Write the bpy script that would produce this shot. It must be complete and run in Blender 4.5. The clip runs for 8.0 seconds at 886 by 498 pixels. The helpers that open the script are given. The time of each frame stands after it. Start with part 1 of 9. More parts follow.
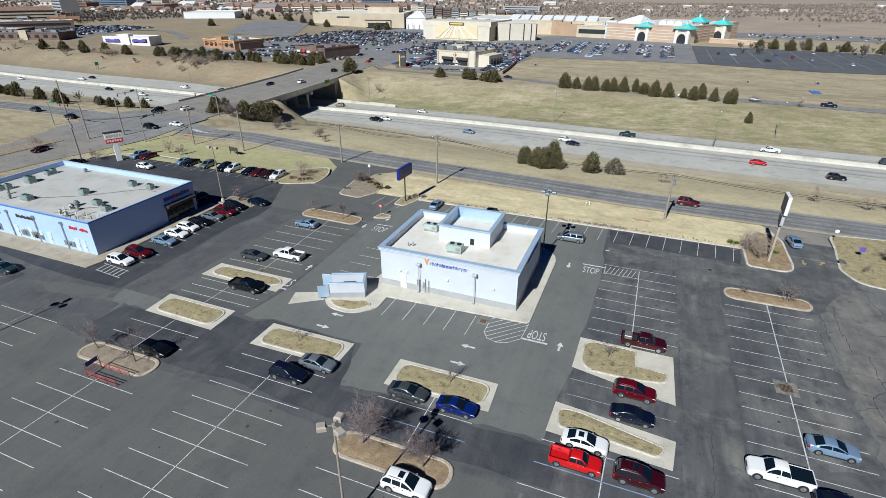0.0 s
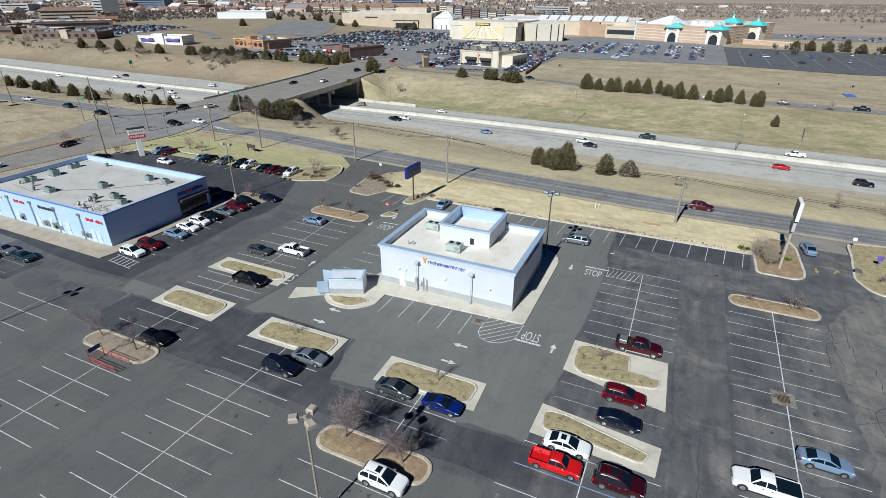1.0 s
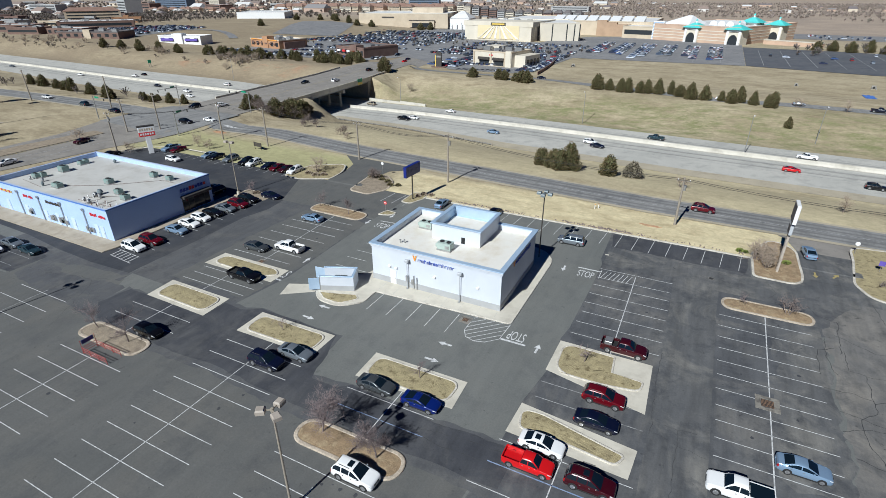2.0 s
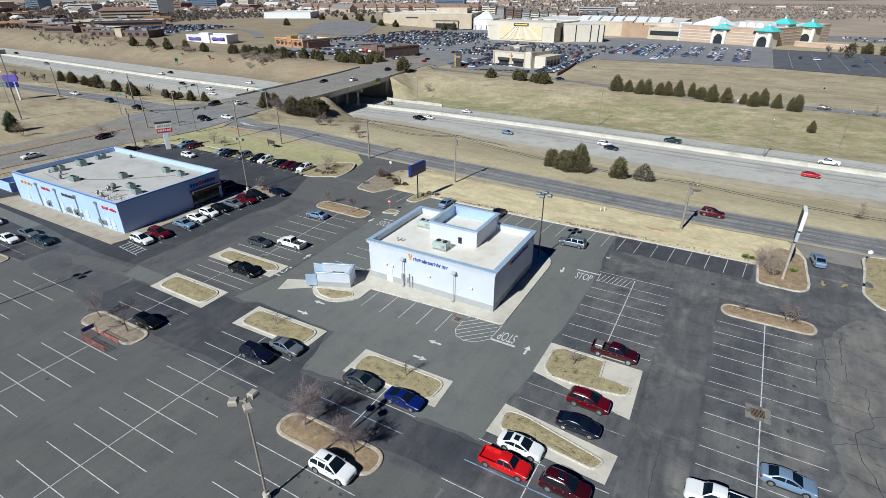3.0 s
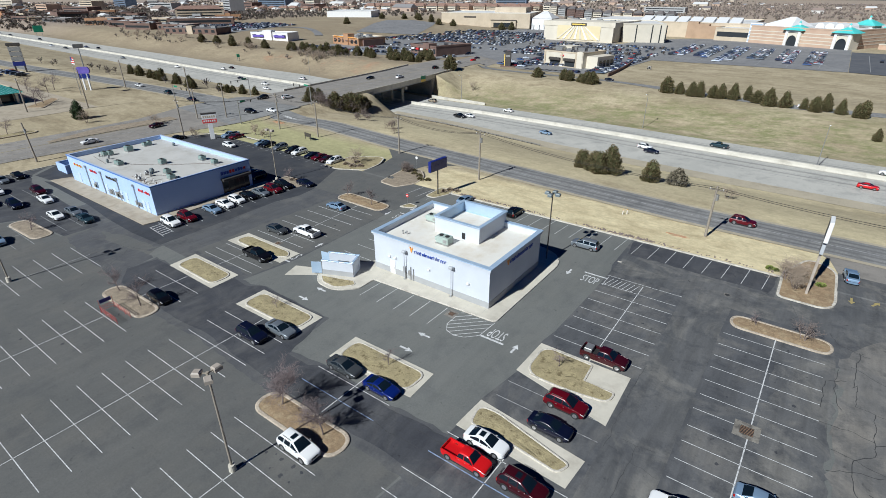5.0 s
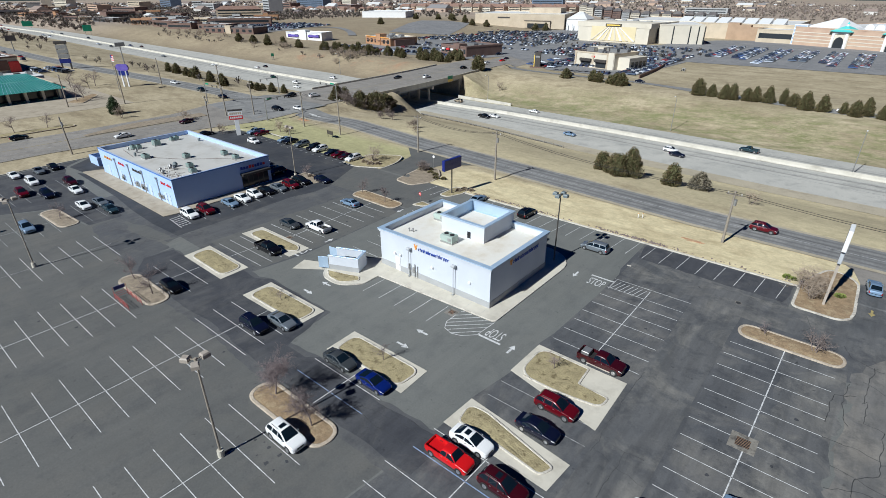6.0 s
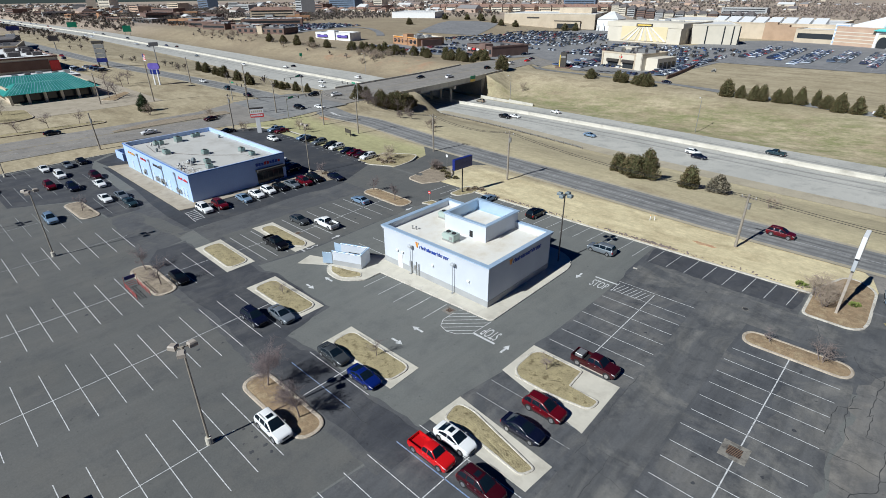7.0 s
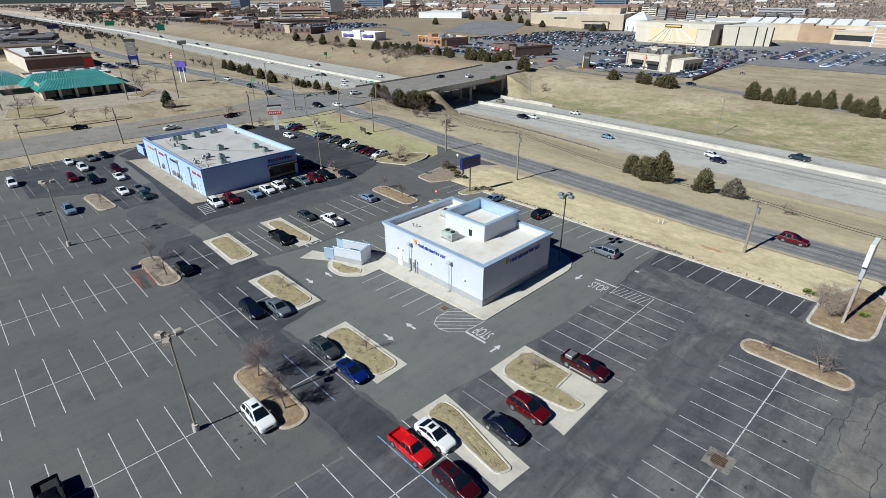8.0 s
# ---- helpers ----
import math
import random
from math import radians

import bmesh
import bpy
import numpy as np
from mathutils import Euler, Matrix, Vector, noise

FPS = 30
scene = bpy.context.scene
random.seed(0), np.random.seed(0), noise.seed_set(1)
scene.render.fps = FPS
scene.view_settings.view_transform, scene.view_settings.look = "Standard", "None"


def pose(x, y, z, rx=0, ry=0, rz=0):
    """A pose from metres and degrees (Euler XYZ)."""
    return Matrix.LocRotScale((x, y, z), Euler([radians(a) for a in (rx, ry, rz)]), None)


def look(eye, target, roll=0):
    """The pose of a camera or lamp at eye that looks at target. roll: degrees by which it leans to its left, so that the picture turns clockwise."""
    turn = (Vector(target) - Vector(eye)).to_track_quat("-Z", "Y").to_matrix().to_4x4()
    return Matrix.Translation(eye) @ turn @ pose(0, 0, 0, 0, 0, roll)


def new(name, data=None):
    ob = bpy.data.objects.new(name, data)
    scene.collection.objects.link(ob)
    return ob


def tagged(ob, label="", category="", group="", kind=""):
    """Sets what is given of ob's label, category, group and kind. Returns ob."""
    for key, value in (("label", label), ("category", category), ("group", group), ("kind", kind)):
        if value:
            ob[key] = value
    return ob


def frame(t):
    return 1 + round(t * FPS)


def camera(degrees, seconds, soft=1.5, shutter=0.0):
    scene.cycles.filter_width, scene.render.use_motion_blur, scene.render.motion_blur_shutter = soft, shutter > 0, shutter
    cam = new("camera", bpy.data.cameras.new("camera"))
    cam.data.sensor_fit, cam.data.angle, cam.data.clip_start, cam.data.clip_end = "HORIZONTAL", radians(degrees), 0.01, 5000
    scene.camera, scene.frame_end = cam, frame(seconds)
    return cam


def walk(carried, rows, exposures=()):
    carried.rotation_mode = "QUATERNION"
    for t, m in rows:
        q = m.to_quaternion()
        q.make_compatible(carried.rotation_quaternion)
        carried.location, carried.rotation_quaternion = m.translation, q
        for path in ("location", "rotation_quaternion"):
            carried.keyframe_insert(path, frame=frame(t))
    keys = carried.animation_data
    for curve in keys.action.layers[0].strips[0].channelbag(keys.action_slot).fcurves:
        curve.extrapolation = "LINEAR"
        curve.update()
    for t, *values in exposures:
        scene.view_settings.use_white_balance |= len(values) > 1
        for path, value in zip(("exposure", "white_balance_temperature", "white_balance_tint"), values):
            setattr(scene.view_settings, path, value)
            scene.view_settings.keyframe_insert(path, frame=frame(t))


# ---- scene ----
# camera and its path
cam = camera(81.6, 8.0, soft=0.75)
PATH = [
    (0, (-0.162, -0.239, 38.927), (-0.816, 1.421, 38.023), 0.2),
    (0.5, (1.559, 0.345, 38.864), (0.849, 1.981, 37.96), 0.2),
    (1, (3.368, 0.977, 38.847), (2.624, 2.599, 37.944), 0.1),
    (1.5, (5.113, 1.572, 38.864), (4.343, 3.182, 37.961), 0.0),
    (3, (10.155, 3.768, 38.761), (9.28, 5.324, 37.859), -0.0),
    (3.5, (11.735, 4.62, 38.67), (10.818, 6.153, 37.769), -0.0),
    (4, (13.382, 5.521, 38.498), (12.42, 7.026, 37.597), -0.1),
    (4.5, (14.954, 6.321, 38.32), (13.952, 7.798, 37.418), -0.1),
    (6, (19.514, 9.283, 37.882), (18.376, 10.66, 36.982), -0.12),
    (6.5, (21.013, 10.401, 37.747), (19.831, 11.741, 36.848), -0.3),
    (7, (22.386, 11.55, 37.597), (21.169, 12.859, 36.699), -0.4),
    (7.5, (23.762, 12.678, 37.474), (22.512, 13.956, 36.577), -0.4),
    (8, (25.162, 13.879, 37.405), (23.879, 15.124, 36.508), -0.35),
]
walk(cam, [(t, look(eye, target, roll)) for t, eye, target, roll in PATH], exposures=[(0, 0.19, 5850, 5), (8, 0.19, 5850, 5)])

# daylight: a clear winter sky, the sun behind the camera
SUN_ELEVATION, SUN_SIDE = 39.0, (-0.15, -0.989)
world = bpy.data.worlds.new("sky")
scene.world = world
world.use_nodes = True
nt = world.node_tree
sky = nt.nodes.new("ShaderNodeTexSky")
sky.sky_type, sky.sun_disc = "NISHITA", False
sky.ozone_density, sky.dust_density = 9.0, 0.3
sky.sun_elevation = radians(SUN_ELEVATION)
sky.sun_rotation = math.atan2(SUN_SIDE[0], SUN_SIDE[1])
deep = nt.nodes.new("ShaderNodeHueSaturation")
deep.inputs["Saturation"].default_value = 1.9
deep.inputs["Hue"].default_value = 0.525
nt.links.new(sky.outputs[0], deep.inputs["Color"])
nt.links.new(deep.outputs[0], nt.nodes["Background"].inputs[0])
nt.nodes["Background"].inputs[1].default_value = 0.017
sun = new("sun", bpy.data.lights.new("sun", "SUN"))
sun.data.energy, sun.data.angle, sun.data.color = 5.0, radians(0.53), (1.0, 0.965, 0.915)
sun_from = Vector((SUN_SIDE[0], SUN_SIDE[1], math.tan(radians(SUN_ELEVATION))))
sun.rotation_euler = sun_from.to_track_quat("Z", "Y").to_euler()

# ---- materials ----
def nodes_of(name):
    m = bpy.data.materials.new(name)
    m.use_nodes = True
    return m, m.node_tree, m.node_tree.nodes["Principled BSDF"]


def noise_fac(t, scale, detail=4.0, rough=0.6, lo=0.35, hi=0.65, coords=None, distort=0.0):
    n = t.nodes.new("ShaderNodeTexNoise")
    n.inputs["Scale"].default_value, n.inputs["Detail"].default_value, n.inputs["Roughness"].default_value = scale, detail, rough
    n.inputs["Distortion"].default_value = distort
    if coords is None:
        coords = t.nodes.new("ShaderNodeNewGeometry").outputs["Position"]
    t.links.new(coords, n.inputs["Vector"])
    r = t.nodes.new("ShaderNodeMapRange")
    r.inputs["From Min"].default_value, r.inputs["From Max"].default_value = lo, hi
    t.links.new(n.outputs["Fac"], r.inputs["Value"])
    return r.outputs["Result"]


def mixed(t, fac, a, b, kind="MIX"):
    n = t.nodes.new("ShaderNodeMix")
    n.data_type, n.blend_type = "RGBA", kind
    for value, socket in ((fac, n.inputs[0]), (a, n.inputs[6]), (b, n.inputs[7])):
        if isinstance(value, bpy.types.NodeSocket):
            t.links.new(value, socket)
        elif isinstance(value, float):
            socket.default_value = value
        else:
            socket.default_value = (*value, 1)
    return n.outputs[2]


def bumped(t, b, height, strength, distance):
    n = t.nodes.new("ShaderNodeBump")
    n.inputs["Strength"].default_value, n.inputs["Distance"].default_value = strength, distance
    t.links.new(height, n.inputs["Height"])
    t.links.new(n.outputs[0], b.inputs["Normal"])


def band(t, socket, a, b, c, d):
    """1 between b and c, 0 outside a and d."""
    r1, r2 = t.nodes.new("ShaderNodeMapRange"), t.nodes.new("ShaderNodeMapRange")
    r1.inputs["From Min"].default_value, r1.inputs["From Max"].default_value = a, b
    r2.inputs["From Min"].default_value, r2.inputs["From Max"].default_value = d, c
    t.links.new(socket, r1.inputs["Value"])
    t.links.new(socket, r2.inputs["Value"])
    mul = t.nodes.new("ShaderNodeMath")
    mul.operation = "MULTIPLY"
    t.links.new(r1.outputs[0], mul.inputs[0])
    t.links.new(r2.outputs[0], mul.inputs[1])
    return mul.outputs[0]


def times(t, a, b):
    mul = t.nodes.new("ShaderNodeMath")
    mul.operation = "MULTIPLY"
    t.links.new(a, mul.inputs[0])
    t.links.new(b, mul.inputs[1])
    return mul.outputs[0]


def rough_mat(name, c1, c2, scale, rough=0.85, c3=None, scale3=0.15, lo3=0.5, hi3=0.7, fine=0.0, bump=0.0, metal=0.0, vary=0.0, distort=0.0):
    """Two noise scales of colour, an optional third patch colour, fine relief."""
    m, t, b = nodes_of(name)
    col = mixed(t, noise_fac(t, scale), c1, c2)
    if c3 is not None:
        col = mixed(t, noise_fac(t, scale3, 5.0, 0.65, lo3, hi3, distort=distort), col, c3)
    if fine:
        f = noise_fac(t, fine, 2.0, 0.7, 0.25, 0.75)
        g = mixed(t, f, (0.72, 0.72, 0.72), (1.22, 1.22, 1.22))
        col = mixed(t, 1.0, col, g, "MULTIPLY")
        if bump:
            bumped(t, b, f, 0.6, bump)
    if vary:
        info = t.nodes.new("ShaderNodeObjectInfo")
        r = t.nodes.new("ShaderNodeMapRange")
        r.inputs["To Min"].default_value, r.inputs["To Max"].default_value = 1 - vary, 1 + vary
        t.links.new(info.outputs["Random"], r.inputs["Value"])
        h = t.nodes.new("ShaderNodeHueSaturation")
        t.links.new(r.outputs[0], h.inputs["Value"])
        t.links.new(col, h.inputs["Color"])
        col = h.outputs[0]
    t.links.new(col, b.inputs["Base Color"])
    b.inputs["Roughness"].default_value, b.inputs["Metallic"].default_value = rough, metal
    return m


def island_mat(name, ramp, rough=0.5, grain=0.0):
    """A colour for each loose piece of a joined mesh, from a list of colours."""
    m, t, b = nodes_of(name)
    geo = t.nodes.new("ShaderNodeNewGeometry")
    r = t.nodes.new("ShaderNodeValToRGB")
    r.color_ramp.interpolation = "CONSTANT"
    while len(r.color_ramp.elements) < len(ramp):
        r.color_ramp.elements.new(0.5)
    for k, c in enumerate(ramp):
        r.color_ramp.elements[k].position, r.color_ramp.elements[k].color = k / len(ramp), (*c, 1)
    t.links.new(geo.outputs["Random Per Island"], r.inputs[0])
    col = r.outputs[0]
    if grain:
        col = mixed(t, 1.0, col, mixed(t, noise_fac(t, grain), (0.75, 0.75, 0.75), (1.2, 1.2, 1.2)), "MULTIPLY")
    t.links.new(col, b.inputs["Base Color"])
    b.inputs["Roughness"].default_value = rough
    return m


def paint_mat(name, c, rough=0.25, metal=0.3, coat=0.6):
    """Car paint under a film of road dust."""
    m, t, b = nodes_of(name)
    dust = noise_fac(t, 1.3, 4.0, 0.6, 0.45, 0.8)
    col = mixed(t, dust, c, tuple(0.95 * v + 0.003 for v in c))
    t.links.new(col, b.inputs["Base Color"])
    b.inputs["Roughness"].default_value, b.inputs["Metallic"].default_value = rough, metal
    b.inputs["Coat Weight"].default_value, b.inputs["Coat Roughness"].default_value = coat, 0.03
    b.inputs["Specular IOR Level"].default_value = 0.3
    return m


def asphalt_mat(name, c1, c2, stain, dust=None, streak=0.3, patch=0.5, size=0.13, swirl=0.15):
    """Asphalt with large patches, dusty scuffs, dark oil blots and wheel streaks along the lanes."""
    m, t, b = nodes_of(name)
    pos = t.nodes.new("ShaderNodeNewGeometry").outputs["Position"]
    along = t.nodes.new("ShaderNodeVectorMath")
    along.operation = "MULTIPLY"
    along.inputs[1].default_value = (1.0, 0.12, 1.0)
    t.links.new(pos, along.inputs[0])
    col = mixed(t, noise_fac(t, 0.07, 5.0, 0.6, 0.35, 0.65, pos, 0.6), c1, c2)
    if dust is not None:
        f = noise_fac(t, size, 8.0, 0.66, 0.46, 0.66, pos, swirl)
        r = t.nodes.new("ShaderNodeMath")
        r.operation = "MULTIPLY"
        r.inputs[1].default_value = patch
        t.links.new(f, r.inputs[0])
        col = mixed(t, r.outputs[0], col, dust)
    col = mixed(t, noise_fac(t, 0.28, 7.0, 0.72, 0.50, 0.70, pos, 0.1), col, stain)
    if streak:
        f = noise_fac(t, 0.9, 4.0, 0.65, 0.35, 0.65, along.outputs[0])
        col = mixed(t, 1.0, col, mixed(t, f, (1 - streak,) * 3, (1 + streak,) * 3), "MULTIPLY")
    blot = noise_fac(t, 1.3, 3.0, 0.6, 0.66, 0.80, pos, 0.4)
    col = mixed(t, blot, col, tuple(0.55 * v for v in stain))
    fine = noise_fac(t, 5.0, 6.0, 0.85, 0.25, 0.75, pos)
    col = mixed(t, 1.0, col, mixed(t, fine, (0.78, 0.78, 0.78), (1.2, 1.2, 1.2)), "MULTIPLY")
    t.links.new(col, b.inputs["Base Color"])
    b.inputs["Roughness"].default_value = 0.9
    bumped(t, b, fine, 0.5, 0.01)
    return m


ASPHALT = asphalt_mat("asphalt_sealed_grey", (0.137, 0.141, 0.132), (0.158, 0.161, 0.150), (0.124, 0.127, 0.122), (0.170, 0.167, 0.151), 0.05, 0.35)
ASPHALT_BROWN = asphalt_mat("asphalt_dusty_grey", (0.104, 0.105, 0.100), (0.122, 0.121, 0.114), (0.090, 0.091, 0.090), (0.140, 0.132, 0.117), 0.05, 0.5)
ASPHALT_DARK = asphalt_mat("asphalt_old_dark", (0.074, 0.077, 0.083), (0.103, 0.104, 0.107), (0.050, 0.053, 0.060), (0.185, 0.175, 0.158), 0.14, 0.7, 0.1, 1.3)
ASPHALT_BELT = asphalt_mat("asphalt_sealer_belt", (0.046, 0.048, 0.056), (0.062, 0.064, 0.071), (0.034, 0.036, 0.044), (0.098, 0.097, 0.096), 0.12, 0.7, 0.2, 0.8)
ASPHALT_FADED = asphalt_mat("asphalt_faded_sealer", (0.078, 0.080, 0.085), (0.098, 0.099, 0.102), (0.062, 0.064, 0.070), (0.130, 0.126, 0.117), 0.08, 0.7, 0.2, 0.8)
ASPHALT_LANE = asphalt_mat("asphalt_lane_scuffed", (0.086, 0.088, 0.091), (0.118, 0.117, 0.116), (0.054, 0.057, 0.063), (0.20, 0.19, 0.17), 0.16, 0.85, 0.12, 1.3)
ASPHALT_WORN = asphalt_mat("asphalt_worn", (0.122, 0.119, 0.115), (0.160, 0.154, 0.145), (0.085, 0.084, 0.083), (0.24, 0.22, 0.19), 0.12, 0.85, 0.1, 1.3)
ASPHALT_BLACK = asphalt_mat("asphalt_fresh_black", (0.034, 0.037, 0.045), (0.050, 0.053, 0.061), (0.027, 0.030, 0.038), (0.082, 0.079, 0.076), 0.10, 0.6)
ROAD = asphalt_mat("road_asphalt", (0.205, 0.203, 0.198), (0.25, 0.246, 0.237), (0.155, 0.155, 0.153), (0.27, 0.262, 0.245), 0.12, 0.6, 0.16)
ROAD_TRACK = asphalt_mat("road_wheel_track", (0.150, 0.149, 0.146), (0.195, 0.192, 0.186), (0.120, 0.120, 0.118), None, 0.0)
HIGHWAY = asphalt_mat("highway_concrete", (0.415, 0.405, 0.367), (0.488, 0.472, 0.425), (0.33, 0.322, 0.295), None, 0.0)
HIGHWAY_WORN = asphalt_mat("highway_worn", (0.29, 0.282, 0.258), (0.35, 0.34, 0.312), (0.25, 0.244, 0.225), None, 0.0)
ROAD_PALE = asphalt_mat("road_concrete", (0.225, 0.207, 0.185), (0.272, 0.250, 0.222), (0.18, 0.166, 0.15), (0.33, 0.30, 0.26), 0.0, 0.5)
SHOULDER = asphalt_mat("tan_shoulder", (0.37, 0.325, 0.24), (0.44, 0.385, 0.285), (0.31, 0.27, 0.20), None, 0.0)
MALL_LOT = asphalt_mat("mall_asphalt", (0.20, 0.198, 0.20), (0.255, 0.25, 0.245), (0.13, 0.13, 0.135), None, 0.0)
MALL_DARK = asphalt_mat("mall_sealed_asphalt", (0.085, 0.090, 0.102), (0.110, 0.114, 0.124), (0.070, 0.075, 0.086), (0.16, 0.16, 0.16), 0.0, 0.4)
CRACK = rough_mat("crack_sealant", (0.022, 0.022, 0.023), (0.06, 0.06, 0.06), 1.0, 0.8)
PAINT = rough_mat("road_paint_white", (0.57, 0.57, 0.56), (0.70, 0.70, 0.69), 1.5, 0.7, c3=(0.26, 0.26, 0.26), scale3=2.2, lo3=0.47, hi3=0.70)
PAINT_OLD = rough_mat("road_paint_faded", (0.30, 0.30, 0.30), (0.43, 0.43, 0.42), 1.5, 0.7, c3=(0.14, 0.14, 0.14), scale3=1.6, lo3=0.46, hi3=0.66)
PAINT_BLUE = rough_mat("road_paint_blue", (0.16, 0.24, 0.42), (0.30, 0.37, 0.5), 1.2, 0.7, c3=(0.1, 0.1, 0.11), scale3=1.7, lo3=0.5, hi3=0.7)
PAINT_YELLOW = rough_mat("road_paint_yellow", (0.40, 0.32, 0.12), (0.28, 0.23, 0.12), 1.2, 0.7)
CONCRETE = rough_mat("concrete_pale", (0.53, 0.495, 0.415), (0.59, 0.55, 0.46), 0.5, 0.9, c3=(0.42, 0.385, 0.315), scale3=0.35, lo3=0.5, hi3=0.75)
CONCRETE_OLD = rough_mat("concrete_weathered", (0.27, 0.26, 0.235), (0.34, 0.325, 0.295), 0.9, 0.9, c3=(0.2, 0.19, 0.17), scale3=0.8)
KERB = rough_mat("kerb_concrete", (0.52, 0.48, 0.41), (0.62, 0.58, 0.5), 0.9, 0.9, c3=(0.36, 0.32, 0.27), scale3=0.8, fine=5.0, bump=0.01)
KERB_TAN = rough_mat("kerb_tan", (0.42, 0.35, 0.27), (0.54, 0.46, 0.36), 0.9, 0.9, c3=(0.30, 0.25, 0.19), scale3=0.8, fine=5.0, bump=0.01)
BARRIER = rough_mat("barrier_concrete", (0.48, 0.455, 0.39), (0.56, 0.53, 0.46), 0.2, 0.9, c3=(0.38, 0.355, 0.30), scale3=0.3)
STRAW = rough_mat("dormant_grass", (0.40, 0.335, 0.185), (0.30, 0.25, 0.14), 0.9, 0.95, c3=(0.155, 0.12, 0.06), scale3=1.5, lo3=0.54, hi3=0.68, fine=7.0, bump=0.06)
MULCH = rough_mat("pine_straw", (0.34, 0.24, 0.14), (0.24, 0.17, 0.10), 1.2, 0.95, c3=(0.42, 0.33, 0.20), scale3=1.0, fine=9.0, bump=0.05)
GRAVEL = rough_mat("brown_gravel", (0.34, 0.28, 0.205), (0.26, 0.21, 0.15), 1.2, 0.95, c3=(0.2, 0.16, 0.12), scale3=0.9, fine=8.0, bump=0.05)
WHITE_WALL = rough_mat("white_stucco", (0.545, 0.575, 0.625), (0.585, 0.615, 0.66), 0.3, 0.75, c3=(0.52, 0.55, 0.60), scale3=0.2, lo3=0.5, hi3=0.85)
GREY_WALL = rough_mat("grey_stucco_base", (0.34, 0.345, 0.345), (0.39, 0.395, 0.395), 0.5, 0.8)
ROOF_WHITE = rough_mat("white_roof_membrane", (0.70, 0.675, 0.61), (0.77, 0.745, 0.69), 0.25, 0.7, c3=(0.60, 0.54, 0.43), scale3=0.25, lo3=0.44, hi3=0.72)
TRIM_BLUE = rough_mat("pale_blue_metal", (0.40, 0.53, 0.68), (0.46, 0.58, 0.72), 0.6, 0.35, metal=0.25)
BLUE_WALL = rough_mat("blue_painted_wall", (0.42, 0.56, 0.83), (0.46, 0.595, 0.86), 0.25, 0.7, c3=(0.38, 0.515, 0.78), scale3=0.3, lo3=0.5, hi3=0.75, fine=10.0, bump=0.004)
BLUE_CAP = rough_mat("deep_blue_metal", (0.07, 0.18, 0.52), (0.10, 0.22, 0.57), 0.5, 0.4)
ROOF_TAN = rough_mat("tan_roof_membrane", (0.47, 0.46, 0.43), (0.54, 0.525, 0.49), 0.12, 0.85, c3=(0.40, 0.38, 0.34), scale3=0.25, lo3=0.5, hi3=0.7)
AC_GREEN = rough_mat("pale_green_steel", (0.22, 0.31, 0.285), (0.28, 0.37, 0.34), 1.0, 0.5, metal=0.2)
DARK = rough_mat("dark_rubber", (0.012, 0.012, 0.013), (0.022, 0.022, 0.022), 3.0, 0.8)
STEEL = rough_mat("galvanised_steel", (0.36, 0.36, 0.35), (0.46, 0.46, 0.45), 2.0, 0.45, metal=0.7)
LAMP_TAN = rough_mat("tan_lamp_metal", (0.34, 0.295, 0.25), (0.41, 0.36, 0.305), 1.5, 0.5)
LAMP_GREY = rough_mat("blue_grey_lamp_metal", (0.13, 0.16, 0.17), (0.18, 0.21, 0.22), 1.5, 0.4)
POLE_TAN = rough_mat("tan_pole_metal", (0.27, 0.23, 0.185), (0.34, 0.30, 0.24), 1.5, 0.5)
POLE_DARK = rough_mat("dark_bronze_metal", (0.045, 0.04, 0.036), (0.07, 0.062, 0.055), 2.0, 0.5)
WOOD_POLE = rough_mat("weathered_pole_wood", (0.23, 0.20, 0.165), (0.30, 0.265, 0.22), 1.5, 0.9)
BARK = rough_mat("bare_bark", (0.16, 0.125, 0.11), (0.23, 0.185, 0.165), 3.0, 0.9)
TWIG = rough_mat("bare_twigs", (0.175, 0.138, 0.135), (0.235, 0.185, 0.178), 1.5, 0.9, vary=0.15)
TWIG_TAN = rough_mat("tan_twigs", (0.30, 0.24, 0.18), (0.38, 0.31, 0.24), 1.5, 0.9, vary=0.15)
CEDAR = island_mat("cedar_foliage", [(0.120, 0.108, 0.040), (0.085, 0.084, 0.032), (0.145, 0.115, 0.050), (0.170, 0.118, 0.062), (0.098, 0.092, 0.040)], 0.85)
PINE = island_mat("pine_foliage", [(0.045, 0.075, 0.030), (0.035, 0.060, 0.025), (0.06, 0.085, 0.035)], 0.85)
CHROME = rough_mat("bright_wheel_alloy", (0.45, 0.45, 0.46), (0.55, 0.55, 0.56), 2.0, 0.3, metal=0.8)
BRICK_TAN = rough_mat("tan_brick", (0.50, 0.42, 0.31), (0.57, 0.48, 0.36), 0.15, 0.9, c3=(0.45, 0.37, 0.27), scale3=0.05)
STONE_PALE = rough_mat("pale_stone", (0.60, 0.55, 0.45), (0.67, 0.61, 0.50), 0.12, 0.85, c3=(0.53, 0.48, 0.38), scale3=0.06)
BRICK_RED = rough_mat("orange_brick", (0.48, 0.33, 0.24), (0.55, 0.40, 0.29), 0.15, 0.9)
BRICK_DARK = rough_mat("brown_brick", (0.15, 0.095, 0.078), (0.20, 0.13, 0.105), 0.2, 0.9)
FACADE_YELLOW = rough_mat("pale_yellow_panel", (0.66, 0.56, 0.34), (0.70, 0.60, 0.38), 0.1, 0.8)
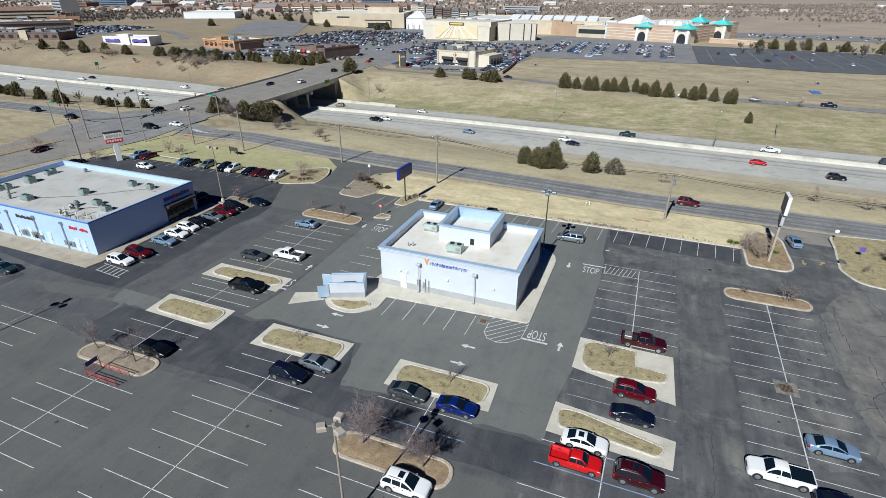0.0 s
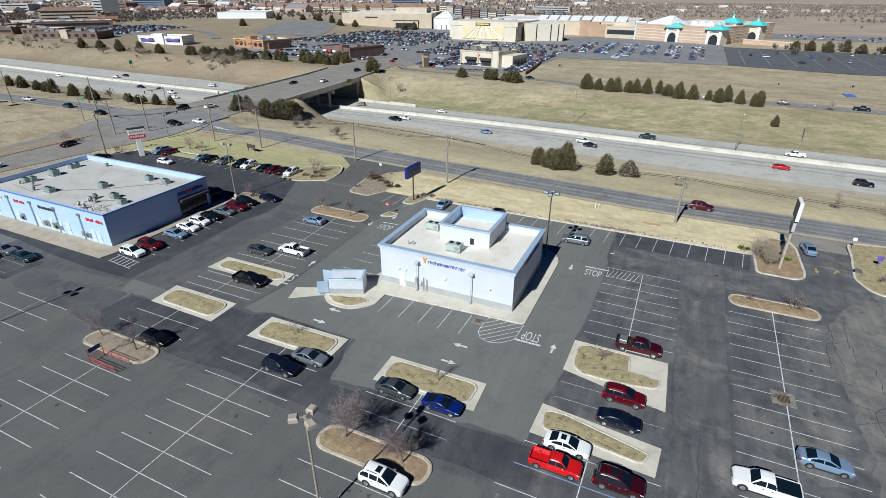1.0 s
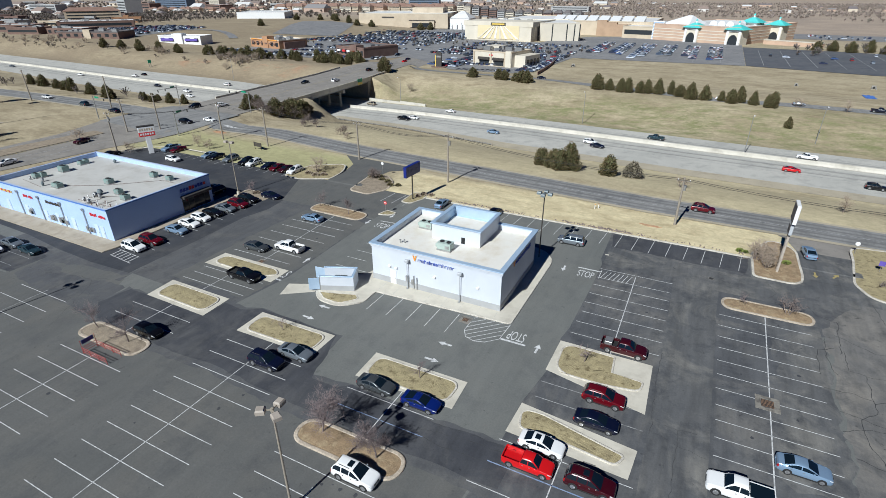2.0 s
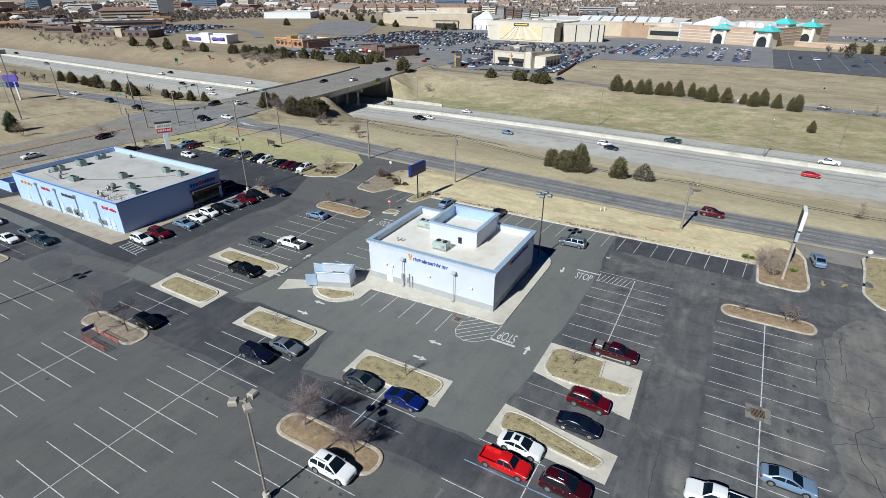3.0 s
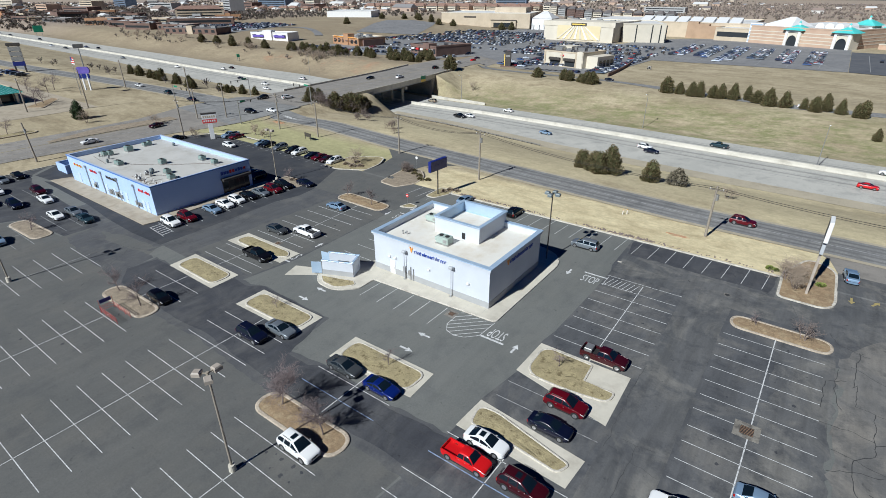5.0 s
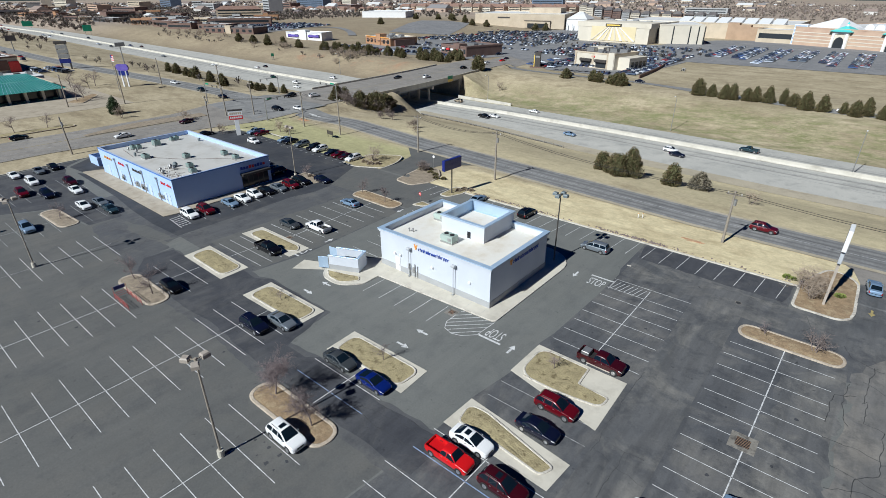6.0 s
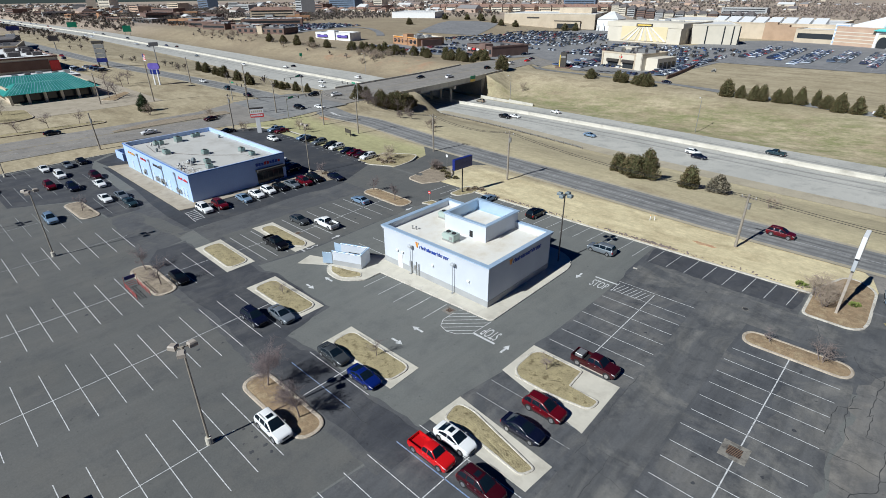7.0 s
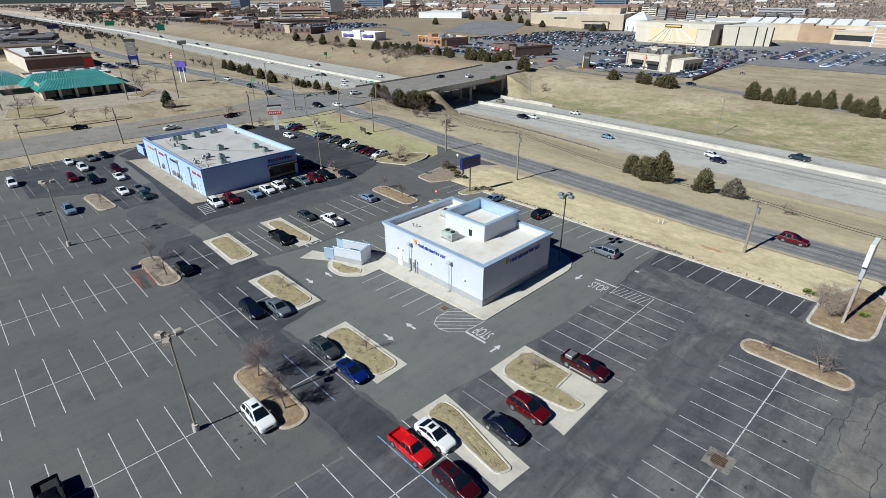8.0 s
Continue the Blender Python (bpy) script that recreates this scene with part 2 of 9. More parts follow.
TERRACOTTA = rough_mat("terracotta_wall", (0.36, 0.19, 0.10), (0.42, 0.24, 0.13), 0.2, 0.85)
TEAL = rough_mat("teal_metal_roof", (0.035, 0.24, 0.21), (0.05, 0.29, 0.25), 0.3, 0.4, c3=(0.10, 0.34, 0.30), scale3=0.2)
TAN_CONCRETE = rough_mat("tan_concrete", (0.35, 0.30, 0.225), (0.42, 0.36, 0.275), 0.3, 0.9, c3=(0.29, 0.245, 0.18), scale3=0.4)
ROOF_PALE = rough_mat("pale_flat_roof", (0.62, 0.62, 0.61), (0.72, 0.71, 0.69), 0.06, 0.8, c3=(0.5, 0.49, 0.47), scale3=0.05)
ROOF_DARK = rough_mat("dark_flat_roof", (0.10, 0.09, 0.09), (0.16, 0.145, 0.14), 0.1, 0.85)
SIGN_BLUE = rough_mat("sign_blue", (0.014, 0.024, 0.17), (0.02, 0.032, 0.21), 0.8, 0.3)
LOGO_BLUE = rough_mat("logo_blue", (0.03, 0.07, 0.36), (0.04, 0.085, 0.42), 2.0, 0.4)
LOGO_ORANGE = rough_mat("logo_orange", (0.75, 0.30, 0.05), (0.8, 0.36, 0.08), 2.0, 0.4)
LOGO_RED = rough_mat("logo_red", (0.60, 0.03, 0.035), (0.68, 0.05, 0.05), 2.0, 0.4)
LOGO_YELLOW = rough_mat("logo_yellow", (0.75, 0.52, 0.10), (0.8, 0.58, 0.14), 2.0, 0.4)
WHITE = rough_mat("white_enamel", (0.74, 0.74, 0.73), (0.80, 0.80, 0.79), 1.0, 0.4)
PURPLE = rough_mat("purple_awning", (0.10, 0.07, 0.35), (0.14, 0.10, 0.42), 0.5, 0.6)
CORRAL_RED = rough_mat("red_corral_tube", (0.30, 0.05, 0.045), (0.38, 0.08, 0.07), 2.0, 0.5)
GREEN_SIGN = rough_mat("green_road_sign", (0.01, 0.22, 0.12), (0.015, 0.27, 0.15), 1.0, 0.4)
RED_EARTH = rough_mat("bare_red_earth", (0.46, 0.24, 0.13), (0.48, 0.29, 0.17), 0.6, 0.95, c3=(0.46, 0.36, 0.21), scale3=0.7, fine=6.0, bump=0.03)

GLASS, gt, gb = nodes_of("tinted_car_glass")
gb.inputs["Base Color"].default_value, gb.inputs["Roughness"].default_value = (0.006, 0.012, 0.019, 1), 0.03
gb.inputs["Specular IOR Level"].default_value = 0.42
WINDOW, gt, gb = nodes_of("window_glass")
gb.inputs["Base Color"].default_value, gb.inputs["Roughness"].default_value = (0.03, 0.035, 0.04, 1), 0.05
HEADLAMP, gt, gb = nodes_of("headlamp_lens")
gb.inputs["Base Color"].default_value, gb.inputs["Roughness"].default_value = (0.62, 0.63, 0.64, 1), 0.1
TAILLAMP, gt, gb = nodes_of("tail_lamp_lens")
gb.inputs["Base Color"].default_value, gb.inputs["Roughness"].default_value = (0.35, 0.012, 0.012, 1), 0.12

# the land: dormant prairie grass with greener and barer stretches
LAND, lt, lb = nodes_of("prairie_grass")
lp = lt.nodes.new("ShaderNodeNewGeometry").outputs["Position"]
lc = mixed(lt, noise_fac(lt, 0.035, 6.0, 0.65, 0.38, 0.62, lp, 0.5), (0.36, 0.30, 0.195), (0.455, 0.385, 0.262))
stretch = lt.nodes.new("ShaderNodeVectorMath")
stretch.operation = "MULTIPLY"
stretch.inputs[1].default_value = (0.5, 1.0, 1.0)
lt.links.new(lp, stretch.inputs[0])
lc = mixed(lt, noise_fac(lt, 0.16, 8.0, 0.75, 0.47, 0.68, stretch.outputs[0]), lc, (0.25, 0.20, 0.125))
sep = lt.nodes.new("ShaderNodeSeparateXYZ")
lt.links.new(lp, sep.inputs[0])


green = times(lt, band(lt, sep.outputs["Y"], 184, 190, 216, 236), band(lt, sep.outputs["X"], -150, -110, 200, 300))
green = times(lt, green, noise_fac(lt, 0.20, 9.0, 0.8, 0.42, 0.60, stretch.outputs[0]))
lc = mixed(lt, green, lc, (0.215, 0.215, 0.10))
lawn = times(lt, band(lt, sep.outputs["Y"], 86, 90, 107, 112), band(lt, sep.outputs["X"], -140, -132, -72, -66))
lc = mixed(lt, lawn, lc, (0.40, 0.375, 0.20))
verge = times(lt, band(lt, sep.outputs["Y"], 88, 91, 104, 106), band(lt, sep.outputs["X"], -58, -50, 40, 60))
lc = mixed(lt, verge, lc, mixed(lt, noise_fac(lt, 0.22, 8.0, 0.72, 0.46, 0.66, stretch.outputs[0], 0.6), (0.68, 0.585, 0.37), (0.51, 0.42, 0.255)))
bank = times(lt, band(lt, sep.outputs["Y"], 190, 215, 640, 700), band(lt, sep.outputs["X"], -900, -760, -190, -150))
bank = times(lt, bank, noise_fac(lt, 0.02, 7.0, 0.7, 0.15, 0.6, lp))
lc = mixed(lt, bank, lc, (0.27, 0.215, 0.145))
strip = times(lt, band(lt, sep.outputs["Y"], 106, 114, 150, 170), band(lt, sep.outputs["X"], -120, -90, 400, 600))
strip = times(lt, strip, noise_fac(lt, 0.05, 8.0, 0.7, 0.25, 0.6, stretch.outputs[0]))
lc = mixed(lt, strip, lc, (0.52, 0.45, 0.29))
scar = times(lt, band(lt, sep.outputs["Y"], 218, 228, 246, 256), band(lt, sep.outputs["X"], -330, -315, -215, -195))
scar = times(lt, scar, noise_fac(lt, 0.06, 6.0, 0.7, 0.56, 0.68, stretch.outputs[0]))
lc = mixed(lt, scar, lc, (0.36, 0.20, 0.12))
outer = lt.nodes.new("ShaderNodeMath")
outer.operation = "MAXIMUM"
lt.links.new(band(lt, sep.outputs["Y"], 600, 760, 9000, 9900), outer.inputs[0])
lt.links.new(band(lt, sep.outputs["X"], -9900, -9000, -760, -600), outer.inputs[1])
lc = mixed(lt, outer.outputs[0], lc, mixed(lt, noise_fac(lt, 0.012, 7.0, 0.7, 0.35, 0.65, lp), (0.30, 0.243, 0.20), (0.43, 0.342, 0.265)))
mow = lt.nodes.new("ShaderNodeVectorMath")
mow.operation = "MULTIPLY"
mow.inputs[1].default_value = (0.2, 1.0, 1.0)
lt.links.new(lp, mow.inputs[0])
lc = mixed(lt, 1.0, lc, mixed(lt, noise_fac(lt, 0.55, 7.0, 0.75, 0.3, 0.7, mow.outputs[0]), (0.88, 0.87, 0.85), (1.10, 1.10, 1.09)), "MULTIPLY")
lf = noise_fac(lt, 0.6, 8.0, 0.85, 0.25, 0.75, lp)
lc = mixed(lt, 1.0, lc, mixed(lt, lf, (0.66, 0.66, 0.64), (1.28, 1.28, 1.27)), "MULTIPLY")
lt.links.new(lc, lb.inputs["Base Color"])
lb.inputs["Roughness"].default_value = 0.95
bumped(lt, lb, lf, 0.5, 0.12)


# ---- building blocks ----
def bm_mesh(name, bm):
    me = bpy.data.meshes.new(name)
    bm.to_mesh(me)
    bm.free()
    return me


def smooth(me, degrees=40):
    me.polygons.foreach_set("use_smooth", [True] * len(me.polygons))
    me.set_sharp_from_angle(angle=radians(degrees))
    return me


def part(name, bm, material, parent, label=""):
    """Links a bmesh (or a ready mesh) as one mesh object under a thing or a part."""
    me = bm if isinstance(bm, bpy.types.Mesh) else bm_mesh(name, bm)
    if not me.materials:
        me.materials.append(material)
    ob = new(name, me)
    ob.parent = parent
    if me.materials[0] != material:
        ob.material_slots[0].link = "OBJECT"
        ob.material_slots[0].material = material
    return tagged(ob, label)


def thing(name, m, label, category, group="", kind=""):
    ob = new(name)
    ob.empty_display_size = 0.2
    ob.matrix_basis = m
    return tagged(ob, label, category, group, kind)


def solid(name, bm, material, label, category, kind="", group="", m=None):
    """A thing that is one mesh."""
    me = bm if isinstance(bm, bpy.types.Mesh) else bm_mesh(name, bm)
    if not me.materials:
        me.materials.append(material)
    ob = new(name, me)
    if m is not None:
        ob.matrix_basis = m
    return tagged(ob, label, category, group, kind)


def bx(bm, x0, x1, y0, y1, z0, z1, m=None):
    co = [(x0, y0, z0), (x1, y0, z0), (x1, y1, z0), (x0, y1, z0), (x0, y0, z1), (x1, y0, z1), (x1, y1, z1), (x0, y1, z1)]
    v = [bm.verts.new(m @ Vector(c) if m else c) for c in co]
    for f in ((3, 2, 1, 0), (4, 5, 6, 7), (0, 1, 5, 4), (1, 2, 6, 5), (2, 3, 7, 6), (3, 0, 4, 7)):
        bm.faces.new([v[i] for i in f])
    return bm


def block(*boxes, bevel=0.0):
    bm = bmesh.new()
    for b in boxes:
        bx(bm, *b)
    if bevel:
        bmesh.ops.bevel(bm, geom=bm.edges[:], offset=bevel, segments=1, affect="EDGES")
    return bm


def tube(bm, p, q, r0, r1, n=8, caps=True):
    p, q = Vector(p), Vector(q)
    rot = (q - p).to_track_quat("Z", "Y").to_matrix()
    rings = []
    for c, r in ((p, r0), (q, r1)):
        rings.append([bm.verts.new(c + rot @ Vector((r * math.cos(2 * math.pi * k / n), r * math.sin(2 * math.pi * k / n), 0))) for k in range(n)])
    for k in range(n):
        bm.faces.new((rings[0][k], rings[0][(k + 1) % n], rings[1][(k + 1) % n], rings[1][k]))
    if caps:
        bm.faces.new(rings[0][::-1])
        bm.faces.new(rings[1])
    return bm


def prism(bm, poly, z0, z1):
    """A flat-topped solid over a polygon that runs anticlockwise."""
    a, b = [bm.verts.new((x, y, z0)) for x, y in poly], [bm.verts.new((x, y, z1)) for x, y in poly]
    bm.faces.new(b)
    bm.faces.new(a[::-1])
    n = len(poly)
    for k in range(n):
        bm.faces.new((a[k], a[(k + 1) % n], b[(k + 1) % n], b[k]))
    return bm


def ring(bm, outer, inner, z0, z1, lip=0.03):
    """A kerb between two outlines of equal length, its top edges eased."""
    n = len(outer)
    mix = lambda a, b, f: (a[0] + (b[0] - a[0]) * f, a[1] + (b[1] - a[1]) * f)
    rows = [[(*p, z0) for p in outer], [(*p, z1 - lip) for p in outer], [(*mix(p, q, 0.2), z1) for p, q in zip(outer, inner)],
            [(*mix(p, q, 0.85), z1) for p, q in zip(outer, inner)], [(*p, z1 - lip) for p in inner], [(*p, z0) for p in inner]]
    v = [[bm.verts.new(c) for c in r] for r in rows]
    for a, b in zip(v, v[1:]):
        for k in range(n):
            bm.faces.new((a[k], a[(k + 1) % n], b[(k + 1) % n], b[k]))
    return bm


def rounded(poly, r, n=7):
    """The polygon with its corners rounded; r: one radius or one for each corner."""
    out = []
    for k, p in enumerate(poly):
        rk = r[k] if isinstance(r, (list, tuple)) else r
        a, b, p = Vector(poly[k - 1]), Vector(poly[(k + 1) % len(poly)]), Vector(p)
        u, w = (a - p).normalized(), (b - p).normalized()
        if rk <= 0:
            out += [tuple(p)] * (n + 1)
            continue
        for i in range(n + 1):
            f = i / n
            s, e = p + u * rk, p + w * rk
            q = (1 - f) ** 2 * s + 2 * f * (1 - f) * (p * 0.85 + (s + e) * 0.075) + f * f * e
            out.append((q.x, q.y))
    return out


def inset(poly, d):
    """The anticlockwise outline moved inwards by d."""
    out, n = [], len(poly)
    for k in range(n):
        i, j = k - 1, k + 1
        while (Vector(poly[i]) - Vector(poly[k])).length < 1e-5:
            i -= 1
        while (Vector(poly[j % n]) - Vector(poly[k])).length < 1e-5:
            j += 1
        a, p, b = Vector(poly[i]), Vector(poly[k]), Vector(poly[j % n])
        u, w = (p - a).normalized(), (b - p).normalized()
        nu, nw = Vector((-u.y, u.x)), Vector((-w.y, w.x))
        h = (nu + nw)
        h = h / max(0.4, h.length_squared / 2)
        out.append(tuple(p + h * d))
    return out


def text_mesh(body, size):
    """Lettering as a flat mesh, centred."""
    c = bpy.data.curves.new("lettering", "FONT")
    c.body, c.size, c.align_x, c.align_y, c.extrude = body, size, "CENTER", "CENTER", 0.004
    ob = new("lettering", c)
    me = bpy.data.meshes.new_from_object(ob.evaluated_get(bpy.context.evaluated_depsgraph_get()))
    bpy.data.objects.remove(ob)
    return me


# ---- the land ----
def along(x, xs, ys):
    return np.interp(x, xs, ys)


def mall_z(y):
    """The mall grounds tilt gently down, away from the highway."""
    return -3.1 - 0.0114 * (np.clip(y, 250, 800) - 300)


def median_y(x):
    return along(x, [-5000, -700, -300, -190, -137, -97, -47, 10, 63, 300, 5000], [290, 202, 197, 196, 192.5, 189.5, 183, 174, 170, 155, -300])


def highway_z(x):
    return along(x, [-3000, -700, -400, -300, -137, -47, 10, 63, 300, 1500], [-14, -3, -6, -7.5, -8.4, -6.3, -5.1, -4.8, -4.5, 0])


def near_width(x):
    return along(x, [-900, -400, -300, -190, -133, -83, -46, 36, 400], [15, 19, 23, 26, 21, 24, 28, 27, 27])


def far_width(x):
    return along(x, [-900, -400, -250, -190, -122, -50, 60, 400], [20, 24, 26, 21, 15, 14, 14, 14])


def street_x(y):
    """The middle of the cross street that goes over the bridge."""
    return along(y, [-600, 20, 60, 110, 150, 187, 213, 257, 306, 385, 600, 1200], [-146, -150, -150, -149, -149.7, -152, -154.5, -162, -170, -185, -232, -400])


def service_y(x):
    """The middle of the service road along the near side of the highway."""
    return along(x, [-5000, -700, -350, -285, -226, -178, -143, -110, -75, -45, 0, 40, 300, 5000], [170, 104, 104, 106.5, 112, 115, 117, 119.5, 114.7, 112.5, 109, 108.4, 96, -300])


def land_z(x, y):
    x, y = np.asarray(x, float), np.asarray(y, float)
    west = along(x, [-700, -260, -180, -150, -133], [4.5, 3.0, 2.0, 1.0, 0.0])
    base = np.where(y < 89.9, -0.06, np.where(y < 91, 0.10, np.interp(y, [91, 104, 120], [0.10, -0.55, -0.6])))
    base = np.where(x < -128, -0.06, base) + west
    far_base = along(x, [-700, -440, -400, -180, -40, 60], [3, 2.6, 0.0, 0.0, 0.0, 0.0])
    far_base = far_base + mall_z(y) * np.clip((y - 250) / 35, 0, 1) * along(x, [-440, -330, 500, 900], [0, 1, 1, 0])
    med, hz = median_y(x), highway_z(x)
    toe_n, toe_f = med - near_width(x) - 3, med + far_width(x) + 3
    top_n = service_y(x) + 7
    top_f = along(x, [-400, -250, -180, -100, 0, 60, 400], [262, 258, 246, 244, 230, 226, 205])
    f = np.clip((y - top_n) / np.maximum(toe_n - top_n, 1), 0, 1)
    near_bank = base * (1 - f ** 1.5) + hz * f ** 1.5
    g = np.clip((top_f - y) / np.maximum(top_f - toe_f, 1), 0, 1)
    g = g * g * (3 - 2 * g)
    far_bank = far_base * (1 - g) + hz * g
    z = np.where(y <= med, near_bank, far_bank)
    # the plain falls gently away towards the horizon
    z = z - 0.0065 * np.maximum(np.hypot(x - 12, y - 7) - 720, 0)
    # the street's embankments up to the bridge
    dx = np.abs(x - street_x(y))
    ramp = np.interp(y, [95, 130, 240, 275], [0.0, 1.0, 1.0, 0.0])
    fill = np.where(((y < 166.5) | (y > 216)) & (ramp > 0), ramp * 0.8 - np.maximum(dx - 17, 0) * 0.55, -99)
    z = np.where((y > 95) & (y < 275), np.maximum(z, np.where(dx < 45, fill, -99)), z)
    return z


def spread(a, b, step, lo, hi, growth=1.22):
    v = list(np.arange(a, b + 0.01, step))
    s = step
    while v[-1] < hi:
        s *= growth
        v.append(v[-1] + s)
    s, left = step, []
    while (left[-1] if left else a) > lo:
        s *= growth
        left.append((left[-1] if left else a) - s)
    return np.array(left[::-1] + v)


def sheet_mesh(name, X, Y, Z):
    n, m = X.shape
    verts = np.stack([X, Y, Z], -1).reshape(-1, 3)
    i = np.arange(n * m).reshape(n, m)
    faces = np.stack([i[:-1, :-1], i[1:, :-1], i[1:, 1:], i[:-1, 1:]], -1).reshape(-1, 4)
    me = bpy.data.meshes.new(name)
    me.from_pydata(verts.tolist(), [], faces.tolist())
    return me


gx = spread(-420, 140, 4.0, -4800, 4800)
gy = np.unique(np.concatenate([spread(92, 300, 3.0, -4800, 4800), [89.8, 91.0]]))
GX, GY = np.meshgrid(gx, gy, indexing="ij")
ground = solid("ground", smooth(sheet_mesh("ground", GX, GY, land_z(GX, GY)), 60), LAND, "dormant straw-coloured prairie grass on rolling highway banks", "ground", "structure")


def ribbon(name, along_pts, left, right, material, label, category, lift=0.09, across=5, zfun=None, parent=None):
    """A road surface along points of the plan, its edges left and right of the line, lying on the land."""
    pts = np.array(along_pts, float)
    d = np.gradient(pts, axis=0)
    d /= np.linalg.norm(d, axis=1)[:, None]
    nrm = np.stack([-d[:, 1], d[:, 0]], -1)
    k = np.linspace(0, 1, across)
    lw, rw = np.broadcast_to(left, len(pts)), np.broadcast_to(right, len(pts))
    off = lw[:, None] * (1 - k) + rw[:, None] * k
    X, Y = pts[:, :1] + nrm[:, :1] * off, pts[:, 1:] + nrm[:, 1:] * off
    Z = (land_z(X, Y) if zfun is None else zfun(X, Y)) + lift
    me = smooth(sheet_mesh(name, X, Y, Z), 60)
    me.flip_normals()
    if parent:
        return part(name, me, material, parent, label)
    return solid(name, me, material, label, category, "structure")


xs = np.concatenate([np.arange(-2400, -420, 40), np.arange(-420, 150, 4), np.arange(150, 1500, 40)])
hw = np.stack([xs, median_y(xs)], -1)
flat_z = lambda X, Y: highway_z(X)
highway = ribbon("highway", hw, -near_width(xs), far_width(xs), HIGHWAY, "wide pale grey concrete highway in a shallow cutting", "highway", 0.06, 9, flat_z)
ribbon("median_strip", hw, -1.2, 1.2, BARRIER, "bleached concrete median strip", "median", 0.10, 3, flat_z, highway)
ribbon("ramp_lane", hw[(xs > -130)], -near_width(xs[xs > -130]), -near_width(xs[xs > -130]) + 5.5, SHOULDER, "tan concrete shoulder", "", 0.075, 3, flat_z, highway)
for off in (-4.2, -7.9, -11.6, 4.2, 7.9):
    ribbon("lane_line", hw[(xs > -900) & (xs < 300)], off - 0.09, off + 0.09, PAINT_OLD, "", "", 0.085, 2, flat_z, highway)
for off in (-5.0, -9.0, 6.2):
    ribbon("tyre_track", hw[(xs > -900) & (xs < 300)], off - 0.5, off + 0.5, HIGHWAY_WORN, "darker tyre-worn lane", "", 0.08, 2, flat_z, highway)
# median wall
sel = (xs > -1400) & (xs < 400)
bm = bmesh.new()
rows = []
for x, y in hw[sel]:
    z = float(highway_z(x)) + 0.09
    rows.append([bm.verts.new((x, y + o, z + h)) for o, h in ((-0.42, 0), (-0.36, 0.15), (-0.15, 0.45), (-0.11, 1.15), (0.11, 1.15), (0.15, 0.45), (0.36, 0.15), (0.42, 0))])
for a, b in zip(rows, rows[1:]):
    for i in range(7):
        bm.faces.new((a[i], b[i], b[i + 1], a[i + 1]))
part("median_barrier", bm, BARRIER, highway, "pale concrete median barrier")

xs2 = np.concatenate([np.arange(-1500, -420, 40), np.arange(-420, 150, 4), np.arange(150, 900, 40)])
sv = np.stack([xs2, service_y(xs2)], -1)
service = ribbon("service_road", sv, -4.6, 4.6, ROAD, "two-lane grey asphalt service road", "road", 0.10, 5)
ribbon("centre_line", sv[(xs2 < -165) | (xs2 > -130)], -0.12, 0.12, PAINT_OLD, "", "", 0.125, 2, None, service)
for o, w_ in ((-4.6, 1.1), (4.6, 0.9)):
    ribbon("worn_edge", sv[(xs2 > -400) & (xs2 < 200) & ((xs2 < -172) | (xs2 > -126))], o - w_ / 2, o + w_ / 2, SHOULDER, "dusty tan edge of the asphalt", "", 0.108, 2, None, service)
for o in (-2.9, -1.3, 1.3, 2.9):
    ribbon("wheel_track", sv[(xs2 > -400) & (xs2 < 200) & ((xs2 < -172) | (xs2 > -126))], o - 0.35, o + 0.35, ROAD_TRACK, "darker wheel track", "", 0.112, 2, None, service)
ys = np.concatenate([np.arange(-500, -20, 20), np.arange(-20, 420, 4), np.arange(420, 900, 20)])
deck_z = lambda X, Y: np.maximum(land_z(X, Y), np.where((Y > 120) & (Y < 245), 0.8, -99))
st = np.stack([street_x(ys), ys], -1)
street = ribbon("cross_street", st, along(ys, [45, 62, 85, 105, 130, 700], [-8.8, -10.5, -13, -17, -14.5, -14.5]), along(ys, [45, 62, 85, 105, 130, 700], [8.8, 8.6, 10, 17, 14.5, 14.5]), ROAD_PALE, "wide pale concrete street that crosses the highway on a bridge", "road", 0.10, 9, deck_z)
for off in (-7.3, -3.7, 0.0, 3.7, 7.3):
    k = (ys > -100) & (ys < 92) | (ys > 130) & (ys < 500)
    for s in ((ys > -100) & (ys < 92), (ys > 132) & (ys < 500)):
        ribbon("lane_line", st[s], off - 0.08, off + 0.08, PAINT_YELLOW if off == 0 else PAINT_OLD, "", "", 0.125, 2, deck_z, street)
ribbon("crossing_patch", st[(ys > 98) & (ys < 132)], -16, 16, ROAD, "grey asphalt crossing", "", 0.115, 9, deck_z, street)
ribbon("street_median", st[(ys > 52) & (ys < 96)], 0.5, along(ys[(ys > 52) & (ys < 96)], [52, 70, 96], [1.0, 6.5, 5.0]), GRAVEL, "low bare-earth median of the street", "median", 0.2, 3, deck_z)
fr = np.array([(x, np.interp(x, [-240, -170, -130, -69, -39, 10, 41, 80, 300, 700], [330, 281, 264, 260, 248, 235, 236, 232, 212, 180])) for x in np.arange(-150, 700, 5.0)])
ribbon("far_service_road", fr, -4, 4, ROAD, "grey asphalt road beyond the highway", "road", 0.10, 4)

